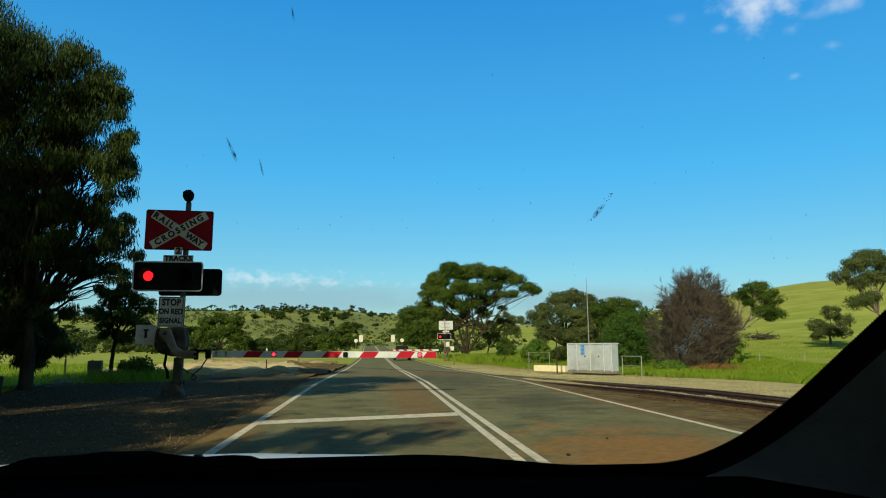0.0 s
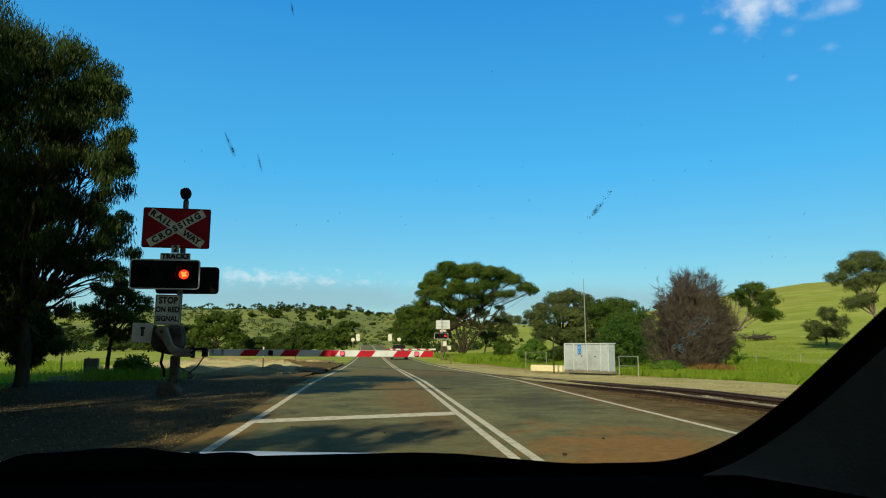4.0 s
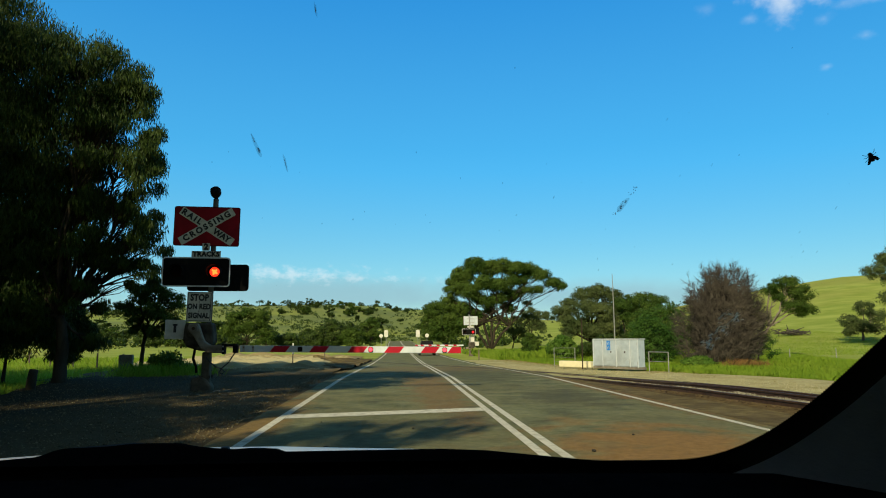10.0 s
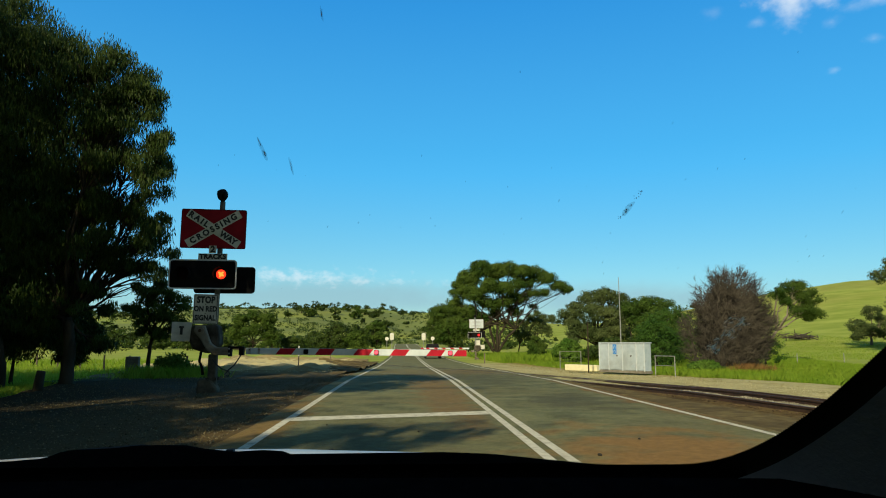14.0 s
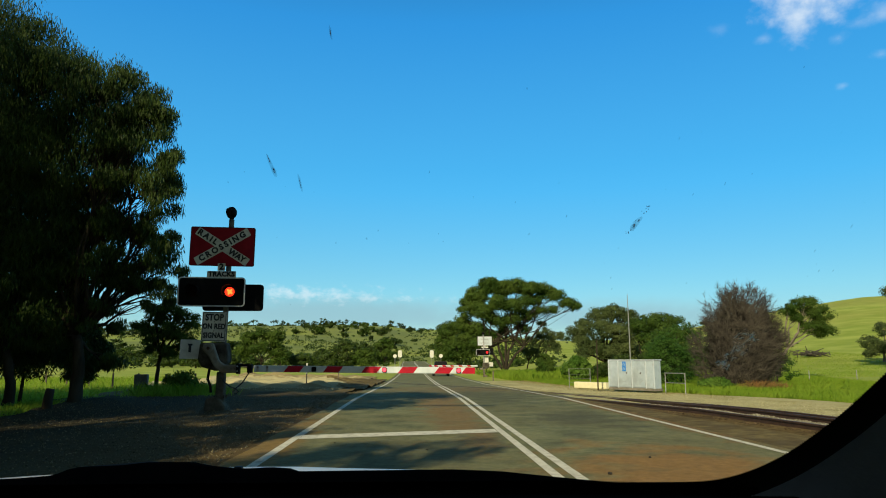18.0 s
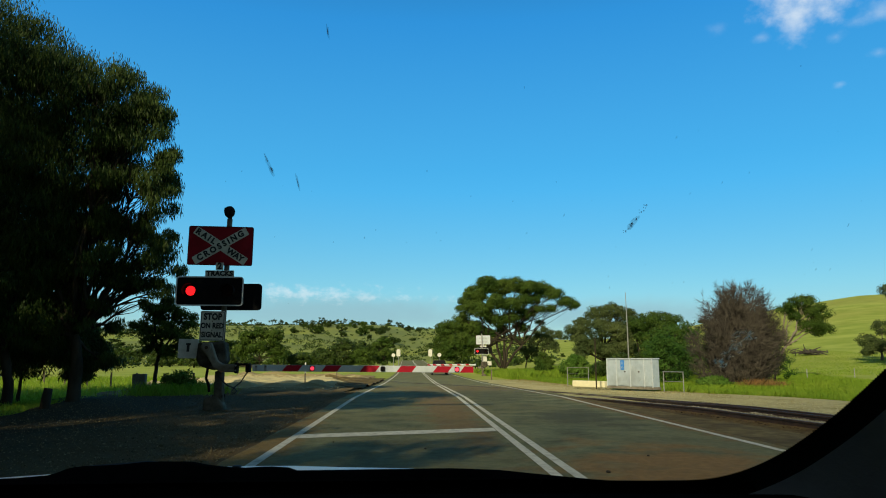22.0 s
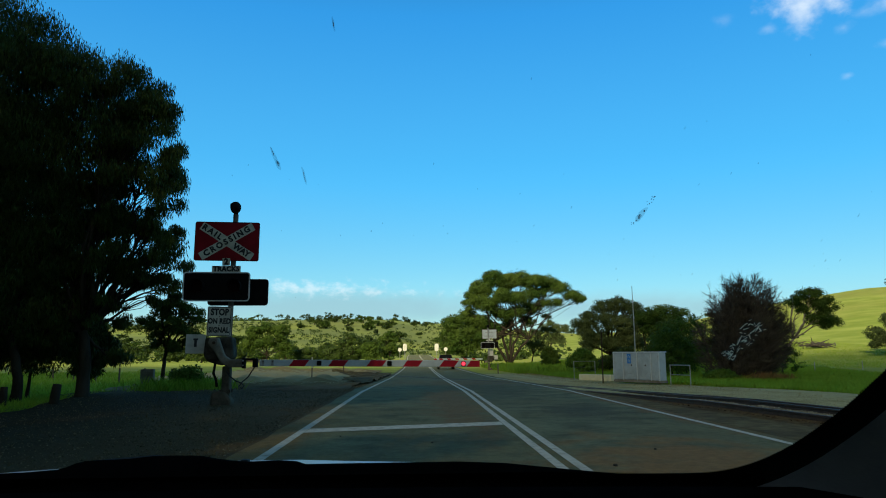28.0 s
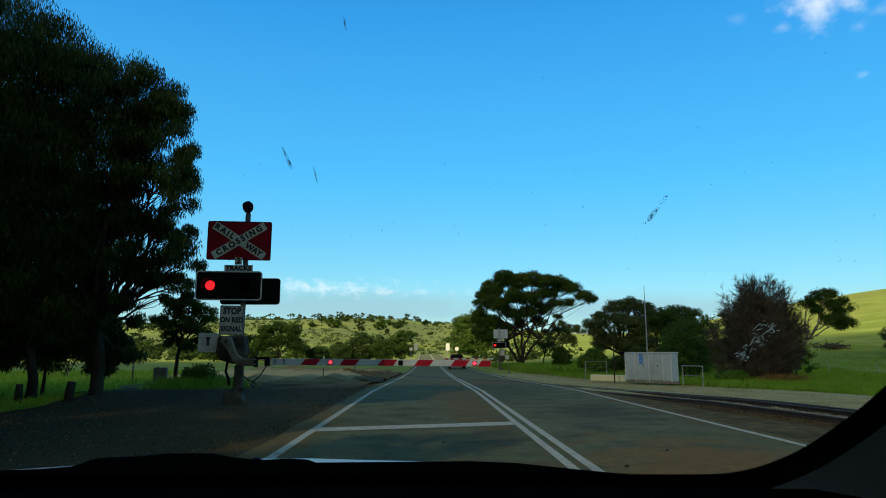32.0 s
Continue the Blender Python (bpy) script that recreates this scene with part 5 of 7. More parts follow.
        tree(seed, x, y, label, [(-w * 0.24, 0, h * 0.45, w * 0.3, w * 0.3, h * 0.34), (w * 0.24, 0.1, h * 0.42, w * 0.3, w * 0.3, h * 0.32), (0, 0, h * 0.68, w * 0.3, w * 0.3, h * 0.28), (0.1, -w * 0.15, h * 0.28, w * 0.4, w * 0.3, h * 0.24)],
             radius=0.07, leaf=leaf, bark="dark_bark", puffs=12 if seed in (55, 56) else 34, puff=0.14 if h < 0.8 else 0.2 if seed == 55 else 0.26 if h < 3 else 0.36, per=60, length=0.15 if y < 55 else 0.2, width=0.06 if y < 55 else 0.09, droop=0.2, trunk=((0, 0, 0), (0, 0, h * 0.15)), name="shrub", twigs=6)


def build_dead_bush():
    """Leafless grey bush: hundreds of rising, forking twigs."""
    rng = np.random.default_rng(77)
    x, y = 19.45, 42.0
    t = thing("dead_bush", pose(x, y, land_z(x, y)), "large leafless grey-brown bush of dense twigs", "shrub")
    stems, twigs = Geo(), []
    for k in range(95):
        a = rng.uniform(0, 2 * math.pi)
        lean = rng.uniform(0.0, 1.0) ** 0.65
        H = 5.85 * (1 - 0.62 * lean ** 4.0) * rng.uniform(0.72, 1.0)
        tip = np.array((math.cos(a) * 2.6 * lean + 0.6, math.sin(a) * 2.2 * lean, H))
        p = limb_path(rng, (math.cos(a) * 1.5 * lean + 0.2, math.sin(a) * 0.9 * lean, -0.1), tip, 0.12, 8)
        stems.tube(p, np.linspace(0.04, 0.010, 8), 5)
        for j in range(85):
            i = rng.integers(1, 8)
            b = p[i] + (rng.normal(size=3)) * 0.18
            d = np.array((math.cos(a) * lean * 0.8, math.sin(a) * lean * 0.8, 0.7)) + rng.normal(size=3) * 0.38
            d /= np.linalg.norm(d)
            twigs.append((b, d, rng.uniform(0.3, 0.8) * (1.0 if i < 7 else 0.7)))
    part("stem", stems, "dead_twig", t)
    b = np.array([q[0] for q in twigs])
    d = np.array([q[1] for q in twigs])
    L = np.array([q[2] for q in twigs])[:, None]
    vs, fs, n = [], [], 0
    for rep in range(9):
        bb = b + d * L * rng.uniform(0, 0.8, size=L.shape)
        dd = d + rng.normal(size=d.shape) * 0.4
        dd /= np.linalg.norm(dd, axis=1)[:, None]
        s = np.cross(dd, rng.normal(size=d.shape))
        s /= np.linalg.norm(s, axis=1)[:, None]
        u = np.cross(dd, s)
        w = 0.0075
        tip = bb + dd * L * rng.uniform(0.5, 1.0, size=L.shape)
        v = np.stack([bb + s * w, bb - s * w * 0.5 + u * w, bb - s * w * 0.5 - u * w, tip], 1).reshape(-1, 3)
        i = np.arange(len(bb))[:, None] * 4
        f = np.concatenate([i + (0, 1, 3), i + (1, 2, 3), i + (2, 0, 3)])
        vs.append(v)
        fs.append(f + n)
        n += len(v)
    me = quick_mesh("twig", np.concatenate(vs), np.concatenate(fs))
    me.materials.append(M["dead_twig"])
    ob = new("twig", me)
    ob.parent = t
    tagged(ob, kind="stuff")


def scatter(name, label, category, mat, n, area, length, width, seed, lean=0.35):
    """Blades over an area; area(rng, n) gives x, y."""
    rng = np.random.default_rng(seed)
    xy = area(rng, n)
    z = np.array([land_z(a, b) for a, b in xy])
    p = np.c_[xy, z - 0.02]
    d = rng.normal(size=(len(p), 3)) * lean + (0, 0, 1)
    d /= np.linalg.norm(d, axis=1)[:, None]
    s = np.cross(d, rng.normal(size=(len(p), 3)))
    s /= np.linalg.norm(s, axis=1)[:, None]
    L = length * rng.uniform(0.4, 1.25, size=(len(p), 1)) * (0.8 + 0.4 * np.array([0.5 + 0.5 * noise.noise(Vector((a * 0.5, b * 0.5, seed))) for a, b in xy]))[:, None]
    w = width * rng.uniform(0.6, 1.4, size=(len(p), 1))
    bend = rng.normal(size=(len(p), 3)) * (0.18, 0.18, 0) * L
    v = np.stack([p - s * w / 2, p + s * w / 2, p + d * L * 0.6 + s * w * 0.35, p + d * L + bend, p + d * L * 0.6 - s * w * 0.35], 1).reshape(-1, 3)
    f = np.arange(len(v)).reshape(-1, 5)
    me = quick_mesh(name, v, f)
    me.materials.append(M[mat])
    ob = new(name, me)
    return tagged(ob, label, category, kind="stuff")


def build_grass():
    def right_bank(rng, n):
        y = rng.uniform(22, 75, n)
        x0 = np.maximum(10.0, 13.6 - 0.26 * np.maximum(0, y - 20))
        return np.c_[x0 + rng.uniform(0, 1, n) ** 1.5 * (5 + 0.35 * y), y]

    def left_field(rng, n):
        y = rng.uniform(24, 60, n)
        return np.c_[-13.0 - 4.5 * np.clip((y - 30) / 20, 0, 1) - rng.uniform(0, 1, n) * (6 + y * 0.5), y]

    def far_right(rng, n):
        y = rng.uniform(62, 100, n)
        return np.c_[9.0 + rng.uniform(0, 1, n) ** 1.3 * 20, y]

    def left_shade(rng, n):
        y = rng.uniform(8, 27, n)
        return np.c_[-8.6 - 3 * np.clip((y - 12) / 14, 0, 1) - rng.uniform(0, 1, n) ** 1.4 * 7, y]

    scatter("long_grass", "long bright green grass beside the railway", "grass", "grass", 210000, right_bank, 0.24, 0.014, 1)
    scatter("long_grass", "long bright green grass beyond the crossing", "grass", "grass", 30000, far_right, 0.7, 0.05, 2)
    scatter("field_grass", "green pasture grass", "grass", "grass", 30000, left_field, 0.3, 0.03, 3)
    def verge_edge(rng, n):
        y = rng.uniform(14, 62, n)
        return np.c_[np.maximum(10.0, 13.6 - 0.26 * np.maximum(0, y - 20)) - rng.uniform(0, 1, n) ** 1.6 * 2.6 + 0.4, y]

    def shoulder_edge(rng, n):
        y = rng.uniform(6, 48, n)
        return np.c_[-2.6 - rng.uniform(0, 1, n) ** 1.5 * 6.5, y]

    def field(rng, n):
        y = rng.uniform(62, 130, n)
        return np.c_[22 + rng.uniform(0, 1, n) * 50, y]

    def sand_tufts(rng, n):
        c = np.c_[rng.uniform(-13, -3.4, 70), rng.uniform(31, 62, 70)]
        k = rng.integers(0, len(c), n)
        return c[k] + rng.normal(size=(n, 2)) * (0.45, 0.7)

    def by_signal(rng, n):
        return np.c_[-9.5 + rng.normal(size=n) * 0.7, 28.6 + rng.normal(size=n) * 0.9]

    def bush_foot(rng, n):
        return np.c_[19.6 + rng.normal(size=n) * 0.6, 38.4 + rng.normal(size=n) * 0.5]

    scatter("tall_grass", "tall soft green grass behind the signal", "grass", "grass", 6000, by_signal, 0.55, 0.022, 11, 0.4)
    scatter("dry_grass", "rusty dry grass at the foot of the dead bush", "grass", "rusty_grass", 1700, bush_foot, 0.45, 0.02, 12, 0.45)
    scatter("grass_tufts", "low dry and green tufts on the open sand", "grass", "dry_grass", 9000, sand_tufts, 0.16, 0.02, 9, 0.6)
    scatter("dry_grass", "short dry straw on the gravel verge", "grass", "dry_grass", 26000, verge_edge, 0.10, 0.014, 6, 0.8)
    scatter("dead_litter", "dry bark and leaf litter on the gravel shoulder", "leaf litter", "litter", 36000, shoulder_edge, 0.10, 0.020, 7, 1.6)
    scatter("field_grass", "bright green crop in the far field", "grass", "grass", 70000, field, 0.16, 0.035, 8)
    scatter("shade_grass", "short grass under the roadside trees", "grass", "grass", 22000, left_shade, 0.22, 0.02, 4)


def stones(name, label, n, area, size, mat, seed, zf):
    """Loose stones: small uneven octahedra lying on the ground."""
    rng = np.random.default_rng(seed)
    xy = area(rng, n)
    c = np.c_[xy, np.array([zf(a, b) for a, b in xy])]
    o = np.array(((1, 0, 0), (0, 1, 0), (-1, 0, 0), (0, -1, 0), (0, 0, 0.8), (0, 0, -0.6)))
    s = size * rng.uniform(0.35, 1.0, size=(n, 1, 1)) ** 1.6
    v = c[:, None] + o[None] * s * rng.uniform(0.6, 1.2, size=(n, 6, 1))
    t = rng.uniform(0, 6.28, size=n)
    dx, dy = v[..., 0] - c[:, None, 0], v[..., 1] - c[:, None, 1]
    v[..., 0] = c[:, None, 0] + dx * np.cos(t)[:, None] - dy * np.sin(t)[:, None]
    v[..., 1] = c[:, None, 1] + dx * np.sin(t)[:, None] + dy * np.cos(t)[:, None]
    f = np.array(((0, 1, 4), (1, 2, 4), (2, 3, 4), (3, 0, 4), (1, 0, 5), (2, 1, 5), (3, 2, 5), (0, 3, 5)))
    fs = (np.arange(n)[:, None, None] * 6 + f[None]).reshape(-1, 3)
    me = quick_mesh(name, v.reshape(-1, 3), fs)
    me.materials.append(M[mat])
    tagged(new(name, me), label, "stones", kind="stuff")


def build_stones():
    def shoulder(rng, n):
        y = 6 + 40 * rng.uniform(0, 1, n) ** 1.5
        return np.c_[-2.45 - rng.uniform(0, 1, n) ** 1.2 * 8, y]

    def trackside(rng, n):
        y = rng.uniform(4, 25, n)
        return np.c_[np.array([track_x(b) for b in y]) + rng.uniform(-0.25, 2.6, n), y]

    def verge(rng, n):
        y = 8 + 36 * rng.uniform(0, 1, n)
        return np.c_[np.array([track_x(b) for b in y]) + rng.uniform(2.3, 5.5, n), y]

    stones("loose_gravel", "loose grey gravel stones on the shoulder", 26000, shoulder, 0.021, "stone", 71, lambda x, y: road_z(y) - 0.005)
    def open_sand(rng, n):
        y = 31 + 30 * rng.uniform(0, 1, n) ** 1.2
        return np.c_[-3.2 - rng.uniform(0, 1, n) * 8.5, y]

    stones("loose_stones", "loose pale stones and clods on the open sand", 2500, open_sand, 0.035, "pale_stone", 74, lambda x, y: -0.03 + land_z(x, y) * smooth01((y - 32) / 8) + 0.07 * smooth01((y - 25) / 8))
    def rail_edge(rng, n):
        y = rng.uniform(4, 24, n)
        return np.c_[np.array([track_x(b) for b in y]) + 0.30 + np.clip(rng.normal(size=n), -1.6, 1.6) * 0.13, y]

    stones("ballast_stones", "pale grey ballast heaped along the near rail", 6500, rail_edge, 0.036, "grey_ballast", 75, lambda x, y: road_z(y) + track_rise(y) - 0.035 + 0.03 * noise.noise(Vector((x * 3, y * 1.5, 2))))
    stones("ballast_stones", "rust-stained ballast stones between the rails", 9000, trackside, 0.045, "ballast_stone", 72, lambda x, y: road_z(y) + track_rise(y) - 0.12)
    stones("loose_gravel", "loose pale gravel stones beside the track", 12000, verge, 0.019, "pale_stone", 73, lambda x, y: road_z(y) - 0.005)


build_stones()
build_trees()
build_dead_bush()
build_grass()


# ---------------------------------------------------------------- the crossing
MOVERS = {"left": [], "right": []}   # lit lens inserts, by the side on which they flash


def build_signal(m, near):
    t = thing("crossing_signal", m, "railway crossing mast with red sign boards and paired red signal lights" if near else "railway crossing mast seen from behind with red lights", "railway signal", "crossing signals")
    g = Geo()
    g.tube([(0.02, 0.05, 0.2), (0.05, 0.05, 2.5), (0.09, 0.05, 5.05)], 0.07, 12)
    part("mast", g, "mast_paint" if near else "galv", t, smooth=True)
    g = Geo().poly([(-0.10, -0.25), (0.14, -0.25), (0.125, 0.98), (-0.085, 0.98)], -0.06, 0.16, 0.035)
    g.poly([(-0.36, -0.25), (0.20, -0.25), (0.20, 0.10), (0.05, 0.30), (-0.18, 0.36), (-0.34, 0.28)], -0.12, 0.24, 0.06)
    part("base", g, "stained", t, "stained concrete base")
    for k in range(4):
        part("anchor_bolt", Geo().box((0.02 + (0.12 if k % 2 else -0.12), 0.05 + (0.12 if k // 2 else -0.12), 0.34), (0.04, 0.04, 0.08), 0.01), "rail", t)
    # bell on top
    g = Geo()
    g.tube([(-0.05, 0.0, 5.22), (-0.02, 0.0, 5.23), (0.05, -0.01, 5.23), (0.11, -0.03, 5.22), (0.15, -0.05, 5.21)], [0.04, 0.12, 0.16, 0.17, 0.14], 20)
    g.tube([(0.15, -0.05, 5.20), (0.20, -0.08, 5.19)], [0.10, 0.06], 14)
    g.tube([(0.09, 0.05, 4.95), (0.08, 0.09, 5.10), (0.07, 0.05, 5.22)], 0.055, 8)
    part("warning_bell", g, "black", t, "dark round warning bell", smooth=True)
    # red board with the crossed arms
    board = part("crossing_board", Geo().rounded_plate((0, 0, 0), 1.70, 1.06, 0.02, 0.05), "red_sign", t, "red board with crossed white arms", at=pose(-0.09, -0.06, 4.29, 0, 0.5, 3))
    part("board_back", Geo().rounded_plate((0, 0.014, 0), 1.68, 1.04, 0.008, 0.05), "cabinet_trim", board, "grey back of the board")
    part("board_rim", Geo().plate_ring((0, -0.006, 0), 1.70, 1.06, 0.014, 0.05, 0.022), "dark_red_rim", board)
    for ang in (-32, 32):
        part("cross_arm", Geo().rounded_plate((0, 0, 0), 1.60, 0.225, 0.006, 0.02), "white_sign", board, at=pose(0, -0.014 - (0.004 if ang > 0 else 0), 0, 0, -ang, 0))
    for word, x, ang, span in (("RAIL", -0.47, -32, 0.58), ("WAY", 0.46, -32, 0.52), ("CROSSING", 0.0, 32, 1.44)):
        lettering("lettering", word, 0.215, "black_letter", board, pose(0, -0.024, 0, 0, -ang, 0) @ pose(x, 0, 0), 1.0, narrow=1.0, span=span, bold=0.05)
    part("board_bracket", Geo().box((0, 0, 0), (0.9, 0.05, 0.06), 0.01), "galv", t, at=pose(-0.05, -0.02, 4.5))
    part("board_bracket", Geo().box((0, 0, 0), (0.9, 0.05, 0.06), 0.01), "galv", t, at=pose(-0.05, -0.02, 4.05))
    two = part("number_plate", Geo().rounded_plate((0, 0, 0), 0.2, 0.2, 0.01, 0.01), "white_sign", t, "small white plate with the figure 2", at=pose(-0.08, -0.10, 3.73))
    lettering("lettering", "2", 0.22, "black_letter", two, pose(0, -0.007, 0), bold=0.06)
    tr = part("tracks_plate", Geo().rounded_plate((0, 0, 0), 0.76, 0.17, 0.01, 0.01), "white_sign", t, "white plate lettered TRACKS", at=pose(-0.08, -0.065, 3.54))
    lettering("lettering", "TRACKS", 0.18, "black_letter", tr, pose(0, -0.007, 0), 1.1, span=0.70, bold=0.06)
    # two light units back to back
    for side, (cx, cy, cz, yaw, w, h) in (("front", (-0.29, -0.16, 3.06, 4, 1.73, 0.78)), ("back", (0.16, 0.32, 2.95, 180, 1.62, 0.72))):
        u = part("light_unit", Geo().rounded_plate((0, 0, 0), w, h, 0.03, 0.09), "black", t, "black backboard with two red lights", at=pose(cx, cy, cz, 0, 0, yaw))
        part("unit_rim", Geo().plate_ring((0, -0.012, 0), w, h, 0.024, 0.09, 0.032), "grey_rim", u)
        for sx in (-1, 1):
            x = sx * 0.475
            hood = Geo()
            for k in range(20):
                a0, a1 = radians(-35 + 250 * k / 20), radians(-35 + 250 * (k + 1) / 20)
                p = [(x + 0.185 * math.cos(a), y, 0.185 * math.sin(a)) for a in (a0, a1) for y in (-0.02, -0.30)]
                q = [(x + 0.178 * math.cos(a), y, 0.178 * math.sin(a)) for a in (a0, a1) for y in (-0.02, -0.30)]
                hood.add(p + q, [(0, 1, 3, 2), (4, 6, 7, 5), (1, 5, 7, 3)])
            part("hood", hood, "black", u)
            part("unlit_lens", Geo().disc((x, -0.03, 0), 0.145, 0.03), "dark_lens", u)
            # the insert stands proud of the dark lens while it is lit
            lit = part("lit_lens", Geo().disc((0, 0, 0), 0.125, 0.008, 24), "lit_red" if (sx < 0 or not near) else "lit_orange", u, "glowing red LED lens")
            if near and sx > 0 and side == "front":
                for k, (dx, dz, r) in enumerate(((0.0, 0.0, 0.055), (-0.05, 0.045, 0.026), (0.045, 0.05, 0.022), (0.055, -0.035, 0.024), (-0.03, -0.06, 0.022))):
                    part("led_core", Geo().disc((dx, -0.006 - 0.0005 * k, dz), r, 0.004, 14), "lit_amber", lit, "hotter amber LED core")
            MOVERS["left" if sx < 0 else "right"].append((lit, x))
        part("unit_bracket", Geo().box((0, 0, 0), (0.5, 0.16, 0.08), 0.01), "galv", u, at=pose(0, 0.09, 0))
    stop = part("stop_sign", Geo().rounded_plate((0, 0, 0), 0.63, 0.78, 0.012, 0.03), "white_sign", t, "white sign lettered STOP ON RED SIGNAL", at=pose(-0.2, -0.08, 2.15, 0, 1, 2))
    part("sign_border", Geo().plate_ring((0, -0.008, 0), 0.60, 0.75, 0.004, 0.025, 0.016), "black_letter", stop)
    for word, z, s in (("STOP", 0.235, 0.235), ("ON RED", 0.0, 0.19), ("SIGNAL", -0.235, 0.19)):
        lettering("lettering", word, s, "black_letter", stop, pose(0, -0.009, z), 1.05, narrow=0.8, bold=0.05)
    for z in (0.125, -0.115):
        part("mounting_bolt", Geo().disc((0, -0.012, z), 0.014, 0.01, 8), "rail", stop)
    # the boom mechanism
    g = Geo().poly([(-0.52, 1.73), (0.17, 1.73), (0.24, 1.22), (-0.06, 0.99), (-0.45, 1.10), (-0.56, 1.26)], -0.20, 0.26, 0.06)
    part("mechanism_case", g, "dark_case", t, "grimy dark boom mechanism case")
    part("case_lid", Geo().poly([(-0.47, 1.60), (-0.30, 1.66), (-0.16, 1.30), (-0.20, 1.12), (-0.42, 1.16), (-0.50, 1.28)], -0.235, -0.19, 0.02), "dark_case", t)
    g = Geo().poly([(-0.39, 1.56), (-0.36, 1.70), (-0.12, 1.71), (0.05, 1.26), (0.20, 1.16), (0.52, 1.16), (0.52, 0.95), (0.16, 0.95), (-0.03, 1.06), (-0.22, 1.37)], -0.40, -0.24, 0.035)
    part("drive_arm", g, "cast", t, "worn grey cast drive arm")
    part("pivot_boss", Geo().disc((-0.21, -0.42, 1.58), 0.10, 0.06, 20), "cast", t)
    part("pivot_bolt", Geo().disc((-0.21, -0.46, 1.58), 0.045, 0.04, 6), "rail", t)
    g = Geo().box((0.545, -0.32, 1.06), (0.07, 0.22, 0.27), 0.015)
    g.box((0.72, -0.32, 1.15), (0.34, 0.14, 0.06), 0.015)
    g.box((0.84, -0.32, 1.06), (0.12, 0.18, 0.22), 0.02)
    part("clamp", g, "black", t, "black arm clamp")
    for z in (1.00, 1.12):
        part("clamp_bolt", Geo().disc((0.545, -0.44, z), 0.022, 0.03, 6), "galv", t)
    plate = part("white_plate", Geo().rounded_plate((0, 0, 0), 0.5, 0.5, 0.03, 0.02), "white_sign", t, "white square plate with a dark mark", at=pose(-0.80, -0.05, 1.56, 0, 1, 4))
    g = Geo().box((0, -0.02, 0.02), (0.07, 0.008, 0.2), 0.003)
    g.box((0, -0.02, 0.12), (0.12, 0.008, 0.05), 0.003)
    part("plate_mark", g, "black_letter", plate)
    part("plate_bracket", Geo().box((-0.5, 0.0, 1.56), (0.35, 0.05, 0.05), 0.01), "galv", t)
    g = Geo()
    pts = [(0.08, -0.28, 0.86), (0.20, -0.3, 0.72), (0.36, -0.32, 0.60), (0.50, -0.34, 0.56), (0.58, -0.34, 0.48), (0.52, -0.34, 0.42), (0.44, -0.34, 0.46), (0.52, -0.34, 0.58), (0.66, -0.32, 0.70), (0.76, -0.32, 0.86), (0.85, -0.32, 1.0)]
    g.tube(pts, 0.018, 6)
    part("cable", g, "rubber", t, "looped black cable", smooth=True)
    g = Geo()
    g.tube([(-0.24, -0.12, 1.1), (-0.27, -0.16, 0.8), (-0.18, -0.2, 0.62), (-0.16, -0.2, 0.45)], 0.035, 7)
    part("conduit", g, "black", t, smooth=True)
    return t


def build_boom(m, near, end=5.72):
    t = thing("boom_gate", m, "lowered red and white striped boom gate arm" if near else "lowered red and white boom gate arm across the far lane", "boom gate", "boom gates")
    L = end
    part("arm", Geo().box((L / 2, 0, 0), (L, 0.05, 0.168), 0.012), "white_stripe", t)
    for x in (0.10, 0.34):
        part("joint_plate", Geo().box((x, -0.03, 0), (0.06, 0.012, 0.16), 0.004), "galv", t)
        part("joint_bolt", Geo().disc((x, -0.04, 0.04), 0.016, 0.012, 8), "rail", t)
    for a, b in ((0.82, 1.225), (1.83, 2.235), (2.82, 3.225), (3.77, 4.17), (4.72, 5.11), (5.425, 5.72)):
        g = Geo()
        s = 0.06 if b < 5.7 else 0.0
        v = [(a - 0.06, -0.028, -0.080), (b - 0.06 + (0 if s else 0.06), -0.028, -0.080), (b + 0.06 - (0 if s else 0.06), -0.028, 0.080), (a + 0.06, -0.028, 0.080)]
        v += [(x, -0.0255, z) for x, _, z in v]
        g.add(v, [(0, 1, 2, 3), (0, 4, 5, 1), (1, 5, 6, 2), (2, 6, 7, 3), (3, 7, 4, 0)])
        g.add([(x, -y, z) for x, y, z in v], [(3, 2, 1, 0), (1, 5, 4, 0), (2, 6, 5, 1), (3, 7, 6, 2), (0, 4, 7, 3)])
        part("red_stripe", g, "red_stripe", t)
    for k, (x, steady) in enumerate(((1.54, "left"), (3.36, "right"), (5.29, ""))):
        part("arm_light", Geo().rounded_plate((x, -0.04, 0), 0.12, 0.13, 0.03, 0.03), "black" if steady else "dark_lens", t)
        lit = part("lit_lens", Geo().disc((0, 0, 0), 0.052, 0.008, 16), "lit_pink", t, "glowing red arm light")
        if steady:
            MOVERS[steady].append((lit, x))
        else:
            lit.matrix_basis = pose(x, -0.058, 0)
    return t


def build_crossing():
    build_signal(pose(-5.05, 18.55, 0.0), True)
    build_boom(pose(-4.11, 18.25, 1.06, 0, 0.55, 0), True)
    zf = road_z(82) - 0.12
    build_signal(pose(8.35, 82, zf, 0, 0, 180), False)
    build_boom(pose(7.6, 82.3, zf + 1.38, 0, 0, 180), False, 5.72)


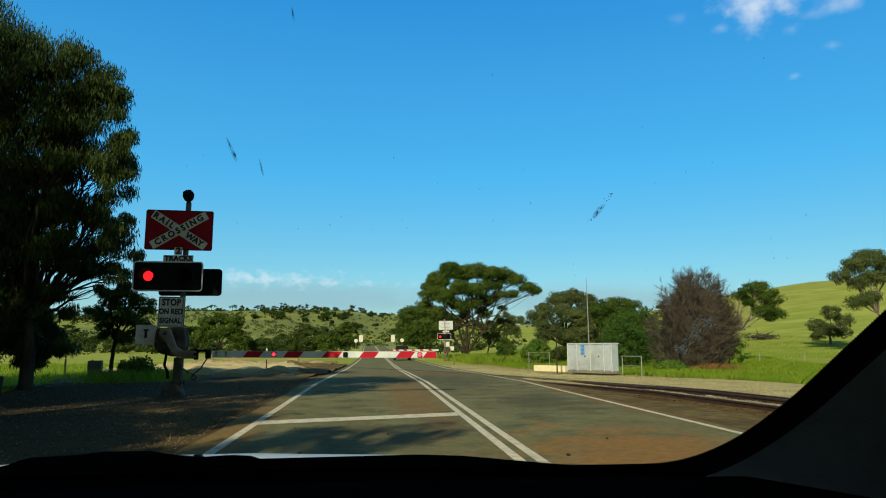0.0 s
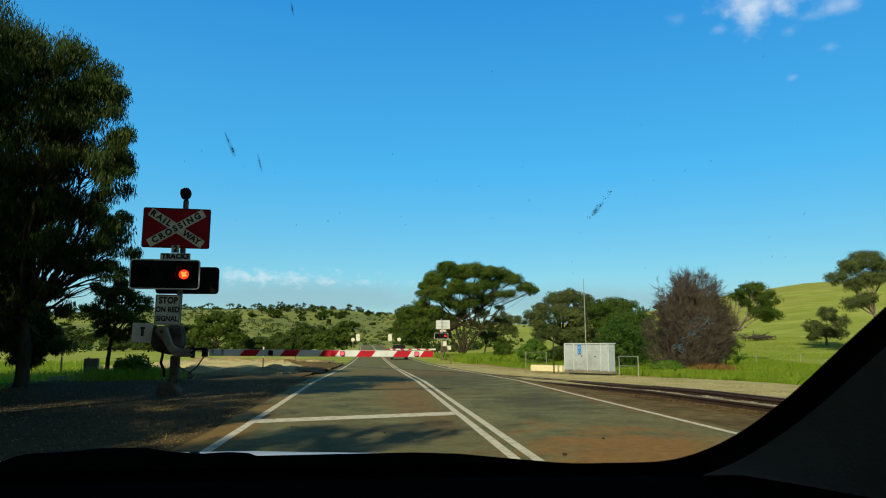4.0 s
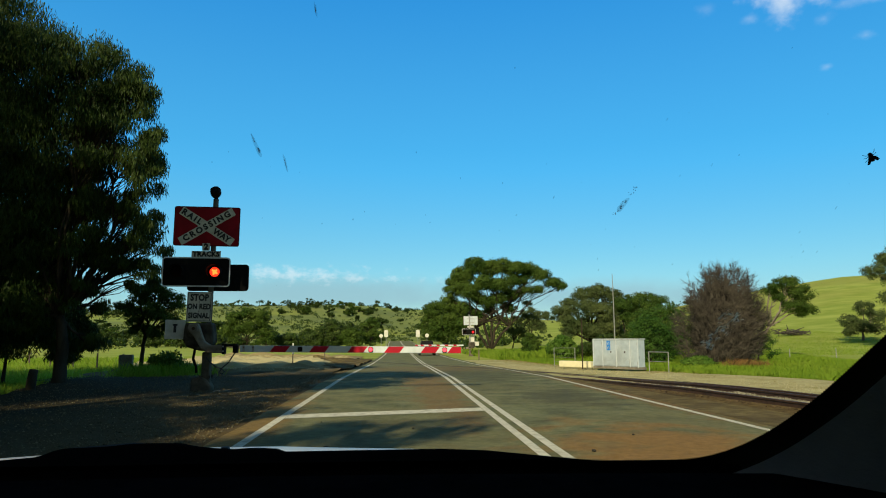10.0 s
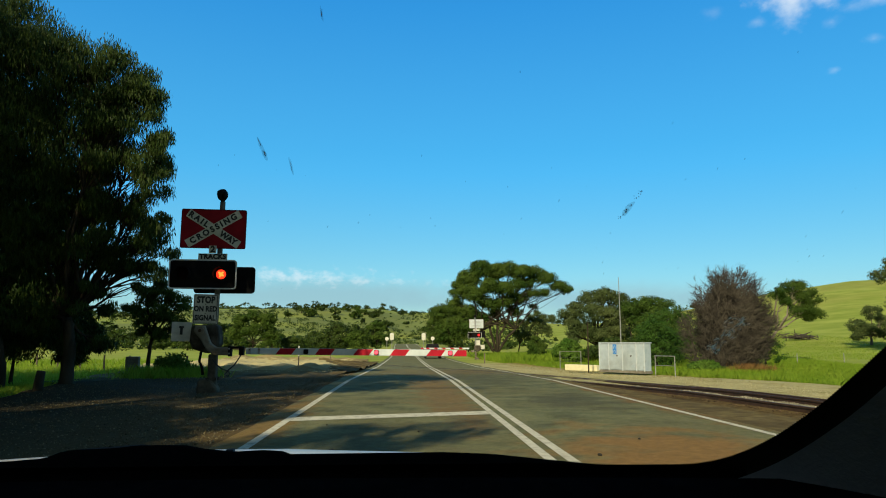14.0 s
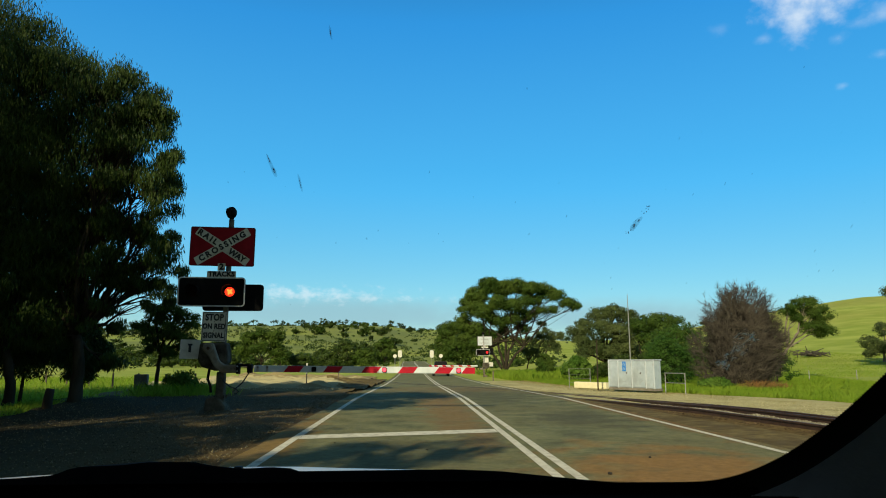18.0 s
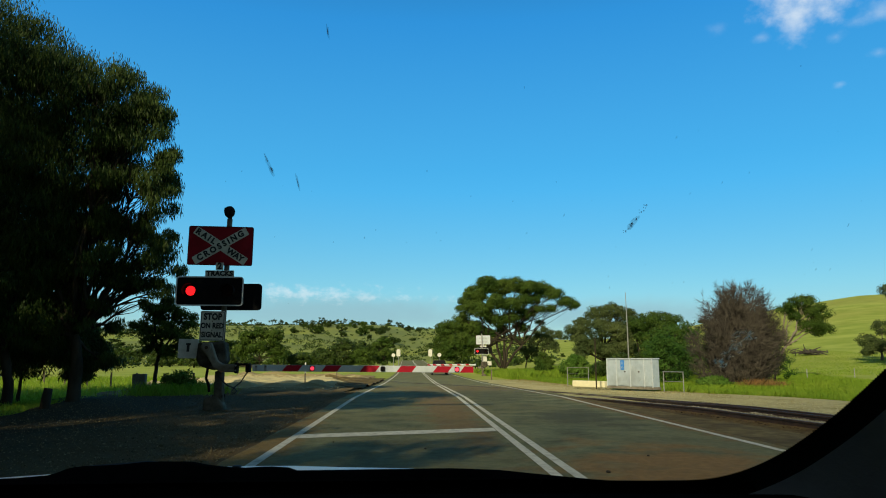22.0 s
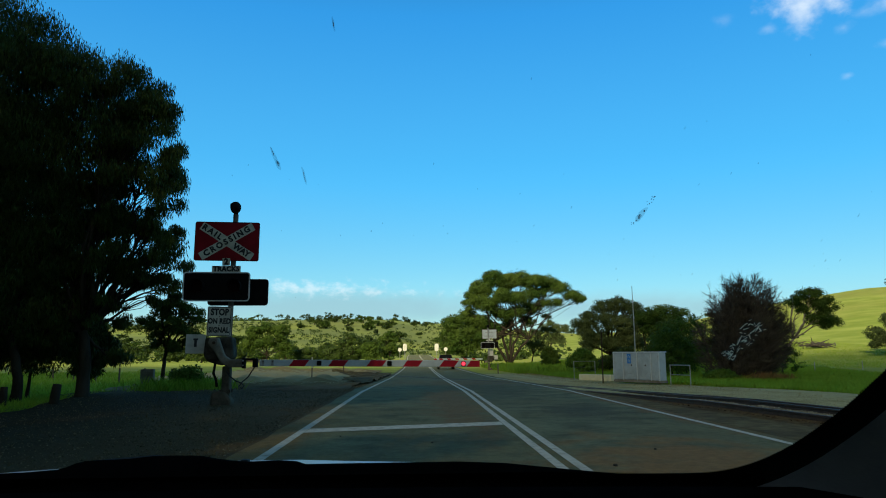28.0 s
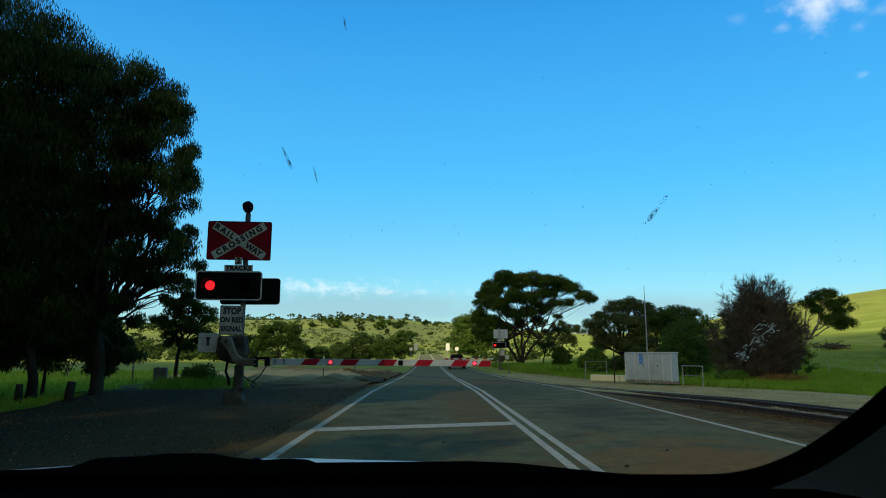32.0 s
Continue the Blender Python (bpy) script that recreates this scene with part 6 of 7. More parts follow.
def build_trackside():
    # steel equipment cabinet: long face towards the track
    a, b = Vector((8.98, 31.75)), Vector((10.32, 29.55))
    d = (b - a)
    L = d.length
    yaw = math.degrees(math.atan2(d.y, d.x))
    t = thing("equipment_cabinet", pose(a.x, a.y, 0.0, 0, 0, yaw), "large grey steel railway equipment cabinet with four doors", "cabinet")
    part("body", Geo().box((L / 2, 0.22, 0.66), (L, 0.42, 1.22), 0.02), "cabinet", t)
    part("plinth", Geo().box((L / 2, 0.22, 0.03), (L + 0.06, 0.5, 0.12), 0.015), "concrete", t)
    part("roof", Geo().box((L / 2, 0.22, 1.295), (L + 0.06, 0.5, 0.05), 0.015), "cabinet_trim", t, "pale sloping cabinet roof")
    # four unequal leaves between pale cover strips
    cuts = (0.0, 0.22, 0.53, 0.83, 1.0)
    for k, (u0, u1) in enumerate(zip(cuts[:-1], cuts[1:])):
        w = L * (u1 - u0)
        dr = part("door", Geo().rounded_plate((0, 0, 0), w - 0.05, 1.12, 0.03, 0.015), "cabinet", t, at=pose(L * (u0 + u1) / 2, -0.006, 0.68))
        if k in (1, 2):
            part("handle", Geo().disc((w * 0.12, -0.03, 0.05), 0.03, 0.03, 12), "rail", dr, "small round lock")
        for z in (-0.42, 0.42):
            part("hinge", Geo().box((w * 0.5 - 0.04, -0.02, z), (0.02, 0.02, 0.10), 0.004), "galv", dr)
        part("weld_scuff", Geo().box((-w * 0.1, -0.0165, -0.32), (w * 0.3, 0.003, 0.012), 0.001, Matrix.Rotation(radians(25 - 30 * k), 4, "Y")), "galv", dr)
    for u in cuts:
        part("trim_strip", Geo().box((L * u, -0.025, 0.67), (0.04, 0.04, 1.2), 0.008), "cabinet_trim", t)
    sg = part("notice", Geo().rounded_plate((0, 0, 0), 0.21, 0.42, 0.006, 0.01), "blue_sign", t, "small blue notice", at=pose(L * 0.36, -0.036, 1.02))
    for z in (0.09, -0.10):
        for dx in (-0.045, 0.045):
            part("notice_mark", Geo().box((dx, -0.006, z - 0.02), (0.028, 0.004, 0.09), 0.001), "cabinet", sg)
        part("notice_mark", Geo().box((0, -0.006, z + 0.05), (0.05, 0.004, 0.03), 0.001), "cabinet", sg)
    # aerial mast behind
    t = thing("aerial_mast", pose(10.45, 33.2, 0.0), "thin tall pale aerial mast behind the cabinet", "mast")
    part("pole", Geo().tube([(0, 0, 0), (0, 0, 2.4), (-0.02, 0, 4.5)], [0.03, 0.025, 0.012], 8), "galv", t)
    part("foot", Geo().box((0, 0, 0.05), (0.3, 0.3, 0.12), 0.02), "concrete", t)
    # dark timber post
    t = thing("timber_post", pose(8.35, 31.4, 0.0), "thin dark timber post beside the cabinet", "post")
    part("post", Geo().tube([(0, 0, -0.05), (0, 0, 1.2), (0.01, 0, 2.25)], [0.030, 0.029, 0.027], 8), "dark_bark", t)
    # cream kerb
    t = thing("concrete_kerb", pose(8.62, 33.6, 0.0, 0, 0, -55), "low cream-painted concrete kerb", "kerb")
    part("block", Geo().box((0, 0, 0.10), (2.0, 0.3, 0.30), 0.03), "cream", t)
    # pipe railings on both sides of the cabinet
    for x, y, w, yaw, h in ((10.48, 28.74, 1.13, -68, 0.87), (8.75, 39.0, 1.25, 8, 1.08)):
        t = thing("pipe_railing", pose(x, y, land_z(x, y), 0, 0, yaw), "galvanised pipe railing beside the cabinet", "railing", "pipe railings")
        for k in (0, 1):
            part("post", Geo().tube([(w * k, 0, -0.05), (w * k, 0, h)], 0.019, 8), "galv", t)
        thin = y > 35
        part("top_rail", Geo().tube([(-0.02, 0, h), (w + 0.02, 0, h)], 0.009 if thin else 0.018, 8), "galv", t)
        for u in (0.3, 0.5, 0.7) if thin else (0.55,):
            part("wire" if thin else "mid_rail", Geo().tube([(0, 0, h * u), (w, 0, h * u)], 0.003 if thin else 0.012, 6), "galv", t)
    # guide posts and a marker peg at the right edge
    t = thing("guide_post", pose(7.1, 62, land_z(7.1, 62)), "short weathered guide post on the verge", "post")
    part("post", Geo().box((0, 0, 0.45), (0.1, 0.05, 0.95), 0.01), "timber", t)
    t = thing("guide_post", pose(-6.76, 44.8, land_z(-6.76, 44.8)), "white-topped guide post on the gravel", "post")
    part("post", Geo().box((0, 0, 0.35), (0.07, 0.04, 0.9), 0.01), "timber", t)
    part("reflector_cap", Geo().box((0, 0, 1.12), (0.085, 0.05, 0.66), 0.012), "white_sign", t, "white painted top")
    t = thing("track_marker", pose(-6.38, 60, land_z(-6.38, 60)), "low white T-shaped marker beside the track", "marker post")
    part("post", Geo().box((0, 0, 0.55), (0.07, 0.05, 1.2), 0.01), "timber", t)
    part("cross_plate", Geo().box((0, -0.03, 1.13), (0.46, 0.03, 0.11), 0.01), "white_sign", t)
    for x, y in ((26.5, 52.0), (29.5, 51.0), (32.5, 50.0), (34.8, 49.2)):
        t = thing("fence_post", pose(x, y, land_z(x, y)), "thin pale wire fence post in the long grass", "fence post", "field fence posts")
        part("post", Geo().tube([(0, 0, -0.1), (0, 0, 0.8)], [0.03, 0.026], 7), "galv", t)
    # stumps and paddock fence posts under the trees
    for x, y, h, r, lean in ((-9.85, 19.4, 0.62, 0.12, 4), (-11.3, 19.6, 0.6, 0.10, -3)):
        t = thing("stump", pose(x, y, land_z(x, y), 0, lean, 0), "short weathered timber stump under the trees", "stump", "stumps")
        part("wood", Geo().tube([(0, 0, -0.1), (0, 0, h * 0.6), (0.02, 0, h)], [r * 1.15, r, r * 0.9], 10), "dark_bark", t, smooth=True)
    for k in range(7):
        x, y = -22 + k * 1.9, 43 - k * 1.4
        t = thing("fence_post", pose(x, y, land_z(x, y)), "thin grey paddock fence post", "fence post", "paddock fence posts")
        part("post", Geo().tube([(0, 0, -0.1), (0, 0, 0.9)], [0.05, 0.045], 7), "timber", t)
    # white box under the trees
    t = thing("meter_box", pose(-12.0, 31.5, land_z(-12, 31.5), 0, 0, 8), "small pale grey steel box on the verge", "box")
    part("body", Geo().box((0, 0, 0.55), (0.55, 0.35, 0.75), 0.03), "concrete", t)
    part("stand", Geo().box((0, 0, 0.08), (0.4, 0.3, 0.3), 0.02), "concrete", t)
    # road signs beyond the crossing
    for px, py, zc, tall, k in ((-3.15, 120, 2.1, False, 0.52), (-2.3, 120, 2.5, True, 0.58), (4.75, 180, 3.1, True, 0.88), (7.1, 180, 2.6, False, 0.8)):
        zb = land_z(px, py)
        t = thing("road_sign", pose(px, py, zb), "white road sign beside the far road", "road sign", "road signs")
        part("post", Geo().tube([(0, 0.04, -0.2), (0, 0.04, zc - zb)], 0.05, 7), "galv", t)
        if tall:
            part("panel", Geo().rounded_plate((0, 0, zc - zb), 1.15 * k, 2.1 * k, 0.03, 0.35 * k), "white_sign", t)
        else:
            part("panel", Geo().disc((0, 0, zc - zb), 0.62 * k, 0.03, 20), "white_sign", t)
    # heap in the field
    t = thing("timber_heap", pose(64.5, 110, land_z(64.5, 110)), "low heap of dead branches in the green field", "heap")
    rng = np.random.default_rng(5)
    for k in range(60):
        c = rng.normal(size=3) * (1.2, 0.8, 0.22) + (0, 0, 0.5)
        d = rng.normal(size=3) * (0.8, 0.5, 0.3)
        part("branch", Geo().tube([c - d, c, c + d], [0.05, 0.09, 0.04], 5), "hay", t)


def build_far_car():
    """The dark car that waits on the other side, seen from the front."""
    x, y = 3.45, 88
    t = thing("car", pose(x, y, road_z(y) + 0.01, 0, 0, 180), "dark parked car waiting beyond the far boom gate", "car")
    t.scale = (1.12, 1.12, 1.16)

    def section(w, z0, z1, y0, y1, inset):
        return [(-w, y0, z0), (w, y0, z0), (w, y1, z0), (-w, y1, z0), (-w + inset, y0 + inset * 1.4, z1), (w - inset, y0 + inset * 1.4, z1), (w - inset, y1 - inset, z1), (-w + inset, y1 - inset, z1)]
    fc = [(0, 3, 2, 1), (4, 5, 6, 7), (0, 1, 5, 4), (1, 2, 6, 5), (2, 3, 7, 6), (3, 0, 4, 7)]
    # front of the car points along +y in its own space
    g = Geo().box((0, 0, 0.62), (1.82, 4.5, 0.66), 0.12)
    part("body", g, "dark_car", t)
    part("cabin", Geo().add(section(0.80, 0.92, 1.52, -1.9, 1.0, 0.18), fc), "car_glass", t, "dark tinted cabin glass")
    part("roof", Geo().box((0, -0.48, 1.52), (1.24, 2.3, 0.06), 0.025), "dark_car", t)
    part("windscreen", Geo().add([(-0.74, 1.02, 0.95), (0.74, 1.02, 0.95), (0.60, 0.78, 1.46), (-0.60, 0.78, 1.46)], [(0, 1, 2, 3)]), "car_glass", t)
    for sx in (-1, 1):
        part("headlight", Geo().box((sx * 0.68, 2.2, 0.72), (0.36, 0.12, 0.15), 0.03), "grey_rim", t)
        part("mirror", Geo().box((sx * 1.0, 0.75, 1.0), (0.2, 0.12, 0.14), 0.03), "dark_car", t)
        for yy in (-1.35, 1.4):
            wh = part("wheel", Geo().tube([(sx * 0.72, yy, 0.33), (sx * 0.92, yy, 0.33)], 0.33, 20), "rubber", t)
            part("rim", Geo().tube([(sx * 0.9, yy, 0.33), (sx * 0.935, yy, 0.33)], 0.2, 14), "galv", wh)
    part("grille", Geo().box((0, 2.25, 0.62), (0.9, 0.05, 0.16), 0.02), "black", t)
    part("bumper", Geo().box((0, 2.22, 0.42), (1.7, 0.16, 0.2), 0.05), "dark_car", t)


def build_pebbles():
    """A few dark stones thrown onto the road."""
    for x, y, r in ((-0.85, 8.35, 0.030), (2.2, 7.9, 0.026), (0.2, 10.1, 0.016), (3.1, 9.2, 0.018), (-1.2, 11.0, 0.014)):
        t = thing("pebble", pose(x, y, 0.004), "small dark stone lying on the road", "stone", "stones on the road")
        bm = bmesh.new()
        bmesh.ops.create_icosphere(bm, subdivisions=2, radius=r)
        for v in bm.verts:
            v.co *= 1 + 0.35 * noise.noise(v.co * 40 + Vector((x, y, 0)))
            v.co.z = max(v.co.z * 0.7, -r * 0.4) + r * 0.4
        me = bpy.data.meshes.new("stone")
        bm.to_mesh(me)
        bm.free()
        part("stone", me, "dark_stone", t)


build_pebbles()
build_crossing()
build_trackside()
build_far_car()


# ---------------------------------------------------------------- scrub on the hills
def build_hill_scrub():
    rng = np.random.default_rng(9)
    base = []
    for k in range(3):
        r = np.random.default_rng(200 + k)
        pts, mids = leaf_points(r, [(0, 0, 3.0, 2.4, 2.4, 1.6), (1.6, 0.4, 2.2, 1.8, 1.8, 1.4), (-1.6, 0, 2.4, 1.8, 1.8, 1.3)], 60, 12, 0.22)
        v, f = leaves(r, pts, 0.9, 0.5, 0.3)
        me = quick_mesh("crown", v, f)
        me.materials.append(M["leaf_olive" if k == 2 else "leaf_dark"])
        tk = Geo().tube([(0, 0, -0.6), (0, 0, 2.4)], [0.25, 0.15], 6).mesh("trunk")
        tk.materials.append(M["dark_bark"])
        base.append((me, tk))
    count = 0
    while count < 280:
        az = rng.uniform(-36, 6) if rng.uniform() < 0.94 else rng.uniform(6, 24)
        rc = float(np.interp(az, [-40, 5, 15, 30], [900, 800, 520, 420]))
        u = rng.uniform()
        r = rng.uniform(200, 330) if u < 0.36 and az < 3 else (rc * rng.uniform(0.3, 1.0) if u < 0.86 else rc * rng.uniform(0.95, 1.02))
        x, y = r * math.sin(radians(az)), r * math.cos(radians(az))
        if y < 320 and abs(x - 0.6) < 9 + (6 if y < 260 else 0):
            continue
        if noise.noise(Vector((x * 0.012, y * 0.006, 2))) < -0.08 and r < rc * 0.95:
            continue
        s = rng.uniform(0.6, 1.5) * (0.62 if r < 350 else 1.0) * (0.85 if r > rc * 0.9 else 1)
        me, tk = base[rng.integers(3)]
        t = thing("hill_tree", Matrix.LocRotScale((x, y, land_z(x, y) - 0.3), Euler((0, 0, rng.uniform(0, 6.28))), None), "dark scrubby tree on the green hillside", "tree", "hillside trees")
        t.scale = (s * rng.uniform(0.9, 1.6), s * rng.uniform(0.9, 1.4), s * rng.uniform(0.7, 1.1))
        for n_, d in (("crown", me), ("trunk", tk)):
            o = new(n_, d)
            o.parent = t
        count += 1


def build_skyline_trees():
    """Single trees that stand along the crest of the hill."""
    rng = np.random.default_rng(29)
    for az in (-26, -24.4, -22, -19.5, -17.2, -14.6, -12.9, -11.3, -10.6, -9.4, -9.0, -8.1, -7.4, -6.6, -6.1, -5.6, -4.9, -3.2, -1.9, -1.1, -0.2, 3.4):
        rc = float(np.interp(az, [-40, 5, 15, 30], [900, 800, 520, 420])) * rng.uniform(0.965, 1.0)
        x, y = rc * math.sin(radians(az)), rc * math.cos(radians(az))
        t = thing("hill_tree", pose(x, y, land_z(x, y) - 0.3), "single dark tree on the crest of the hill", "tree", "hillside trees")
        h = rng.uniform(7.0, 11.5)
        pts, mids = leaf_points(rng, [(0, 0, h * 0.8, h * 0.34, h * 0.3, h * 0.16), (h * 0.25, 0, h * 0.66, h * 0.24, h * 0.2, h * 0.13), (-h * 0.2, 0, h * 0.6, h * 0.2, h * 0.2, h * 0.12)], 30, 10, 0.3)
        v, f = leaves(rng, pts, 1.1, 0.6, 0.3)
        me = quick_mesh("crown", v, f)
        me.materials.append(M["leaf_dark"])
        new("crown", me).parent = t
        part("trunk", Geo().tube([(0, 0, -0.6), (0.1, 0, h * 0.4), (0, 0, h * 0.75)], [0.4, 0.3, 0.12], 6), "dark_bark", t)


def build_hill_bushes():
    """Low scrub all over the hills, too small to tell apart."""
    rng = np.random.default_rng(19)
    spots = []
    while len(spots) < 2600:
        az = rng.uniform(-40, 30)
        rc = float(np.interp(az, [-40, 5, 15, 30], [900, 800, 520, 420]))
        r = rng.uniform(150, rc * 1.01)
        x, y = r * math.sin(radians(az)), r * math.cos(radians(az))
        if (y < 320 and abs(x - 0.6) < 12) or (az > 10 and rng.uniform() < 0.93):
            continue
        if noise.noise(Vector((x * 0.015, y * 0.008, 4))) < rng.uniform(-0.35, 0.3):
            continue
        spots.append((x, y, land_z(x, y), rng.uniform(0.5, 2.2)))
    c = np.array(spots)
    e = rng.normal(size=(len(c), 22, 3))
    e /= np.linalg.norm(e, axis=2)[..., None]
    p = c[:, None, :3] + e * c[:, None, 3:] * (1.25, 1.25, 0.7) * rng.uniform(0.5, 1.0, size=(len(c), 22, 1)) + np.array((0, 0, 0.5)) * c[:, None, 3:]
    v, f = leaves(rng, p.reshape(-1, 3), 0.95, 0.6, 0.1)
    me = quick_mesh("hill_scrub", v, f)
    me.materials.append(M["leaf_dark"])
    tagged(new("hill_scrub", me), "low olive scrub dotted over the hillside", "scrub", kind="stuff")


build_hill_scrub()
build_hill_bushes()
build_skyline_trees()


# ---------------------------------------------------------------- the waiting car round the camera
def glass_y(z):
    return 1.0 - 1.05 * (z - 1.09)


FRIT_EDGE = [(-1.15, 1.082), (0.0, 1.084), (0.217, 1.083), (0.30, 1.079), (0.382, 1.077), (0.43, 1.081), (0.46, 1.088), (0.493, 1.105), (0.522, 1.128), (0.56, 1.178), (0.594, 1.25), (0.617, 1.295), (0.70, 1.48)]


def frit_curve(n=150):
    """The inner edge of the black border of the windscreen, smoothed."""
    p = np.array(FRIT_EDGE)
    seg = np.r_[0, np.cumsum(np.linalg.norm(np.diff(p, axis=0), axis=1))]
    s = np.linspace(0, seg[-1], n)
    q = np.c_[np.interp(s, seg, p[:, 0]), np.interp(s, seg, p[:, 1])]
    for _ in range(3):
        q[1:-1] = (q[:-2] + 2 * q[1:-1] + q[2:]) / 4
    return q


COWL_X = [-1.25, -0.571, -0.52, -0.50, -0.475, -0.415, -0.384, -0.32, -0.296, -0.275, -0.247, -0.209, -0.1745, -0.1695, 0.06, 0.13, 0.22, 0.3]
COWL_Z = [1.065, 1.087, 1.0908, 1.0933, 1.1032, 1.105, 1.1087, 1.1081, 1.1032, 1.1011, 1.0985, 1.1005, 1.0983, 1.0943, 1.0955, 1.0925, 1.083, 1.075]


BONNET_X = [-1.15, -1.06, -1.0, -0.9, -0.53, -0.32, -0.18, -0.02, 0.11, 0.2, 0.55]
BONNET_RISE = [-0.024, -0.018, -0.0143, -0.009, 0.004, 0.0043, -0.0005, -0.005, -0.009, -0.03, -0.12]


def build_cabin():
    t = thing("white_car", Matrix(), "dark interior and windscreen of the waiting white car", "car")
    q = frit_curve()
    d = np.gradient(q, axis=0)
    d /= np.linalg.norm(d, axis=1)[:, None]
    nrm = np.c_[d[:, 1], -d[:, 0]]
    g = Geo()
    o = q + nrm * 0.12
    v = [(x, glass_y(z) - 0.004, z) for x, z in q] + [(x, glass_y(z) - 0.004, z) for x, z in o]
    n = len(q)
    g.add(v, [(i, i + 1, n + i + 1, n + i) for i in range(n - 1)])
    part("windscreen_border", g, "frit", t, "black ceramic windscreen border")
    # saw-toothed dots along the border
    g = Geo()
    seg = np.r_[0, np.cumsum(np.linalg.norm(np.diff(q, axis=0), axis=1))]
    s = np.arange(1.26, seg[-1], 0.0030)
    for a in s:
        c = np.array((np.interp(a, seg, q[:, 0]), np.interp(a, seg, q[:, 1])))
        k = min(int(np.searchsorted(seg, a)), n - 1)
        pts = [c - d[k] * 0.0011 + nrm[k] * 0.001, c + d[k] * 0.0011 + nrm[k] * 0.001, c + d[k] * 0.0006 - nrm[k] * 0.0022, c - d[k] * 0.0006 - nrm[k] * 0.0022]
        g.add([(x, glass_y(z) - 0.0045, z) for x, z in pts], [(0, 1, 2, 3)])
    tagged(part("border_dots", g, "frit", t), kind="stuff")
    # pillar trim and the dashboard
    g = Geo()
    o2 = q + nrm * 0.034
    v = [(x, glass_y(z) - 0.03, z) for x, z in o2] + [(x + 0.25, glass_y(z) - 0.25, z - 0.18) for x, z in o2]
    i0 = int(n * 0.62)
    g.add(v, [(i, i + 1, n + i + 1, n + i) for i in range(i0, n - 1)])
    part("pillar_trim", g, "trim_grey", t, "dark grey pillar trim", smooth=True)
    g = Geo()
    v, f = [], []
    prof = [(0.97, 1.072), (0.86, 1.062), (0.70, 1.03), (0.58, 0.97), (0.52, 0.85), (0.5, 0.5)]
    xs = np.linspace(-1.3, 0.8, 22)
    for x in xs:
        for y, z in prof:
            v.append((x, y, z - 0.012 * abs(x + 0.2) ** 2))
    k = len(prof)
    for i in range(len(xs) - 1):
        for j in range(k - 1):
            f.append((i * k + j, (i + 1) * k + j, (i + 1) * k + j + 1, i * k + j + 1))
    g.add(v, f)
    part("dashboard", g, "dash", t, "black dashboard", smooth=True)
    # cowl, wiper and bonnet outside the glass
    g = Geo()
    v, f = [], []
    xs = np.linspace(-1.25, 0.5, 140)
    for x in xs:
        top = float(np.interp(x, COWL_X, COWL_Z))
        v += [(x, 0.985, top - 0.09), (x, 1.02, top), (x, 1.06, top - 0.004), (x, 1.10, top - 0.03)]
    for i in range(len(xs) - 1):
        for j in range(3):
            f.append((i * 4 + j, (i + 1) * 4 + j, (i + 1) * 4 + j + 1, i * 4 + j + 1))
    part("cowl", g.add(v, f), "dash", t, "black cowl below the windscreen", smooth=True)
    g = Geo().tube([(-0.47, 1.045, 1.098), (-0.38, 1.05, 1.101), (-0.30, 1.05, 1.096), (-0.178, 1.045, 1.090)], [0.003, 0.006, 0.004, 0.003], 8)
    g.box((-0.253, 1.05, 1.0965), (0.012, 0.012, 0.006), 0.002)
    g.box((-0.20, 1.045, 1.093), (0.04, 0.010, 0.006), 0.002)
    part("wiper", g, "rubber", t, "black wiper arm")
    g = Geo()
    v, f = [], []
    xs = np.linspace(-1.15, 0.55, 40)
    ys = (1.12, 1.4, 1.7, 1.95, 2.05)
    for x in xs:
        for y, z in zip(ys, (1.045, 1.02, 0.99, 0.964, 0.88)):
            v.append((x, y, z + float(np.interp(x, BONNET_X, BONNET_RISE))))
    k = len(ys)
    for i in range(len(xs) - 1):
        for j in range(k - 1):
            f.append((i * k + j, (i + 1) * k + j, (i + 1) * k + j + 1, i * k + j + 1))
    part("bonnet", g.add(v, f), "white_car", t, "white bonnet edge", smooth=True)
    # closed dark cabin behind
    for nm, c, size in (("roof_lining", (-0.25, -0.75, 1.66), (2.2, 2.2, 0.05)), ("side_lining", (-1.30, -0.55, 1.08), (0.05, 2.7, 1.2)), ("side_lining", (0.80, -0.55, 1.08), (0.05, 2.7, 1.2)),
                        ("rear_lining", (-0.25, -1.9, 1.08), (2.1, 0.05, 1.2)), ("floor_lining", (-0.25, -0.55, 0.5), (2.1, 2.7, 0.05))):
        part(nm, Geo().box(c, size, 0.02), "dash", t)
    # marks on the glass
    rng = np.random.default_rng(31)

    def mark(x, z, w, h, mat, name, lab="", ang=0.0, n=7):
        g = Geo()
        a = radians(ang)
        pts = []
        for i in range(n):
            b = 2 * math.pi * i / n
            rr = rng.uniform(0.6, 1.0)
            u, v_ = w / 2 * rr * math.cos(b), h / 2 * rr * math.sin(b)
            px, pz = x + u * math.cos(a) - v_ * math.sin(a), z + u * math.sin(a) + v_ * math.cos(a)
            pts.append((px, glass_y(pz) + 0.001, pz))
        g.add(pts, [tuple(range(n))])
        part(name, g, mat, t, lab)
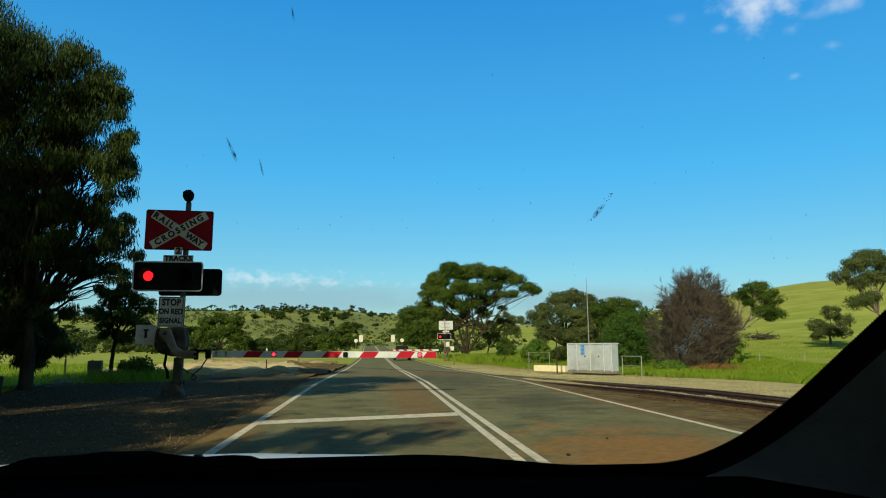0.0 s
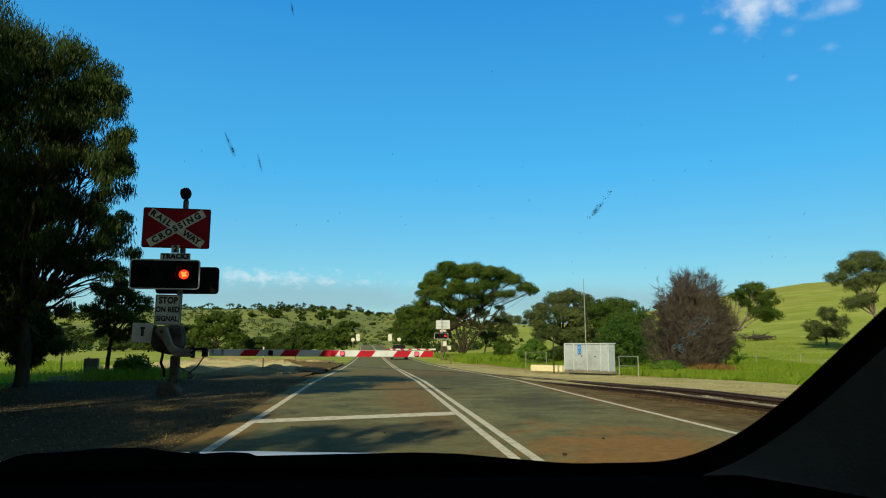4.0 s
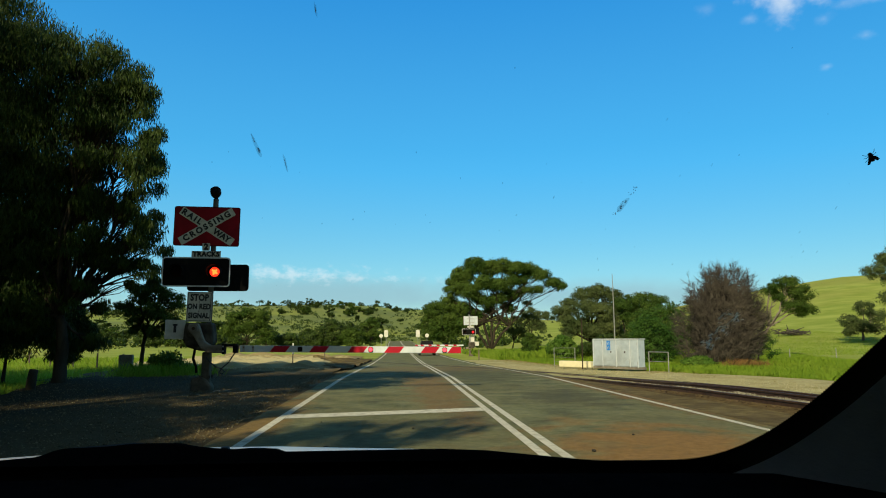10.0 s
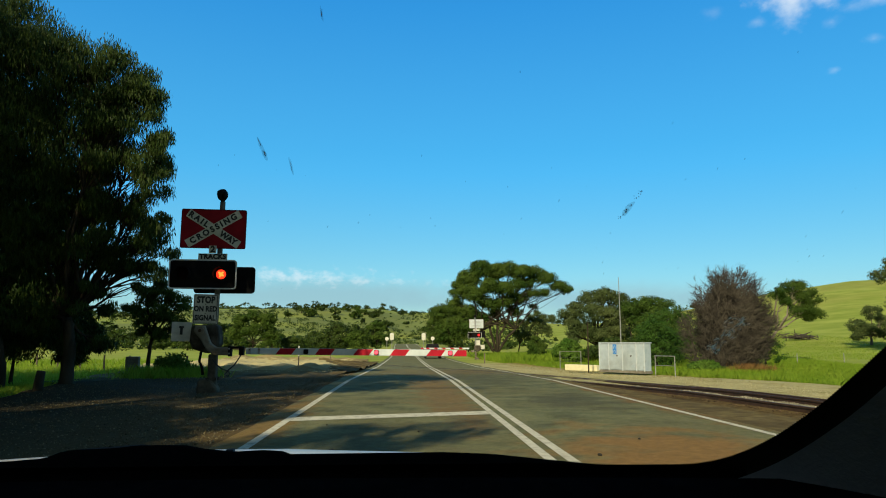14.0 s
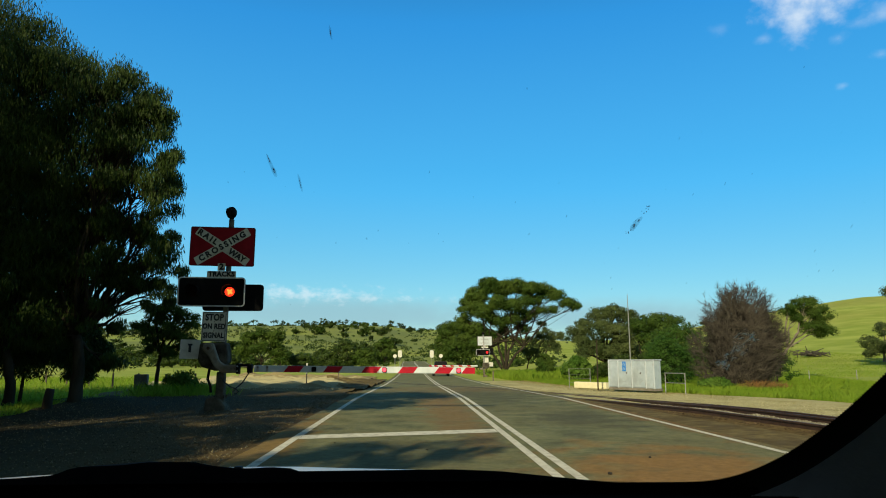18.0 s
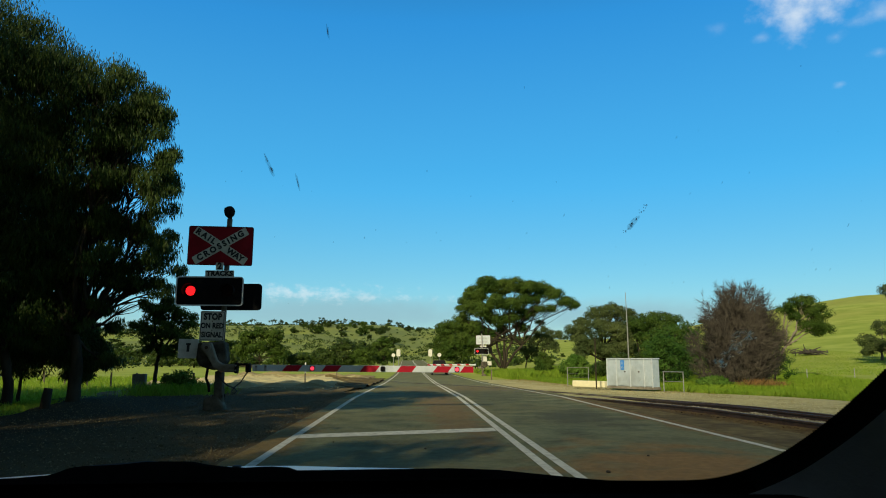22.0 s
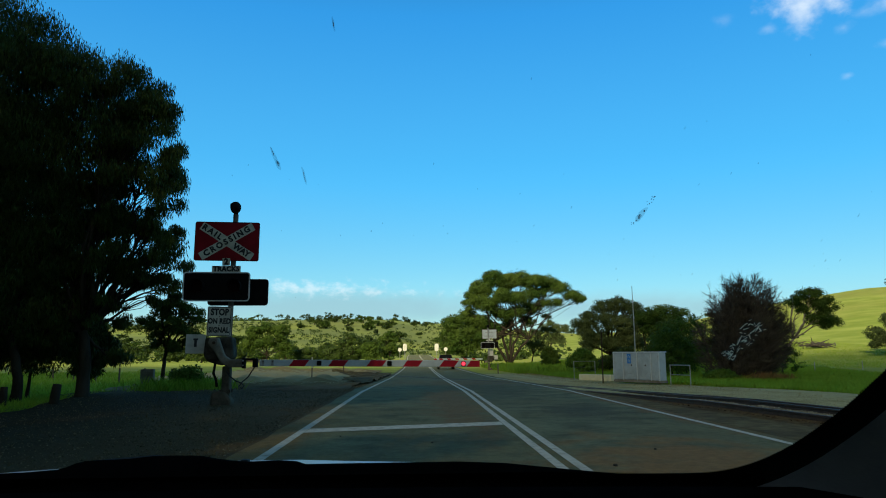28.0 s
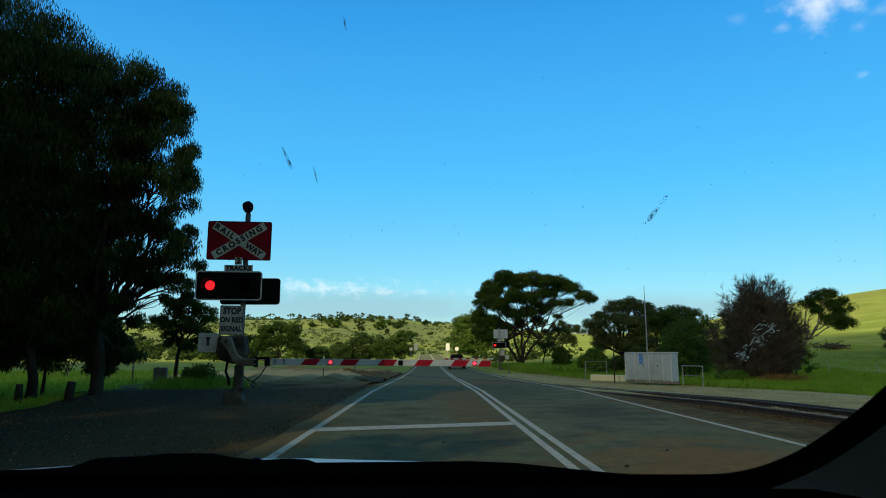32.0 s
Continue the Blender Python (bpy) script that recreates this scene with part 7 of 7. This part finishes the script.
    for x, z, w, h, ang in ((-0.0717, 1.5234, 0.0015, 0.007, 5), (0.227, 1.388, 0.0045, 0.006, 20), (0.2305, 1.393, 0.003, 0.003, 0), (0.234, 1.399, 0.0018, 0.0018, 0), (0.2375, 1.404, 0.001, 0.001, 0), (0.2225, 1.3825, 0.002, 0.002, 0),
                            (-0.138, 1.439, 0.0016, 0.010, 20), (-0.1345, 1.4305, 0.004, 0.006, 20), (-0.111, 1.4205, 0.0012, 0.011, 8)):
        mark(x, z, w * 0.7, h * 0.9, "insect", "insect_mark", ang=ang)
    for x, z, w, h, ang in ((-0.1365, 1.4345, 0.0042, 0.021, 20), (-0.1345, 1.4295, 0.0058, 0.010, 20), (-0.111, 1.4205, 0.003, 0.017, 8), (-0.0717, 1.5234, 0.003, 0.011, 5), (0.229, 1.391, 0.008, 0.017, -38), (0.226, 1.387, 0.008, 0.009, 0)):
        mark(x, z, w, h, "insect_film", "insect_mark", ang=ang, n=11)
    for k in range(22):
        u = rng.uniform(0, 1)
        mark(0.2215 + 0.0165 * u + rng.normal() * 0.0012, 1.381 + 0.024 * u + rng.normal() * 0.0012, rng.uniform(0.0006, 0.0016), rng.uniform(0.0006, 0.0016), "insect", "insect_mark", n=6)
    for x, z in ((-0.163, 1.429), (-0.18, 1.421), (-0.037, 1.382), (-0.049, 1.375), (-0.081, 1.371), (0.101, 1.407), (0.142, 1.423), (0.119, 1.38), (0.03, 1.373), (0.155, 1.396), (0.332, 1.432), (0.25, 1.458),
                 (0.279, 1.415), (0.308, 1.424), (0.457, 1.389), (0.345, 1.508), (0.1, 1.491), (0.216, 1.368), (0.301, 1.335), (0.215, 1.34), (0.444, 1.348), (0.46, 1.348)):
        s_ = rng.uniform(0.001, 0.0019)
        mark(x, z, s_, s_ * rng.uniform(1.2, 2.6), "insect_faint", "insect_mark", ang=rng.uniform(-40, 10), n=5)
    for k in range(24):
        x, z = rng.uniform(-0.2, 0.46), 1.31 + 0.16 * rng.uniform() ** 1.5
        s_ = rng.uniform(0.0006, 0.0014)
        mark(x, z, s_, s_ * rng.uniform(1, 3.0), "insect_faint", "insect_mark", ang=rng.uniform(-40, 10), n=5)
    for k in range(80):
        u, w_ = rng.uniform(-1, 1), rng.normal() * 0.4
        x, z = 0.387 + u * 0.013 - w_ * 0.010, 1.264 + u * 0.020 + w_ * 0.008
        mark(x, z, rng.uniform(0.003, 0.009), rng.uniform(0.0005, 0.0014), "smear", "dried_smear", ang=rng.uniform(10, 80) if k % 4 else rng.uniform(-50, 10), n=6)


build_cabin()


# ---------------------------------------------------------------- small fliers and the cloud overhead
def build_fly():
    """A house fly on the windscreen; its belly lies against the glass, its head points along +z."""
    t = thing("fly", pose(0.66, glass_y(1.33) - 0.004, 1.33), "small black house fly walking on the windscreen", "insect")
    g = Geo().tube([(0, 0, -0.0050), (0, -0.0006, -0.0035), (0, -0.0009, -0.001), (0, -0.0006, 0.0012)], [0.0008, 0.0026, 0.0030, 0.0020], 12)
    part("abdomen", g, "insect_black", t, smooth=True)
    g = Geo().tube([(0, -0.0006, 0.0008), (0, -0.0009, 0.0022), (0, -0.0006, 0.0036)], [0.0020, 0.0025, 0.0017], 12)
    part("thorax", g, "insect_black", t, smooth=True)
    g = Geo().tube([(0, -0.0004, 0.0034), (0, -0.0004, 0.0045), (0, -0.0004, 0.0054)], [0.0013, 0.0020, 0.0009], 12)
    part("head", g, "insect_black", t, smooth=True)
    for sx in (-1, 1):
        w = [(sx * 0.0012, -0.0024, 0.0022), (sx * 0.0040, -0.0022, -0.0005), (sx * 0.0062, -0.0020, -0.0056), (sx * 0.0036, -0.0021, -0.0066), (sx * 0.0014, -0.0023, -0.0024)]
        w += [(x, y - 0.00008, z) for x, y, z in w]
        part("wing", Geo().add(w, [(0, 1, 2, 3, 4), (9, 8, 7, 6, 5)] + [(i, (i + 1) % 5, (i + 1) % 5 + 5, i + 5) for i in range(5)]), "insect_wing", t, "smoky clear wing")
        for z0, z1 in ((0.0030, 0.0065), (0.0018, 0.0012), (0.0006, -0.0040)):
            part("leg", Geo().tube([(sx * 0.0015, 0, z0), (sx * 0.0042, -0.0006, (z0 + z1) / 2), (sx * 0.0060, 0.0012, z1)], 0.00025, 5), "insect_black", t)
    return t


def build_bird():
    t = thing("bird", pose(-40, 42, 14), "small dark bird in flight over the crossing", "bird", "birds")
    part("body", Geo().tube([(-0.14, 0, 0), (-0.06, 0, 0.0), (0.05, 0, 0.01), (0.11, 0, 0.02), (0.15, 0, 0.01)], [0.015, 0.04, 0.045, 0.028, 0.006], 8), "insect_black", t, smooth=True)
    for sy in (-1, 1):
        w = [(0.06, sy * 0.03, 0.02), (0.07, sy * 0.16, 0.08), (-0.02, sy * 0.30, 0.10), (-0.04, sy * 0.15, 0.07), (-0.05, sy * 0.03, 0.02)]
        w += [(x, y, z - 0.008) for x, y, z in w]
        part("wing", Geo().add(w, [(0, 1, 2, 3, 4), (9, 8, 7, 6, 5)] + [(i, (i + 1) % 5, (i + 1) % 5 + 5, i + 5) for i in range(5)]), "insect_black", t)
    part("tail", Geo().box((-0.18, 0, 0), (0.10, 0.06, 0.012), 0.004), "insect_black", t)
    return t


CLOUD_HEIGHT = 600.0
CLOUD_AHEAD = 140.0     # from the cloud's middle to the front of its shadow


def build_cloud():
    """A soft cumulus that drifts over the sun; thin at its rim."""
    bm = bmesh.new()
    bmesh.ops.create_icosphere(bm, subdivisions=5, radius=1.0)
    for v in bm.verts:
        n = noise.fractal(v.co * 1.6, 1.0, 2.0, 5)
        k = 1 + 0.16 * n
        v.co = Vector((v.co.x * 190 * k, v.co.y * 140 * k, v.co.z * (30 if v.co.z > 0 else 10) * (1 + 0.5 * n)))
    me = bpy.data.meshes.new("cloud")
    bm.to_mesh(me)
    bm.free()
    me.shade_smooth()
    m = bpy.data.materials.new("cloud_vapour")
    m.use_nodes = True
    nt = m.node_tree
    nt.nodes.clear()
    tc = nt.nodes.new("ShaderNodeTexCoord")
    mp = nt.nodes.new("ShaderNodeMapping")
    mp.inputs["Scale"].default_value = (1 / 190, 1 / 140, 0)
    ln = nt.nodes.new("ShaderNodeVectorMath")
    ln.operation = "LENGTH"
    rg = nt.nodes.new("ShaderNodeMapRange")
    rg.interpolation_type = "SMOOTHSTEP"
    for key, val in (("From Min", 1.05), ("From Max", 0.80), ("To Min", 0.0), ("To Max", 1.0)):
        rg.inputs[key].default_value = val
    tr = nt.nodes.new("ShaderNodeBsdfTransparent")
    df = nt.nodes.new("ShaderNodeBsdfDiffuse")
    df.inputs["Color"].default_value = (0.8, 0.8, 0.8, 1)
    mx = nt.nodes.new("ShaderNodeMixShader")
    out = nt.nodes.new("ShaderNodeOutputMaterial")
    nt.links.new(tc.outputs["Object"], mp.inputs["Vector"])
    nt.links.new(mp.outputs[0], ln.inputs[0])
    nt.links.new(ln.outputs["Value"], rg.inputs["Value"])
    sp = nt.nodes.new("ShaderNodeSeparateXYZ")
    nt.links.new(tc.outputs["Object"], sp.inputs[0])
    tail = nt.nodes.new("ShaderNodeMapRange")
    for key, val in (("From Min", -20.0), ("From Max", 60.0), ("To Min", 0.57), ("To Max", 0.70)):
        tail.inputs[key].default_value = val
    nt.links.new(sp.outputs["Y"], tail.inputs["Value"])
    thick = nt.nodes.new("ShaderNodeMath")
    thick.operation = "MULTIPLY"
    nt.links.new(rg.outputs["Result"], thick.inputs[0])
    nt.links.new(tail.outputs["Result"], thick.inputs[1])
    nt.links.new(thick.outputs[0], mx.inputs[0])
    nt.links.new(tr.outputs[0], mx.inputs[1])
    nt.links.new(df.outputs[0], mx.inputs[2])
    nt.links.new(mx.outputs[0], out.inputs[0])
    me.materials.append(m)
    ob = new("cloud", me)
    tagged(ob, "soft white cumulus cloud drifting across the sun", "cloud")
    return ob


def cloud_pose(edge):
    """The cloud's place when the front of its shadow lies at y = edge on the ground."""
    s = SUN_DIR * (CLOUD_HEIGHT / SUN_DIR.z)
    return pose(10 + s.x, edge - CLOUD_AHEAD + s.y, CLOUD_HEIGHT)


FLY = build_fly()
BIRDS = [build_bird(), build_bird()]
CLOUD = build_cloud()


# ---------------------------------------------------------------- what moves
FLASH_START, FLASH_HALF = -0.026, 0.7190


def flash_rows(x, first):
    """The insert stands proud while lit and drops behind the dark lens while not."""
    on, off = pose(x, -0.052, 0), pose(x, 0.0, 0)
    rows = []
    t = FLASH_START
    state = first
    rows.append((0.0, on if state else off))
    while True:
        t += FLASH_HALF
        if t >= 32.0:
            break
        # one goes out just before the other comes on
        start = (round(t * FPS) - (1 if state else 0)) / FPS
        rows.append((start, on if state else off))
        state = not state
        rows.append((start + 1 / FPS, on if state else off))
    rows.append((32.0, on if state else off))
    return rows


def motions():
    for side, lenses in MOVERS.items():
        for ob, x in lenses:
            walk(ob, flash_rows(x, side == "left"))

    def on_glass(x, z, turn):
        return pose(x, glass_y(z) - 0.0035, z) @ pose(0, 0, 0, 43.6, 0, 0) @ pose(0, 0, 0, 0, turn, 0)

    walk(FLY, [(0, on_glass(0.74, 1.30, -20)), (7.4, on_glass(0.70, 1.30, -20)), (7.9, on_glass(0.565, 1.345, -35)), (8.2, on_glass(0.530, 1.372, -35)), (8.4, on_glass(0.522, 1.377, -20)), (8.6, on_glass(0.5246, 1.377, -10)),
               (8.8, on_glass(0.517, 1.386, -30)), (9.0, on_glass(0.504, 1.396, -50)), (9.2, on_glass(0.494, 1.404, -45)), (9.4, on_glass(0.484, 1.414, -45)), (9.6, on_glass(0.4714, 1.426, -40)),
               (9.8, on_glass(0.4641, 1.431, -40)), (10.0, on_glass(0.4647, 1.431, -40)), (10.3, on_glass(0.4644, 1.4305, -40)), (10.4, pose(0.62, 0.56, 1.50, 60, -40, 0)), (10.6, pose(0.66, 0.20, 1.52, 60, -40, 0)), (32, pose(0.66, 0.18, 1.52, 60, -40, 0))])
    for bird, dx, dz, lag in zip(BIRDS, (0.0, 0.85), (0.0, 0.12), (0.0, 0.0)):
        rows = [(0, (-60, 38, 16)), (21.0, (-58, 40, 15)), (22.6, (-15.6, 41.6, 13.2)), (22.8, (-10.5, 42.2, 12.7)), (22.9, (-7.7, 42.9, 12.3)), (23.0, (-5.6, 43.3, 12.2)), (23.1, (-2.8, 43.6, 12.6)), (23.2, (-0.4, 45, 13.2)),
                (23.4, (7, 75, 22)), (23.8, (30, 190, 55)), (25, (160, 480, 120)), (32, (900, 1500, 300))]
        walk(bird, [(t, pose(x + dx, y, z + dz)) for t, (x, y, z) in rows])
    walk(CLOUD, [(t, cloud_pose(-8 + (t - 21) * 14)) for t in (0, 8, 16, 24, 32)])


motions()
